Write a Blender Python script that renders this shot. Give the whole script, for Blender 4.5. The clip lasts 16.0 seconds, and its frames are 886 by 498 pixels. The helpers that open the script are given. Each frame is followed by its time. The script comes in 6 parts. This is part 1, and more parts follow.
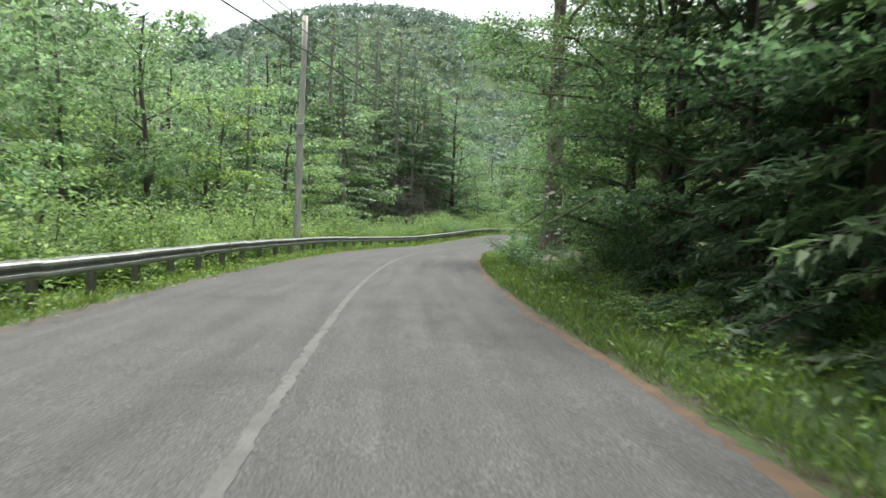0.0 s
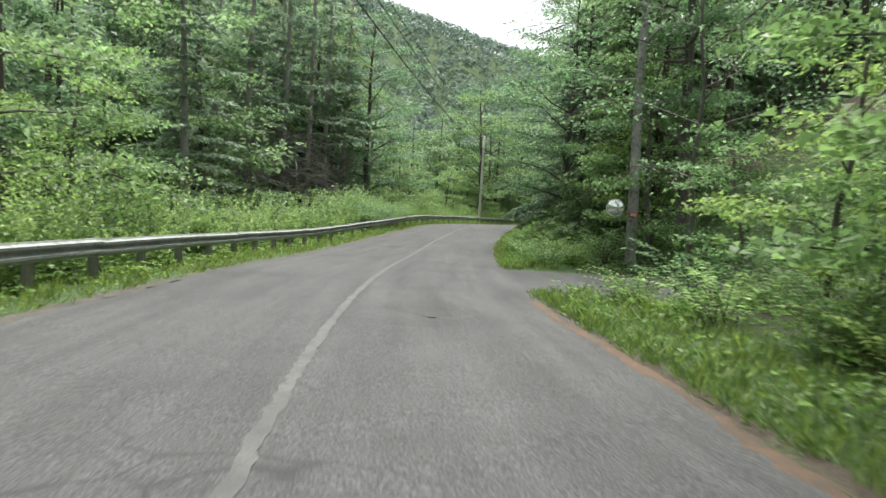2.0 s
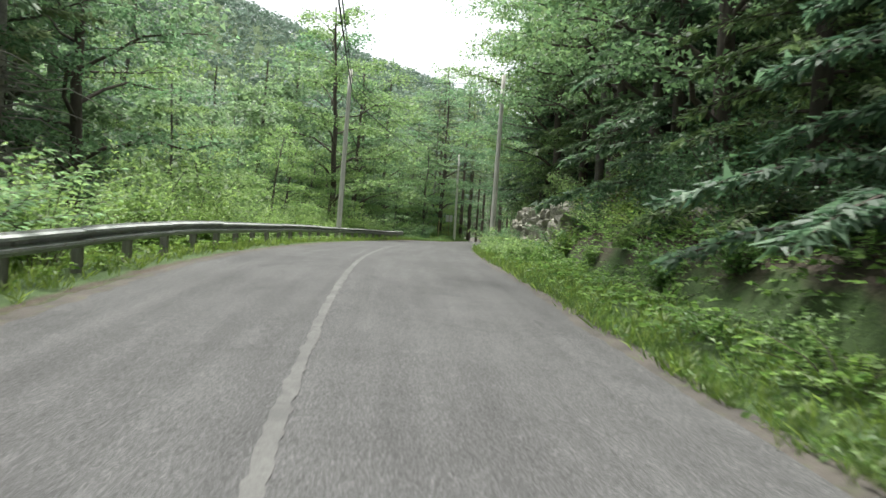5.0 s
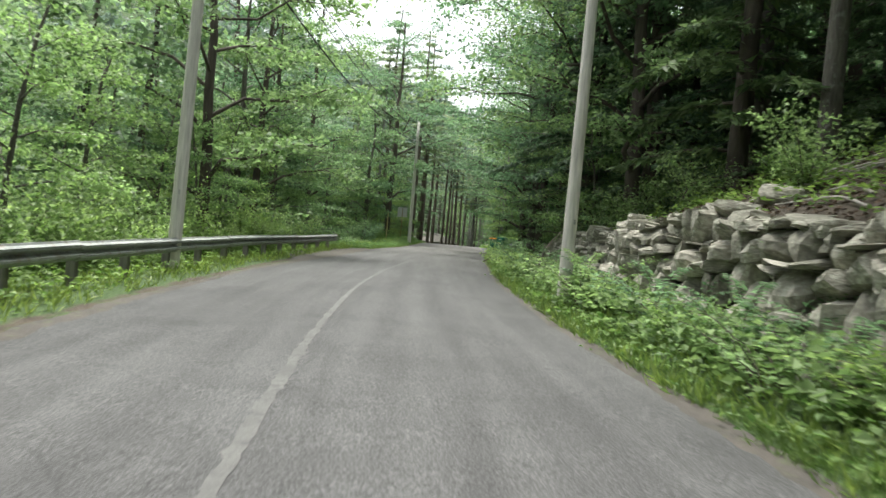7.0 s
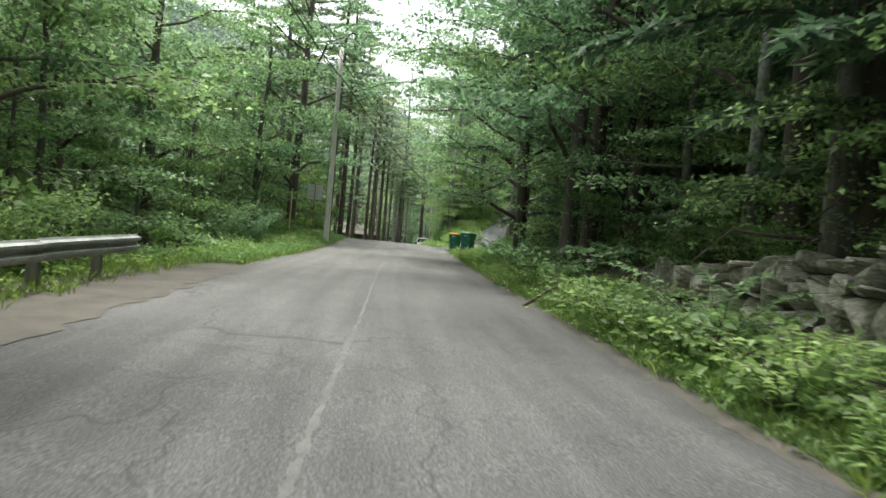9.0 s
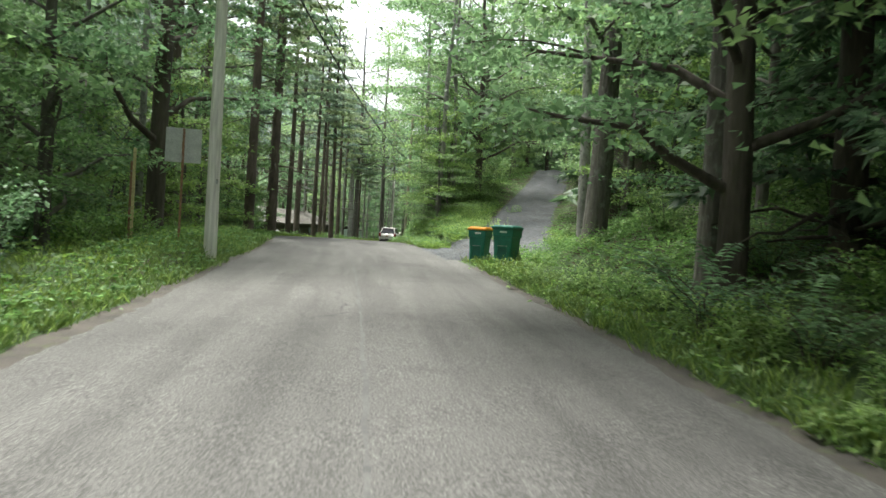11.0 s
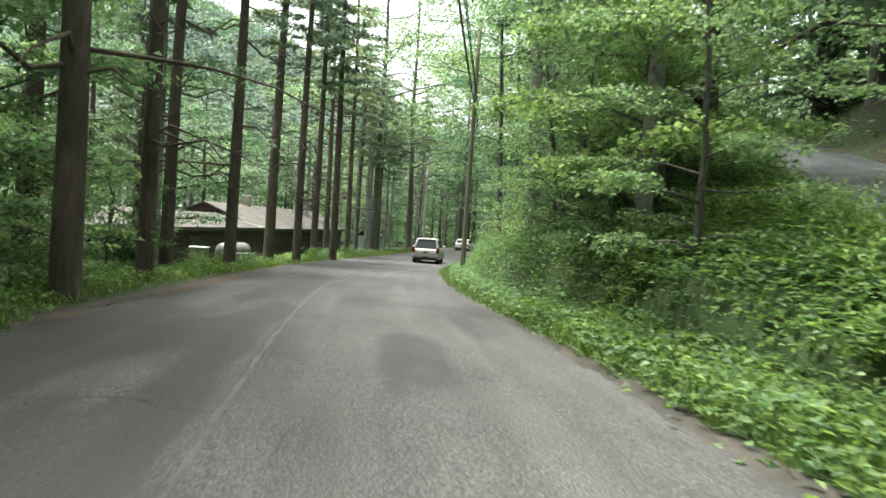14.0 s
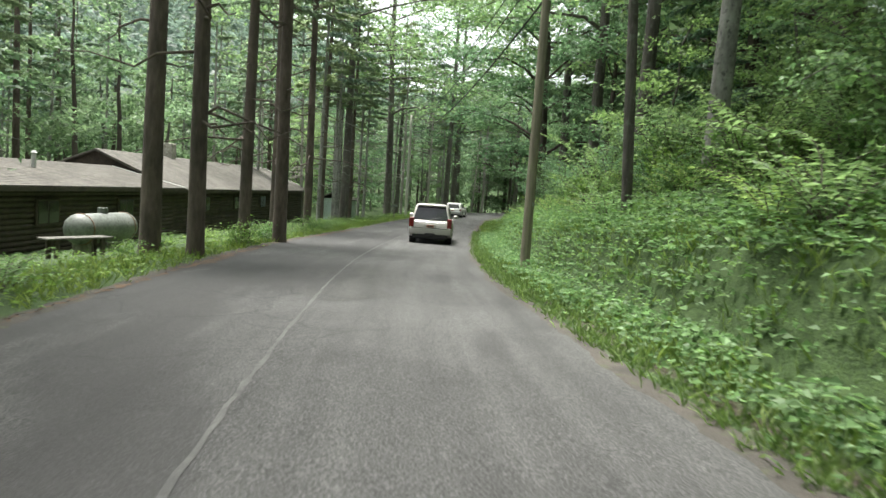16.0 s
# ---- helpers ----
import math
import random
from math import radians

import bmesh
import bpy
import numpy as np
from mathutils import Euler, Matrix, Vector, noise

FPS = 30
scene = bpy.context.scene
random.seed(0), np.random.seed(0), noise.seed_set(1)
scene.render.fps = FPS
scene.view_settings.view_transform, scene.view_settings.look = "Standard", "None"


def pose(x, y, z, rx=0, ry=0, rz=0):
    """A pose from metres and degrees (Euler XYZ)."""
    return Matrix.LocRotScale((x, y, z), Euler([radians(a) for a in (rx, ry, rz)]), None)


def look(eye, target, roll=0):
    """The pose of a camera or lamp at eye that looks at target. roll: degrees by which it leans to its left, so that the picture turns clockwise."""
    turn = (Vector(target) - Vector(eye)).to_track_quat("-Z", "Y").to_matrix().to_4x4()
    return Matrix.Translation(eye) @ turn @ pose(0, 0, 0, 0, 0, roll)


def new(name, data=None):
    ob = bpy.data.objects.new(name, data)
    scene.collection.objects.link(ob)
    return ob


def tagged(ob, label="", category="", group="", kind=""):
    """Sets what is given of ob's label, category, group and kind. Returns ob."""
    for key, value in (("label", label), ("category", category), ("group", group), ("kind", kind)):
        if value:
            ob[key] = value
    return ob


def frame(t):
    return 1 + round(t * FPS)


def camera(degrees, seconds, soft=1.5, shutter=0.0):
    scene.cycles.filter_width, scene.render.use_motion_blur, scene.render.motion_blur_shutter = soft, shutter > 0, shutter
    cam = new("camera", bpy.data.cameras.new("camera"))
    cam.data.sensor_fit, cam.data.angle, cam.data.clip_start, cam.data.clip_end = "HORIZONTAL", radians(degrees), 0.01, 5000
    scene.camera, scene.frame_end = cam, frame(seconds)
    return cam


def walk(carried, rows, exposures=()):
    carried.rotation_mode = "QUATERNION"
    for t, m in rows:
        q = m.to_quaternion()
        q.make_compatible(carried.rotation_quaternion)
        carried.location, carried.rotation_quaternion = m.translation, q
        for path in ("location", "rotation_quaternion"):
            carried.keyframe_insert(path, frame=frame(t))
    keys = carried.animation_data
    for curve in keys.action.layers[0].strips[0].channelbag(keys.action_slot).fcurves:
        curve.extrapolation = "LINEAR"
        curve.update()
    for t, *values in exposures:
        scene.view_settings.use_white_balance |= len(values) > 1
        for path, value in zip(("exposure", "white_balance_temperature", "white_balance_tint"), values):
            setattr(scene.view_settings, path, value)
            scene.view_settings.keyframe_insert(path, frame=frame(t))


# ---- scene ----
# ---------------------------------------------------------------- camera
cam = camera(64.0, 16.0, soft=1.5, shutter=0.15)
PATH = [
    (0, (0.002, 0.005, 1.393), (0.168, 1.998, 1.368), 2.17),
    (0.5, (-0.051, 6.648, 1.485), (0.171, 8.635, 1.436), 1.78),
    (1, (0.115, 13.359, 1.619), (0.417, 15.335, 1.563), 1.98),
    (1.5, (0.419, 19.867, 1.734), (0.798, 21.830, 1.674), 2.48),
    (2, (0.951, 26.333, 1.878), (1.405, 28.280, 1.823), 3.17),
    (2.5, (1.825, 32.819, 2.005), (2.352, 34.748, 1.955), 3.39),
    (3, (2.872, 39.135, 2.106), (3.481, 41.040, 2.059), 3.73),
    (3.5, (4.182, 45.225, 2.119), (4.872, 47.101, 2.072), 5.14),
    (4, (5.772, 51.157, 2.195), (6.531, 53.006, 2.148), 3.61),
    (4.5, (7.509, 56.977, 2.392), (8.345, 58.794, 2.367), 3.73),
    (5, (9.461, 62.671, 2.667), (10.365, 64.455, 2.663), 3.77),
    (5.5, (11.588, 68.241, 2.996), (12.547, 69.996, 2.998), 3.81),
    (6, (13.845, 73.691, 3.357), (14.845, 75.423, 3.350), 3.97),
    (6.5, (16.206, 79.073, 3.660), (17.239, 80.785, 3.637), 4.62),
    (7, (18.746, 84.410, 3.789), (19.817, 86.099, 3.774), 5.08),
    (7.5, (21.346, 89.521, 3.890), (22.454, 91.186, 3.877), 5.67),
    (8, (23.824, 94.125, 3.984), (24.981, 95.757, 3.974), 5.72),
    (8.5, (26.446, 98.687, 4.104), (27.658, 100.278, 4.084), 5.51),
    (9, (29.050, 103.074, 4.168), (30.320, 104.619, 4.145), 5.27),
    (9.5, (31.793, 107.327, 4.285), (33.090, 108.850, 4.253), 4.12),
    (10, (34.576, 111.499, 4.410), (35.892, 113.004, 4.367), 3.84),
    (10.5, (37.390, 115.590, 4.507), (38.730, 117.074, 4.454), 3.75),
    (11, (40.243, 119.587, 4.555), (41.611, 121.045, 4.497), 3.60),
    (11.5, (43.125, 123.476, 4.603), (44.517, 124.911, 4.550), 3.05),
    (12, (46.020, 127.250, 4.697), (47.416, 128.682, 4.660), 2.75),
    (12.5, (48.903, 130.999, 4.816), (50.301, 132.430, 4.785), 3.12),
    (13, (51.616, 134.850, 4.920), (53.003, 136.291, 4.892), 3.34),
    (13.5, (54.301, 138.817, 4.996), (55.659, 140.284, 4.965), 3.36),
    (14, (56.809, 142.325, 5.088), (58.136, 143.820, 5.026), 3.78),
    (14.5, (59.112, 145.910, 5.106), (60.422, 147.418, 5.011), 4.28),
    (15, (61.417, 149.346, 5.071), (62.734, 150.847, 4.952), 4.73),
    (15.5, (63.884, 152.730, 4.969), (65.242, 154.190, 4.827), 4.58),
    (16, (66.472, 156.124, 4.858), (67.866, 157.549, 4.695), 3.81),
]
walk(cam, [(t, look(eye, target, roll)) for t, eye, target, roll in PATH],
     exposures=[(0, 1.4, 6520, 7.4), (4, 1.5, 6520, 7.4), (7, 1.65, 6520, 7.4), (9, 1.85, 6520, 7.4), (12, 1.98, 6520, 7.4), (14, 2.12, 6520, 7.4), (16, 1.92, 6520, 7.4)])

# ---------------------------------------------------------------- light: thin bright overcast over a wooded valley
world = bpy.data.worlds.new("overcast")
scene.world = world
world.use_nodes = True
wn, wl = world.node_tree.nodes, world.node_tree.links
wn.clear()
sky = wn.new("ShaderNodeTexSky")
sky.sky_type = "NISHITA"
sky.sun_disc = False
sky.sun_elevation, sky.sun_rotation = radians(74), radians(5)
sky.air_density, sky.dust_density, sky.ozone_density = 1.0, 3.0, 1.0
soft_sky = wn.new("ShaderNodeHueSaturation")
soft_sky.inputs["Saturation"].default_value = 0.22
bg = wn.new("ShaderNodeBackground")
bg.inputs["Strength"].default_value = 0.115
wo = wn.new("ShaderNodeOutputWorld")
wl.new(sky.outputs[0], soft_sky.inputs["Color"])
wl.new(soft_sky.outputs[0], bg.inputs["Color"])
wl.new(bg.outputs[0], wo.inputs["Surface"])
sun_data = bpy.data.lights.new("sun", "SUN")
sun_data.energy, sun_data.angle, sun_data.color = 2.7, radians(25), (1.0, 0.97, 0.92)
sun = new("sun", sun_data)
# the veiled sun stands high ahead
sun.matrix_world = look((0, 0, 50), (-14.3 * math.sin(radians(5)), -14.3 * math.cos(radians(5)), 0))


# ---------------------------------------------------------------- materials
def mat(name):
    m = bpy.data.materials.new(name)
    m.use_nodes = True
    n, l = m.node_tree.nodes, m.node_tree.links
    return m, n, l, n["Principled BSDF"]


def noise_tex(n, l, scale, detail=4.0, rough=0.55, coord="Object", stretch=None):
    tc = n.new("ShaderNodeTexCoord")
    t = n.new("ShaderNodeTexNoise")
    t.inputs["Scale"].default_value, t.inputs["Detail"].default_value, t.inputs["Roughness"].default_value = scale, detail, rough
    if stretch:
        mp = n.new("ShaderNodeMapping")
        mp.inputs["Scale"].default_value = stretch
        l.new(tc.outputs[coord], mp.inputs["Vector"])
        l.new(mp.outputs[0], t.inputs["Vector"])
    else:
        l.new(tc.outputs[coord], t.inputs["Vector"])
    return t


def ramp(n, l, src, stops):
    r = n.new("ShaderNodeValToRGB")
    e = r.color_ramp.elements
    while len(e) < len(stops):
        e.new(0.5)
    for k, (p, c) in enumerate(stops):
        e[k].position, e[k].color = p, (*c, 1) if len(c) == 3 else c
    l.new(src, r.inputs[0])
    return r.outputs[0]


def mix(n, l, fac, a, b, mode="MIX"):
    m = n.new("ShaderNodeMix")
    m.data_type, m.blend_type = "RGBA", mode
    for sock, v in ((m.inputs[0], fac), (m.inputs[6], a), (m.inputs[7], b)):
        if hasattr(v, "is_output"):
            l.new(v, sock)
        else:
            sock.default_value = v if isinstance(v, float) else (*v, 1)
    return m.outputs[2]


def bump(n, l, src, bsdf, strength=0.4, dist=0.02):
    b = n.new("ShaderNodeBump")
    b.inputs["Strength"].default_value, b.inputs["Distance"].default_value = strength, dist
    l.new(src, b.inputs["Height"])
    l.new(b.outputs[0], bsdf.inputs["Normal"])


def two_tone(name, c1, c2, scale, rough=0.8, metal=0.0, fine=None, fine_scale=40.0, bump_s=0.3, bump_d=0.01, stretch=None, spec=None):
    """Two-scale mottled surface: broad stains between c1 and c2, fine grain on top."""
    m, n, l, b = mat(name)
    t = noise_tex(n, l, scale, stretch=stretch)
    col = ramp(n, l, t.outputs["Fac"], [(0.32, c1), (0.68, c2)])
    g = noise_tex(n, l, fine_scale, 3.0, stretch=stretch)
    grain = ramp(n, l, g.outputs["Fac"], [(0.3, (0.72,) * 3), (0.7, (1.18,) * 3)])
    col = mix(n, l, 1.0, col, grain, "MULTIPLY")
    if fine:
        sp = noise_tex(n, l, scale * 3.7, 5.0)
        col = mix(n, l, ramp(n, l, sp.outputs["Fac"], [(0.56, (0, 0, 0)), (0.66, (1, 1, 1))]), col, fine)
    l.new(col, b.inputs["Base Color"])
    b.inputs["Roughness"].default_value, b.inputs["Metallic"].default_value = rough, metal
    if spec is not None:
        b.inputs["Specular IOR Level"].default_value = spec
    bump(n, l, g.outputs["Fac"], b, bump_s, bump_d)
    return m


def own_shade(m, low, high):
    """Gives each object that wears the material a shade of its own between two tints."""
    n, l = m.node_tree.nodes, m.node_tree.links
    b = n["Principled BSDF"]
    col = b.inputs["Base Color"].links[0].from_socket
    info = n.new("ShaderNodeObjectInfo")
    l.new(mix(n, l, 1.0, col, ramp(n, l, info.outputs["Random"], [(0.0, low), (1.0, high)]), "MULTIPLY"), b.inputs["Base Color"])
    return m


def leaf_mat(name, dark, light, thin=0.47, wide=False):
    """Leaves: each one its own shade, each tree its own cast; light passes through."""
    m, n, l, b = mat(name)
    geo = n.new("ShaderNodeNewGeometry")
    info = n.new("ShaderNodeObjectInfo")
    col = ramp(n, l, geo.outputs["Random Per Island"], [(0.0, dark), (0.75, light), (1.0, tuple(min(1, c * 1.5) for c in light))])
    src = noise_tex(n, l, 0.07, 2.0).outputs["Fac"] if wide else info.outputs["Random"]
    cast = ramp(n, l, src, [(0.0, (0.8, 0.87, 1.0)), (0.5, (1.0, 1.0, 1.0)), (1.0, (1.16, 1.08, 0.88))])
    col = mix(n, l, 1.0, col, cast, "MULTIPLY")
    l.new(col, b.inputs["Base Color"])
    b.inputs["Roughness"].default_value = 0.5
    b.inputs["Specular IOR Level"].default_value = 0.35
    tr = n.new("ShaderNodeBsdfTranslucent")
    hs = n.new("ShaderNodeHueSaturation")
    hs.inputs["Value"].default_value, hs.inputs["Saturation"].default_value = 1.5, 1.1
    l.new(col, hs.inputs["Color"])
    l.new(hs.outputs[0], tr.inputs["Color"])
    ms = n.new("ShaderNodeMixShader")
    ms.inputs[0].default_value = thin
    l.new(b.outputs[0], ms.inputs[1])
    l.new(tr.outputs[0], ms.inputs[2])
    l.new(ms.outputs[0], n["Material Output"].inputs["Surface"])
    return m


def asphalt_mat(name, base, stain):
    m, n, l, b = mat(name)
    big = noise_tex(n, l, 0.35, 6.0, 0.68)
    col = ramp(n, l, big.outputs["Fac"], [(0.28, stain), (0.42, base), (0.6, tuple(c * 1.2 for c in base)), (0.75, tuple(c * 0.85 for c in base))])
    agg = noise_tex(n, l, 55.0, 2.0, 0.7)
    chips = ramp(n, l, agg.outputs["Fac"], [(0.35, (0.5,) * 3), (0.52, (1.0,) * 3), (0.68, (2.0,) * 3)])
    col = mix(n, l, 1.0, col, chips, "MULTIPLY")
    # wear along the wheel tracks; lighter, warmer from s 112, mostly fading by 174; damp dark lanes further on
    along_s, across = n.new("ShaderNodeAttribute"), n.new("ShaderNodeAttribute")
    along_s.attribute_name, across.attribute_name = "road_s", "road_u"

    def lane_noise(ku, ks, scale, detail):
        cv, a1, a2, t = n.new("ShaderNodeCombineXYZ"), n.new("ShaderNodeMath"), n.new("ShaderNodeMath"), n.new("ShaderNodeTexNoise")
        for node, src, k in ((a1, across, ku), (a2, along_s, ks)):
            node.operation = "MULTIPLY"
            node.inputs[1].default_value = k
            l.new(src.outputs["Fac"], node.inputs[0])
        l.new(a1.outputs[0], cv.inputs[0])
        l.new(a2.outputs[0], cv.inputs[1])
        l.new(cv.outputs[0], t.inputs["Vector"])
        t.inputs["Scale"].default_value, t.inputs["Detail"].default_value = scale, detail
        return t.outputs["Fac"]

    def span(src, lo, hi):
        mr = n.new("ShaderNodeMapRange")
        mr.inputs["From Min"].default_value, mr.inputs["From Max"].default_value = lo, hi
        l.new(src, mr.inputs["Value"])
        return mr.outputs["Result"]

    fade = n.new("ShaderNodeMath")
    fade.operation = "MULTIPLY_ADD"
    fade.inputs[1].default_value = -0.75
    l.new(span(along_s.outputs["Fac"], 158.0, 174.0), fade.inputs[0])
    l.new(span(along_s.outputs["Fac"], 112.0, 140.0), fade.inputs[2])
    late = fade.outputs[0]
    col = mix(n, l, late, col, mix(n, l, 1.0, col, (1.48, 1.44, 1.36), "MULTIPLY"))
    col = mix(n, l, 1.0, col, ramp(n, l, lane_noise(1.0, 0.06, 2.4, 5.0), [(0.3, (0.78,) * 3), (0.7, (1.2,) * 3)]), "MULTIPLY")
    left_lane = span(across.outputs["Fac"], -0.35, -0.55)
    bias = n.new("ShaderNodeMath")
    bias.operation = "MULTIPLY_ADD"
    bias.inputs[1].default_value = 0.13
    l.new(left_lane, bias.inputs[0])
    l.new(lane_noise(0.8, 0.22, 0.9, 7.0), bias.inputs[2])
    damp = ramp(n, l, bias.outputs[0], [(0.54, (0, 0, 0)), (0.62, (0.65,) * 3)])
    col = mix(n, l, mix(n, l, 1.0, damp, span(along_s.outputs["Fac"], 146.0, 158.0), "MULTIPLY"), col, (0.042, 0.041, 0.041))
    # thin cracks
    tc = n.new("ShaderNodeTexCoord")
    wob = n.new("ShaderNodeTexNoise")
    wob.inputs["Scale"].default_value = 1.3
    va = n.new("ShaderNodeVectorMath")
    va.operation = "MULTIPLY_ADD"
    va.inputs[1].default_value = (0.9, 0.9, 0.0)
    l.new(tc.outputs["Object"], wob.inputs["Vector"])
    l.new(wob.outputs["Color"], va.inputs[0])
    l.new(tc.outputs["Object"], va.inputs[2])
    vo = n.new("ShaderNodeTexVoronoi")
    vo.feature = "DISTANCE_TO_EDGE"
    vo.inputs["Scale"].default_value = 0.42
    l.new(va.outputs[0], vo.inputs["Vector"])
    crack = ramp(n, l, vo.outputs["Distance"], [(0.0, (1, 1, 1)), (0.008, (0, 0, 0))])
    gate = ramp(n, l, noise_tex(n, l, 0.16, 2.0).outputs["Fac"], [(0.5, (0, 0, 0)), (0.6, (0.8, 0.8, 0.8))])
    col = mix(n, l, mix(n, l, 1.0, crack, gate, "MULTIPLY"), col, (0.03, 0.03, 0.03))
    l.new(col, b.inputs["Base Color"])
    b.inputs["Roughness"].default_value = 0.88
    b.inputs["Specular IOR Level"].default_value = 0.3
    bump(n, l, agg.outputs["Fac"], b, 0.5, 0.008)
    return m


M_ASPHALT = asphalt_mat("asphalt", (0.057, 0.057, 0.057), (0.041, 0.041, 0.041))
M_PATCH = asphalt_mat("asphalt_patch", (0.052, 0.052, 0.051), (0.038, 0.038, 0.038))
M_LINE = two_tone("worn_line", (0.066, 0.066, 0.064), (0.108, 0.107, 0.103), 2.2, 0.85, fine=(0.058, 0.058, 0.057), fine_scale=60)
M_EDGE = two_tone("needle_litter", (0.07, 0.05, 0.036), (0.13, 0.08, 0.048), 2.0, 0.95, fine=(0.06, 0.055, 0.045), fine_scale=70, bump_s=0.7, bump_d=0.02)
M_DIRT = two_tone("roadside_dirt", (0.05, 0.045, 0.04), (0.09, 0.078, 0.066), 1.7, 0.95, fine=(0.07, 0.075, 0.045), fine_scale=60, bump_s=0.7, bump_d=0.02)
M_GRAVEL = two_tone("gravel", (0.045, 0.05, 0.053), (0.095, 0.101, 0.105), 0.9, 0.95, fine=(0.06, 0.056, 0.05), fine_scale=16, bump_s=1.0, bump_d=0.06)
M_CHIP = leaf_mat("gravel_chips", (0.05, 0.053, 0.055), (0.13, 0.134, 0.135), 0.0)
M_STEEL = two_tone("galvanised_steel", (0.22, 0.235, 0.225), (0.34, 0.355, 0.34), 1.6, 0.55, 0.3, fine=(0.2, 0.185, 0.16), fine_scale=25, bump_s=0.1)
M_RUST = two_tone("rusted_steel", (0.2, 0.1, 0.06), (0.3, 0.17, 0.1), 2.5, 0.8, 0.2, fine=(0.3, 0.27, 0.24), fine_scale=25, bump_s=0.2)
M_POST = two_tone("weathered_post", (0.12, 0.11, 0.1), (0.2, 0.19, 0.17), 3.0, 0.9, fine_scale=20, stretch=(1, 1, 0.15))
M_POLE = two_tone("pole_wood", (0.5, 0.475, 0.43), (0.66, 0.635, 0.59), 1.2, 0.9, fine_scale=18, stretch=(1, 1, 0.08), bump_s=0.4)
M_POLE_DARK = two_tone("pole_wood_dark", (0.2, 0.18, 0.13), (0.3, 0.27, 0.2), 1.2, 0.9, fine_scale=18, stretch=(1, 1, 0.08), bump_s=0.5)
M_WIRE = two_tone("cable_black", (0.015, 0.015, 0.016), (0.03, 0.03, 0.03), 2.0, 0.6)
M_BARK = two_tone("bark_grey", (0.07, 0.062, 0.053), (0.15, 0.138, 0.12), 1.6, 0.95, fine_scale=14, stretch=(1, 1, 0.18), bump_s=1.0, bump_d=0.06, fine=(0.15, 0.152, 0.13))
M_BARK_SHAGGY = two_tone("bark_shaggy", (0.07, 0.054, 0.045), (0.33, 0.285, 0.245), 4.5, 0.95, fine=(0.42, 0.385, 0.34), fine_scale=11, stretch=(1, 1, 0.3), bump_s=1.0, bump_d=0.12)
M_BARK_DARK = two_tone("bark_dark", (0.05, 0.04, 0.033), (0.11, 0.09, 0.075), 1.8, 0.95, fine_scale=12, stretch=(1, 1, 0.2), bump_s=1.0, bump_d=0.05)
M_BARK_PINE = two_tone("bark_pine", (0.062, 0.049, 0.04), (0.15, 0.115, 0.094), 1.8, 0.95, fine_scale=11, stretch=(1, 1, 0.3), bump_s=1.0, bump_d=0.05)
M_BARK_PALE = two_tone("bark_pale", (0.17, 0.165, 0.15), (0.32, 0.315, 0.29), 2.2, 0.9, fine=(0.09, 0.088, 0.08), fine_scale=14, stretch=(1, 1, 0.5), bump_s=0.5)
M_DEAD = two_tone("dead_wood", (0.24, 0.22, 0.2), (0.36, 0.34, 0.31), 3.0, 0.95, fine_scale=20, bump_s=0.4)
M_STONE = two_tone("field_stone", (0.2, 0.19, 0.165), (0.4, 0.39, 0.35), 2.2, 0.9, fine=(0.46, 0.46, 0.41), fine_scale=9, bump_s=0.7, bump_d=0.03)
own_shade(M_STONE, (0.62, 0.62, 0.56), (1.2, 1.18, 1.12))
M_LEAF = leaf_mat("leaf_maple", (0.08, 0.14, 0.062), (0.166, 0.252, 0.125), 0.5)
M_LEAF_BRIGHT = leaf_mat("leaf_young", (0.1, 0.17, 0.058), (0.205, 0.3, 0.12), 0.48)
M_LEAF_DARK = leaf_mat("leaf_oak_and_shade", (0.048, 0.092, 0.04), (0.106, 0.174, 0.075), 0.42)
M_NEEDLE = leaf_mat("needles_hemlock", (0.06, 0.105, 0.06), (0.12, 0.18, 0.095), 0.42)
M_NEEDLE_PALE = leaf_mat("needles_pine", (0.11, 0.155, 0.1), (0.195, 0.255, 0.165), 0.48)
M_WOODS = leaf_mat("leaf_woods", (0.08, 0.13, 0.07), (0.164, 0.236, 0.13), 0.5, True)
M_WOODS_DARK = leaf_mat("needles_woods", (0.054, 0.096, 0.052), (0.112, 0.17, 0.09), 0.38, True)
M_GRASS = leaf_mat("grass", (0.066, 0.115, 0.03), (0.14, 0.2, 0.062), 0.4)
M_WEED = leaf_mat("weed_leaf", (0.074, 0.142, 0.04), (0.16, 0.25, 0.078), 0.4)
# distance haze is put into this leaf colour: paler, bluer, little contrast
M_HILL = leaf_mat("far_canopy_hazed", (0.088, 0.124, 0.1), (0.112, 0.152, 0.12), 0.5)


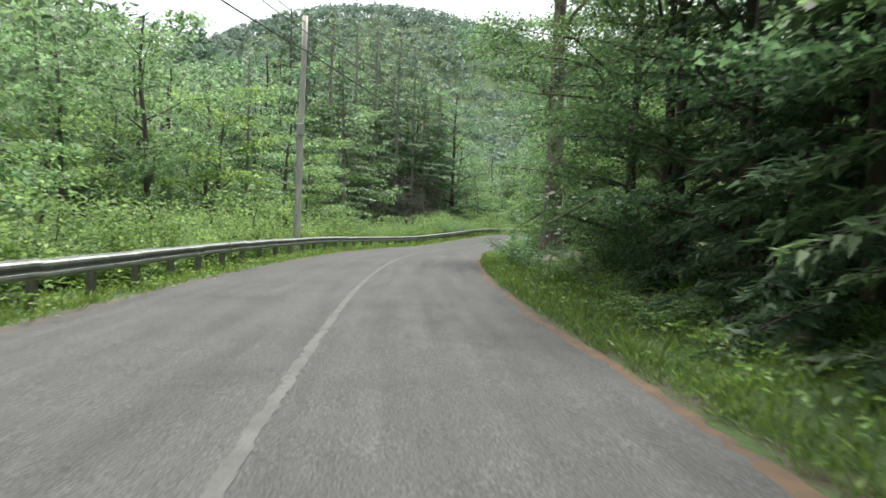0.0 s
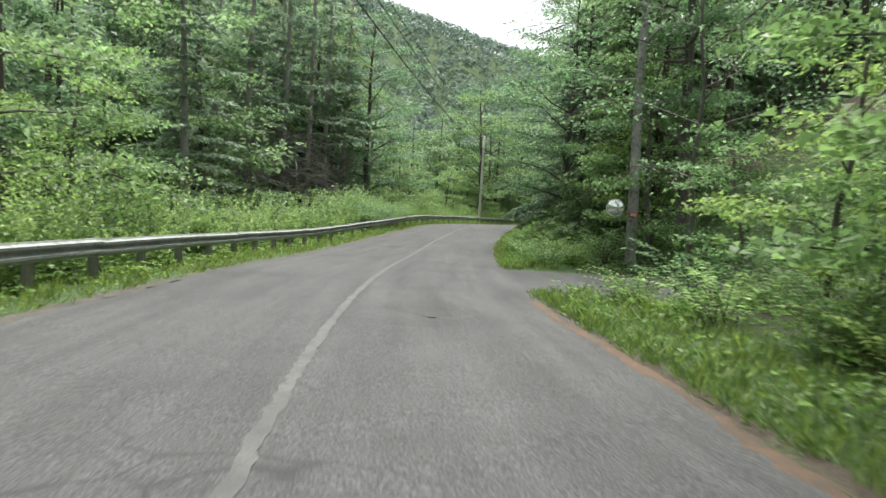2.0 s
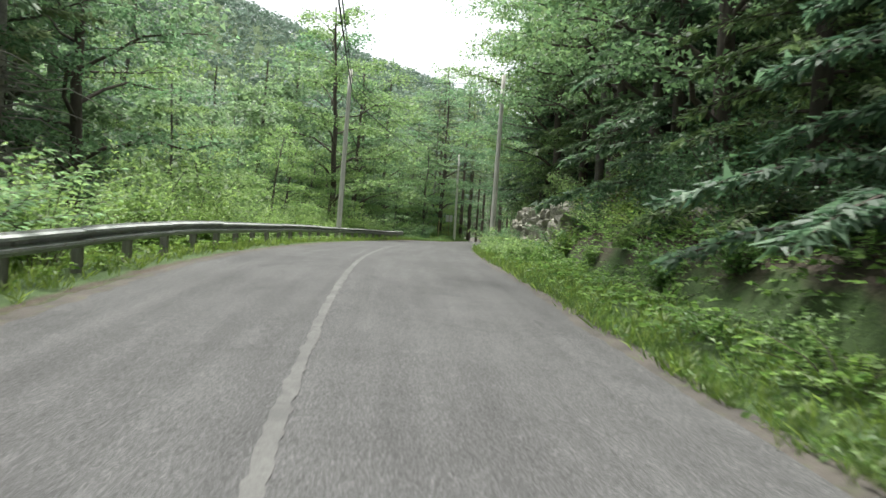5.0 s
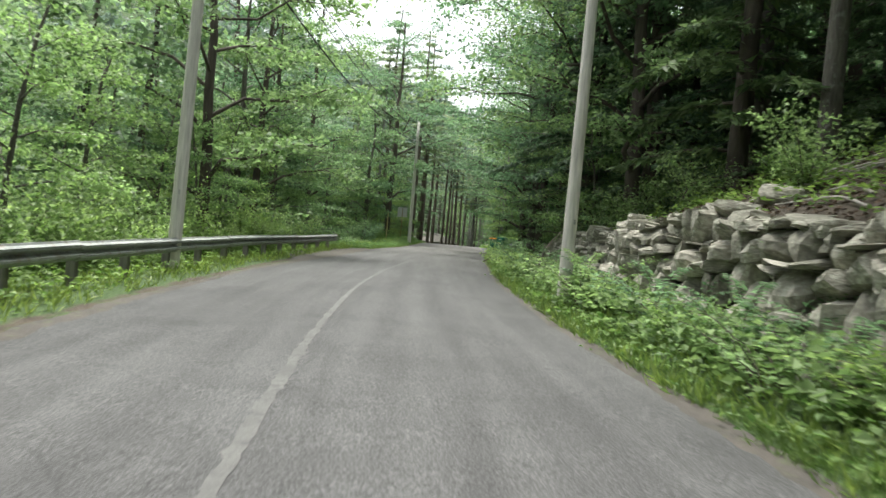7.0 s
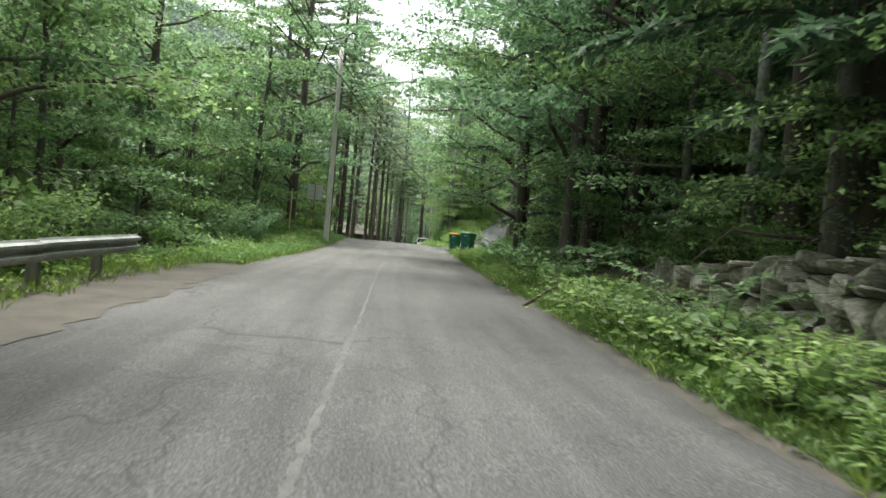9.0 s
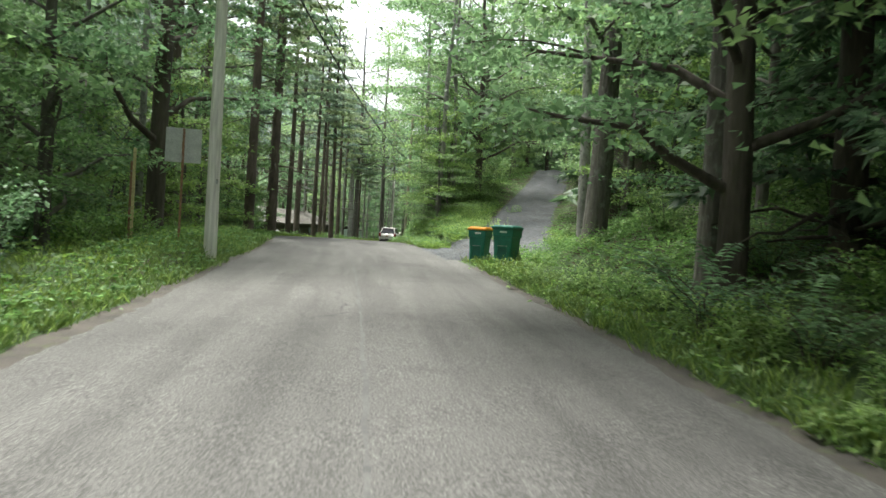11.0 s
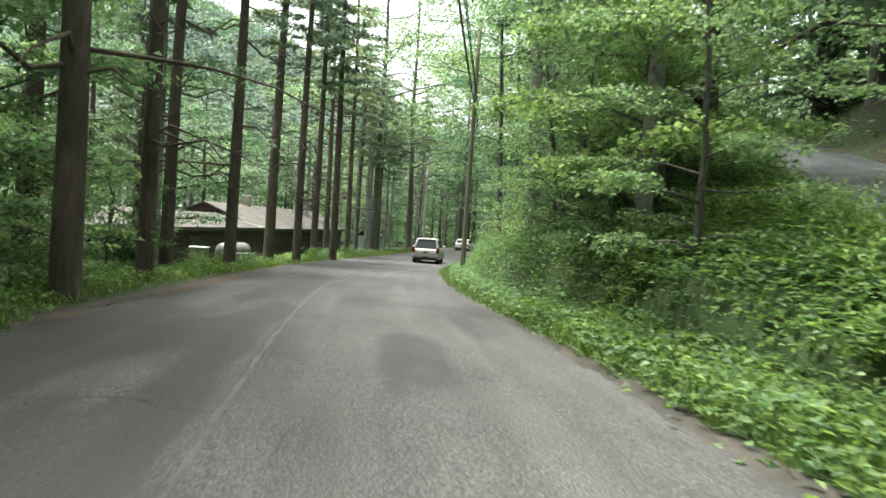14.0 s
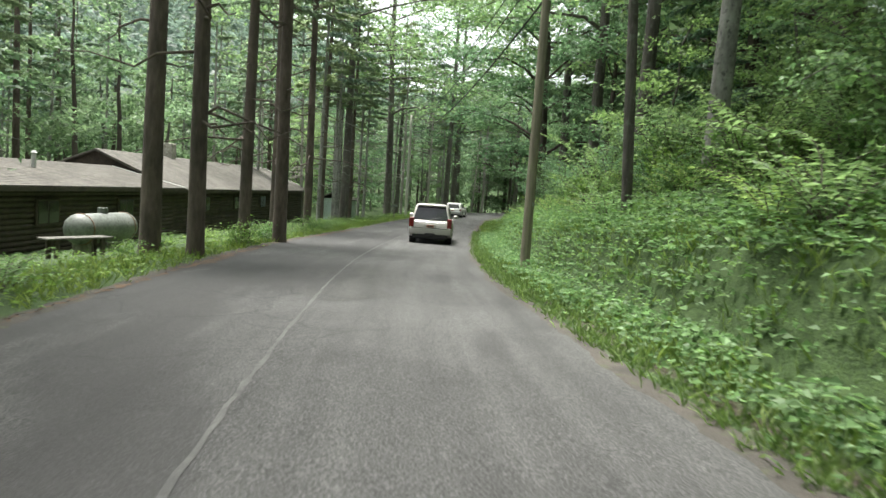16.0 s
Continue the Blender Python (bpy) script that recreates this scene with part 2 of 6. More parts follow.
def ground_mat():
    """Soil, leaf litter and low green, led by a painted-in litter weight."""
    m, n, l, b = mat("forest_floor")
    at = n.new("ShaderNodeAttribute")
    at.attribute_name = "litter"
    a = noise_tex(n, l, 1.1, 5.0)
    f = noise_tex(n, l, 26.0, 3.0, 0.7)
    litter = ramp(n, l, f.outputs["Fac"], [(0.3, (0.028, 0.022, 0.016)), (0.5, (0.06, 0.046, 0.033)), (0.72, (0.115, 0.09, 0.066))])
    green = ramp(n, l, f.outputs["Fac"], [(0.3, (0.022, 0.04, 0.012)), (0.55, (0.05, 0.09, 0.024)), (0.75, (0.095, 0.15, 0.042))])
    ad = n.new("ShaderNodeMath")
    ad.operation = "MULTIPLY_ADD"
    ad.inputs[1].default_value = 0.8
    l.new(a.outputs["Fac"], ad.inputs[0])
    l.new(at.outputs["Fac"], ad.inputs[2])
    w = ramp(n, l, ad.outputs[0], [(0.75, (0, 0, 0)), (0.95, (1, 1, 1))])
    l.new(mix(n, l, w, green, litter), b.inputs["Base Color"])
    b.inputs["Roughness"].default_value = 0.95
    bump(n, l, f.outputs["Fac"], b, 0.9, 0.05)
    return m


M_GROUND = ground_mat()


def plain(name, c, rough=0.5, metal=0.0, var=0.12, scale=6.0):
    return two_tone(name, tuple(v * (1 - var) for v in c), tuple(v * (1 + var) for v in c), scale, rough, metal, bump_s=0.05)


M_BIN = plain("bin_green", (0.012, 0.145, 0.1), 0.5)
M_BIN_DARK = plain("bin_green_dark", (0.009, 0.095, 0.07), 0.55)
M_BIN_YELLOW = plain("bin_lid_yellow", (0.62, 0.27, 0.012), 0.5)
M_LABEL = plain("label_white", (0.6, 0.62, 0.58), 0.6)
M_SILVER = plain("car_paint_silver", (0.43, 0.415, 0.385), 0.32, 0.25, 0.04)
M_WHITE_PAINT = plain("car_paint_white", (0.62, 0.62, 0.6), 0.35, 0.1, 0.04)
M_DARK_PAINT = plain("car_paint_dark", (0.03, 0.05, 0.06), 0.35, 0.2, 0.04)
M_GLASS = plain("tinted_glass", (0.012, 0.014, 0.015), 0.06, 0.0, 0.02)
M_TAIL = plain("tail_lamp_red", (0.16, 0.014, 0.011), 0.2, 0.0, 0.05)
M_TYRE = plain("tyre_rubber", (0.02, 0.02, 0.02), 0.85)
M_BLACK = plain("black_plastic", (0.025, 0.025, 0.026), 0.6)
M_CHROME = plain("chrome", (0.6, 0.6, 0.6), 0.2, 1.0, 0.03)
M_PLATE = plain("plate", (0.34, 0.17, 0.1), 0.5)
M_CLADDING = two_tone("dark_log_wall", (0.045, 0.036, 0.03), (0.085, 0.067, 0.052), 2.0, 0.9, fine_scale=12)
M_SHINGLE = two_tone("shingle_grey", (0.07, 0.064, 0.054), (0.125, 0.116, 0.1), 0.8, 0.9, fine_scale=8, fine=(0.15, 0.14, 0.114))
M_SIDING = plain("siding_pale", (0.42, 0.5, 0.46), 0.7)
M_TANK = two_tone("tank_white", (0.11, 0.125, 0.11), (0.19, 0.2, 0.18), 1.5, 0.55, fine=(0.09, 0.105, 0.08), fine_scale=12)
M_MIRROR = plain("mirror_glass", (0.85, 0.87, 0.87), 0.03, 1.0, 0.01)
M_ORANGE = plain("mirror_rim", (0.75, 0.73, 0.7), 0.5)
M_CAB = plain("cabinet_grey", (0.4, 0.41, 0.39), 0.6)
M_REDPLATE = plain("plate_red", (0.3, 0.07, 0.05), 0.5)


# ---------------------------------------------------------------- the road's line: centre points about every 12 m
ROAD = [(-0.21, -30.0, -0.37), (-0.31, -18.0, -0.21), (-0.4, -6.0, -0.04), (-0.5, 6.0, 0.13), (-0.12, 18.02, 0.35), (0.99, 30.0, 0.6),
        (3.0, 41.86, 0.76), (6.01, 53.51, 0.92), (9.84, 64.92, 1.44), (14.38, 76.04, 2.13), (19.52, 86.91, 2.48), (25.24, 97.49, 2.72),
        (31.53, 107.74, 2.94), (38.31, 117.65, 3.18), (45.48, 127.29, 3.34), (52.51, 136.98, 3.61), (59.24, 146.91, 3.75),
        (66.31, 156.65, 3.5), (74.01, 165.88, 3.14), (82.27, 174.62, 2.78), (90.85, 183.03, 2.57), (99.65, 191.21, 2.42),
        (108.65, 199.16, 2.28), (117.89, 206.87, 2.28), (127.97, 213.47, 2.28), (138.97, 218.42, 2.28), (150.6, 221.59, 2.28),
        (162.59, 222.9, 2.28), (174.63, 222.32, 2.28), (186.44, 219.86, 2.28)]
HALF = 3.1


# along the road: the asphalt's left and right edges and its centre line, to the right of the middle
LEFT_EDGE = np.array([(-30, -3.9), (15, -3.9), (30, -3.5), (47, -3.25), (55, -3.1), (95, -3.05), (108, -3.0), (116, -2.6), (125, -2.5), (150, -2.5), (158, -2.8), (166, -3.15),
                      (172, -2.9), (180, -3.2), (187, -3.5), (197, -4.1), (215, -3.4), (400, -3.1)])
RIGHT_EDGE = np.array([(-30, 3.0), (19, 3.0), (40, 3.2), (52, 3.35), (60, 3.15), (95, 3.3), (110, 3.4), (118, 3.7), (130, 3.6), (155, 3.55), (160, 3.25), (170, 3.1), (177, 2.85),
                       (185, 2.8), (191, 2.55), (215, 2.9), (400, 3.1)])
LINE_U = np.array([(-30, -0.3), (20, -0.28), (32, -0.18), (46, 0.17), (56, 0.2), (63, 0.05), (80, -0.2), (98, -0.28), (106, -0.15), (116, 0.42), (122, 0.56), (131, 0.54), (144, 0.35),
                   (150, 0.18), (155, -0.05), (160, -0.22), (170, -0.35), (183, -0.45), (197, -0.72), (215, -0.4), (400, -0.1)])


def edge(table, s):
    """A side offset along the road, rounded between the table's rows."""
    return sum(np.interp(s + d, table[:, 0], table[:, 1]) for d in (-4, -2, 0, 2, 4)) / 5


def spline(pts, per):
    """Catmull-Rom through pts, per steps a span."""
    p = np.array(pts, float)
    p = np.vstack([2 * p[0] - p[1], p, 2 * p[-1] - p[-2]])
    out = []
    for k in range(1, len(p) - 2):
        for t in np.arange(per) / per:
            a, b, c, d = p[k - 1 : k + 3]
            out.append(0.5 * (2 * b + (c - a) * t + (2 * a - 5 * b + 4 * c - d) * t**2 + (3 * b - a - 3 * c + d) * t**3))
    out.append(p[-2])
    return np.array(out)


LINE = spline(ROAD, 24)
_d = np.gradient(LINE[:, :2], axis=0)
DIRS = _d / np.linalg.norm(_d, axis=1)[:, None]
RS = np.r_[0, np.cumsum(np.linalg.norm(np.diff(LINE[:, :2], axis=0), axis=1))] - 30.0
S_END = RS[-1]


def at(s, u=0.0, up=0.0):
    """The place s metres along the road, u to the right of its centre, up above its surface."""
    x, y, z = (np.interp(s, RS, LINE[:, k]) for k in range(3))
    dx, dy = np.interp(s, RS, DIRS[:, 0]), np.interp(s, RS, DIRS[:, 1])
    return np.stack([x + u * dy, y - u * dx, z + up - 0.012 * np.abs(np.clip(u, -HALF, HALF))], -1)


def heading(s):
    return math.degrees(math.atan2(-np.interp(s, RS, DIRS[:, 0]), np.interp(s, RS, DIRS[:, 1])))


def road_frame(xy):
    """For rows of x, y: s, u and the road's height there."""
    xy = np.atleast_2d(xy)[:, :2]
    s, u, z = np.empty(len(xy)), np.empty(len(xy)), np.empty(len(xy))
    for a in range(0, len(xy), 4000):
        q = xy[a : a + 4000]
        k = ((q[:, None] - LINE[None, :, :2]) ** 2).sum(-1).argmin(1)
        off, d = q - LINE[k, :2], DIRS[k]
        s[a : a + 4000] = RS[k] + np.clip((off * d).sum(-1), -0.5, 0.5)
        side = off[:, 0] * d[:, 1] - off[:, 1] * d[:, 0]
        u[a : a + 4000] = np.sign(side) * np.linalg.norm(off, axis=1)
        z[a : a + 4000] = LINE[k, 2]
    return s, u, z


# the gravel track that climbs off to the right
TRACK = spline([tuple(at(154.0, 1.4)), (60.2, 138.4, 3.98), (64.6, 141.0, 4.6), (71.0, 145.6, 5.9), (80.0, 151.6, 8.1), (88.0, 157.4, 9.9),
                (95.0, 162.6, 10.7), (104.0, 168.0, 11.0), (116.0, 173.0, 11.2)], 8)

# right-hand bank along the road: s, where it starts, height of its steep foot, slope above
BANK = np.array([(-40, 5.2, 0.0, 0.04), (20, 5.0, 0.1, 0.08), (36, 4.6, 0.1, 0.1), (40, 6, 0, 0.06), (49, 6, 0.0, 0.08), (54, 4.9, 0.3, 0.35),
                 (60, 4.8, 0.7, 0.5), (83, 5.2, 0.8, 0.5), (87, 5.75, 1.6, 0.45), (103, 5.75, 1.8, 0.45), (107, 6.4, 1.6, 0.45), (116, 6.7, 1.2, 0.42),
                 (125, 6.6, 0.6, 0.36), (138, 5.6, 0.3, 0.33), (147, 5.6, 0.45, 0.36), (152, 7, 0.2, 0.3), (160, 7, 0.2, 0.3), (164, 4.6, 0.6, 0.55),
                 (172, 4.1, 1.0, 0.6), (200, 4.2, 0.9, 0.55), (250, 5.0, 0.4, 0.3), (330, 5.0, 0.4, 0.3)])


def smooth(e0, e1, x):
    t = np.clip((x - e0) / (e1 - e0), 0, 1)
    return t * t * (3 - 2 * t)


def lumps(x, y):
    return 0.5 * np.sin(x * 0.31 + 1.3 * np.sin(y * 0.17)) * np.sin(y * 0.27 + 0.7) + 0.3 * np.sin(x * 0.83 + y * 0.61) * np.sin(y * 0.93 - x * 0.4)


def ground_z(xy):
    """The ground's height at rows of x, y."""
    xy = np.atleast_2d(np.asarray(xy, float))[:, :2]
    s, u, z = road_frame(xy)
    x, y = xy.T
    b, w, sl = (np.interp(s, BANK[:, 0], BANK[:, k]) for k in (1, 2, 3))
    r = -0.045 + 0.08 * smooth(3.4, 4.6, u) + w * smooth(b - 0.15, b + 0.35, u) + sl * np.clip(u - b - 0.2, 0, 14) + 0.5 * sl * np.clip(u - b - 14.2, 0, 40)
    river = smooth(132, 118, s)
    le = -u
    left = -0.045 - 0.12 * smooth(3.6, 5.5, le) - (1.7 * river + 0.9 * (1 - river)) * smooth(5.6, 13, le) + 0.55 * np.clip(le - 34, 0, 60) * river + 0.12 * np.clip(le - 40, 0, 60) * (1 - river)
    left += 0.35 * smooth(138, 143, s) * smooth(158, 152, s) * smooth(2.7, 3.4, le) * smooth(9, 6, le)
    h = np.where(u > 0, r, left)
    h = np.where((u < edge(RIGHT_EDGE, s) + 0.02) & (u > edge(LEFT_EDGE, s) - 0.02), -0.09, h)
    h += lumps(x, y) * 0.22 * smooth(4.2, 8, np.abs(u))
    g = z + h
    # the track is cut into the bank
    k = ((xy[:, None] - TRACK[None, :, :2]) ** 2).sum(-1)
    d, tz = np.sqrt(k.min(1)), TRACK[k.argmin(1), 2]
    near = smooth(5.5, 1.9, d) * smooth(2.95, 3.7, u)
    g = g * (1 - near) + (np.minimum(tz, np.where(u < 4.6, z + 0.02, 99.0)) - 0.12) * near
    # asphalt drive on the right near s = 44
    dr = smooth(40.0, 41.2, s) * smooth(49.0, 47.8, s) * smooth(3.2, 3.6, u) * smooth(20, 14, u)
    g = g * (1 - dr) + (z - 0.06) * dr
    # far hills round the valley
    far = smooth(70, 160, np.abs(u))
    hill = 205 * np.exp(-(((x + 40) / 300) ** 2) - ((y - 760) / 270) ** 2) + 165 * np.exp(-(((x - 400) / 300) ** 2) - ((y - 900) / 260) ** 2)
    hill += 70 * np.exp(-(((x + 420) / 200) ** 2) - ((y - 150) / 420) ** 2) + 60 * np.exp(-(((x - 450) / 190) ** 2) - ((y - 60) / 320) ** 2)
    return g * (1 - far) + (np.clip(g, -5, 25) + hill) * far


def litter_weight(s, u):
    """How bare of green the ground is: leaf litter on the banks and under the conifers."""
    right = 0.85 * smooth(50, 62, s) * smooth(136, 122, s) * smooth(4.6, 6.0, u) + 0.45 * smooth(136, 146, s) * smooth(5.5, 7.5, u)
    right += 0.5 * smooth(45, 40, s) * smooth(4.2, 6, u)
    left = 0.3 * smooth(6.5, 10, -u) * smooth(182, 176, s) + 0.2 * smooth(230, 240, s)
    edge = 0.6 * np.exp(-(((np.abs(u) - 3.25) / 0.28) ** 2))
    return np.where(u > 0, right, left) + edge


# ---------------------------------------------------------------- mesh helpers
def raw_mesh(name, verts, faces, material, smooth_faces=False):
    me = bpy.data.meshes.new(name)
    verts, faces = np.asarray(verts, np.float32), [np.asarray(f, np.int32) for f in (faces if isinstance(faces, list) else [faces])]
    me.vertices.add(len(verts))
    me.vertices.foreach_set("co", verts.ravel())
    faces = [f for f in faces if len(f)]
    loops = np.concatenate([f.ravel() for f in faces])
    sizes = np.concatenate([np.full(len(f), f.shape[1], np.int32) for f in faces])
    me.loops.add(len(loops))
    me.loops.foreach_set("vertex_index", loops)
    me.polygons.add(len(sizes))
    me.polygons.foreach_set("loop_start", np.r_[0, np.cumsum(sizes)[:-1]].astype(np.int32))
    me.polygons.foreach_set("use_smooth", np.full(len(sizes), smooth_faces))
    me.materials.append(material)
    me.update(calc_edges=True)
    me.validate()
    return me


def part(name, bm, material, parent=None, label="", smooth_faces=False):
    me = bpy.data.meshes.new(name)
    bmesh.ops.recalc_face_normals(bm, faces=bm.faces)
    bm.to_mesh(me)
    bm.free()
    me.materials.append(material)
    if smooth_faces:
        me.polygons.foreach_set("use_smooth", np.ones(len(me.polygons), bool))
    ob = new(name, me)
    ob.parent = parent
    return tagged(ob, label)


def raw_part(name, verts, faces, material, parent=None, label="", smooth_faces=False):
    ob = new(name, raw_mesh(name, verts, faces, material, smooth_faces))
    ob.parent = parent
    return tagged(ob, label)


def thing(name, m, label, category, group="", kind=""):
    ob = new(name)
    ob.empty_display_size = 0.3
    ob.matrix_world = m
    return tagged(ob, label, category, group, kind)


def box(bm, size, loc, rot=(0, 0, 0), bevel=0.0, taper=None, seg=1):
    """A block with bevelled edges; taper=(fx, fy) narrows its top."""
    r = bmesh.ops.create_cube(bm, size=1.0)
    vs = r["verts"]
    for v in vs:
        v.co = Vector((v.co.x * size[0], v.co.y * size[1], v.co.z * size[2]))
        if taper and v.co.z > 0:
            v.co.x *= taper[0]
            v.co.y *= taper[1]
    if bevel:
        es = {e for v in vs for e in v.link_edges}
        r = bmesh.ops.bevel(bm, geom=list(es), offset=bevel, segments=seg, affect="EDGES", profile=0.6)
        vs = list({v for f in r["faces"] for v in f.verts} | {v for v in vs if v.is_valid})
    m = pose(*loc, *rot)
    done = set()
    for v in vs:
        stack = [v]
        while stack:
            q = stack.pop()
            if q in done:
                continue
            done.add(q)
            stack.extend(e.other_vert(q) for e in q.link_edges)
    for v in done:
        v.co = m @ v.co
    return bm


def rod(bm, a, b, r1, r2=None, sides=10):
    a, b = Vector(a), Vector(b)
    turn = (b - a).to_track_quat("Z", "Y").to_matrix().to_4x4()
    bmesh.ops.create_cone(bm, cap_ends=True, segments=sides, radius1=r1, radius2=r1 if r2 is None else r2, depth=(b - a).length,
                          matrix=Matrix.Translation((a + b) / 2) @ turn)
    return bm


def tubes(paths, sides=6):
    """Tapered tubes along several paths of rows x, y, z, radius: vertices and quads of one mesh."""
    vs, fs, base = [], [], 0
    ang = np.arange(sides) * 2 * math.pi / sides
    for p in paths:
        p = np.asarray(p, float)
        t = np.gradient(p[:, :3], axis=0)
        t /= np.linalg.norm(t, axis=1)[:, None] + 1e-9
        ref = np.where(np.abs(t[:, 2:3]) < 0.9, np.array([[0, 0, 1.0]]), np.array([[1.0, 0, 0]]))
        a = np.cross(t, ref)
        a /= np.linalg.norm(a, axis=1)[:, None] + 1e-9
        b = np.cross(t, a)
        ring = p[:, None, :3] + p[:, None, 3:4] * (np.cos(ang)[None, :, None] * a[:, None] + np.sin(ang)[None, :, None] * b[:, None])
        vs.append(ring.reshape(-1, 3))
        n = len(p)
        i = np.arange(n - 1)[:, None] * sides
        j = np.arange(sides)[None]
        k = (j + 1) % sides
        fs.append((base + np.stack([i + j, i + k, i + sides + k, i + sides + j], -1)).reshape(-1, 4))
        base += n * sides
    return np.vstack(vs), np.vstack(fs)


def leaf_quads(c, axis, normal, length, width, droop=0.15):
    """Rhombic leaves at rows c, pointing along axis with the given normal: vertices and quads."""
    axis = axis / (np.linalg.norm(axis, axis=1)[:, None] + 1e-9)
    side = np.cross(axis, normal)
    side /= np.linalg.norm(side, axis=1)[:, None] + 1e-9
    nn = np.cross(side, axis)
    length, width = np.broadcast_to(length, len(c))[:, None], np.broadcast_to(width, len(c))[:, None]
    v = np.stack([c, c + axis * length * 0.45 + side * width * 0.5 + nn * width * 0.12, c + axis * length - nn * length * droop,
                  c + axis * length * 0.45 - side * width * 0.5 + nn * width * 0.12], 1)
    return v.reshape(-1, 3), np.arange(4 * len(c)).reshape(-1, 4)


def leaf_tris(c, axis, normal, length, width, droop=0.15):
    """Small pointed leaves at rows c, one triangle each."""
    axis = axis / (np.linalg.norm(axis, axis=1)[:, None] + 1e-9)
    side = np.cross(axis, normal)
    side /= np.linalg.norm(side, axis=1)[:, None] + 1e-9
    nn = np.cross(side, axis)
    length, width = np.broadcast_to(length, len(c))[:, None], np.broadcast_to(width, len(c))[:, None]
    v = np.stack([c + side * width * 0.5, c + axis * length - nn * length * droop, c - side * width * 0.5 + axis * length * 0.12], 1)
    return v.reshape(-1, 3), np.arange(3 * len(c)).reshape(-1, 3)


def rng(seed):
    return np.random.RandomState(seed)


def unit(v):
    return v / (np.linalg.norm(v, axis=-1, keepdims=True) + 1e-9)


# ---------------------------------------------------------------- ground, road
def build_ground():
    lat = np.r_[-90, -75, -62, -52, -44, -37, -31, -26, -22, -18.5, -15.5, -13, -11, -9.4, -8, -7, -6.2, -5.5, -4.9, -4.4, -4.0, -3.6, -3.3, -3.0, -2.8, -2.6, -2.3, -1.5,
                1.5, 2.3, 2.6, 2.8, 3.0, 3.3, 3.6, 3.9, 4.2, 4.5, 4.8, 5.1, 5.4, 5.7, 6.1, 6.6, 7.2, 8, 9, 10.2, 11.6, 13.2, 15, 17, 19.5, 22.5, 26, 31, 37, 44, 52, 62, 75, 90]
    ss = np.arange(-30, S_END, 1.0)
    s, u = np.meshgrid(ss, lat, indexing="ij")
    v = at(s.ravel(), u.ravel())
    v[:, 2] = ground_z(v)
    n = len(lat)
    i, j = np.meshgrid(np.arange(len(ss) - 1), np.arange(n - 1), indexing="ij")
    q = (i * n + j).ravel()
    f = np.stack([q, q + 1, q + n + 1, q + n], -1)
    w = litter_weight(s.ravel(), u.ravel())
    # the wide land beyond, coarser, tucked just below the near strip
    g = np.r_[np.arange(-3000, -600, 150), np.arange(-600, 1500, 30), np.arange(1500, 3600, 150)].astype(float)
    x, y = np.meshgrid(g, g, indexing="ij")
    xy = np.stack([x.ravel(), y.ravel()], -1)
    _, fu, _ = road_frame(xy)
    z = ground_z(xy)
    z = np.where(np.abs(fu) < 84, z - 2.5, z)
    m = len(g)
    i, j = np.meshgrid(np.arange(m - 1), np.arange(m - 1), indexing="ij")
    q2 = (i * m + j).ravel()
    keep = np.abs(fu).reshape(m, m)[:-1, :-1].ravel() > 25
    f2 = np.stack([q2, q2 + m, q2 + m + 1, q2 + 1], -1)[keep] + len(v)
    v = np.vstack([v, np.c_[xy, z]])
    w = np.r_[w, np.full(len(xy), 0.1)]
    me = raw_mesh("ground", v, np.vstack([f[:, ::-1], f2]), M_GROUND, True)
    a = me.attributes.new("litter", "FLOAT", "POINT")
    a.data.foreach_set("value", w.astype(np.float32))
    return tagged(new("ground", me), "forest floor with leaf litter and low green beside the road", "ground", kind="structure")


def ribbon(name, s0, s1, u0, u1, up, material, parent=None, label="", step=0.75, rag=0.0, seed=1, cols=6, tuck=0.0):
    """A strip laid on the road's surface between two side offsets (numbers or functions of s)."""
    ss = np.arange(s0, s1 + step / 2, step)
    r = rng(seed)
    a = u0(ss) if callable(u0) else np.full(len(ss), u0)
    b = u1(ss) if callable(u1) else np.full(len(ss), u1)
    a = a + r.uniform(-rag, rag, len(ss))
    b = b + r.uniform(-rag, rag, len(ss))
    t = np.linspace(0, 1, cols)
    u = a[:, None] * (1 - t) + b[:, None] * t
    v = at(np.repeat(ss, cols), u.ravel(), up)
    # tuck: the side away from the road dips into the ground
    v[:, 2] -= tuck * (np.abs(u) >= np.abs(u).max(1, keepdims=True) - 1e-6).ravel()
    v[:, 2] -= 0.014 * (tuck > 0) * (np.abs(u) <= np.abs(u).min(1, keepdims=True) + 1e-6).ravel()
    i, j = np.meshgrid(np.arange(len(ss) - 1), np.arange(cols - 1), indexing="ij")
    q = (i * cols + j).ravel()
    ob = raw_part(name, v, np.stack([q, q + cols, q + cols + 1, q + 1], -1)[:, ::-1], material, parent, label, True)
    for nm, vals in (("road_s", np.repeat(ss, cols)), ("road_u", u.ravel())):
        ob.data.attributes.new(nm, "FLOAT", "POINT").data.foreach_set("value", vals.astype(np.float32))
    return ob


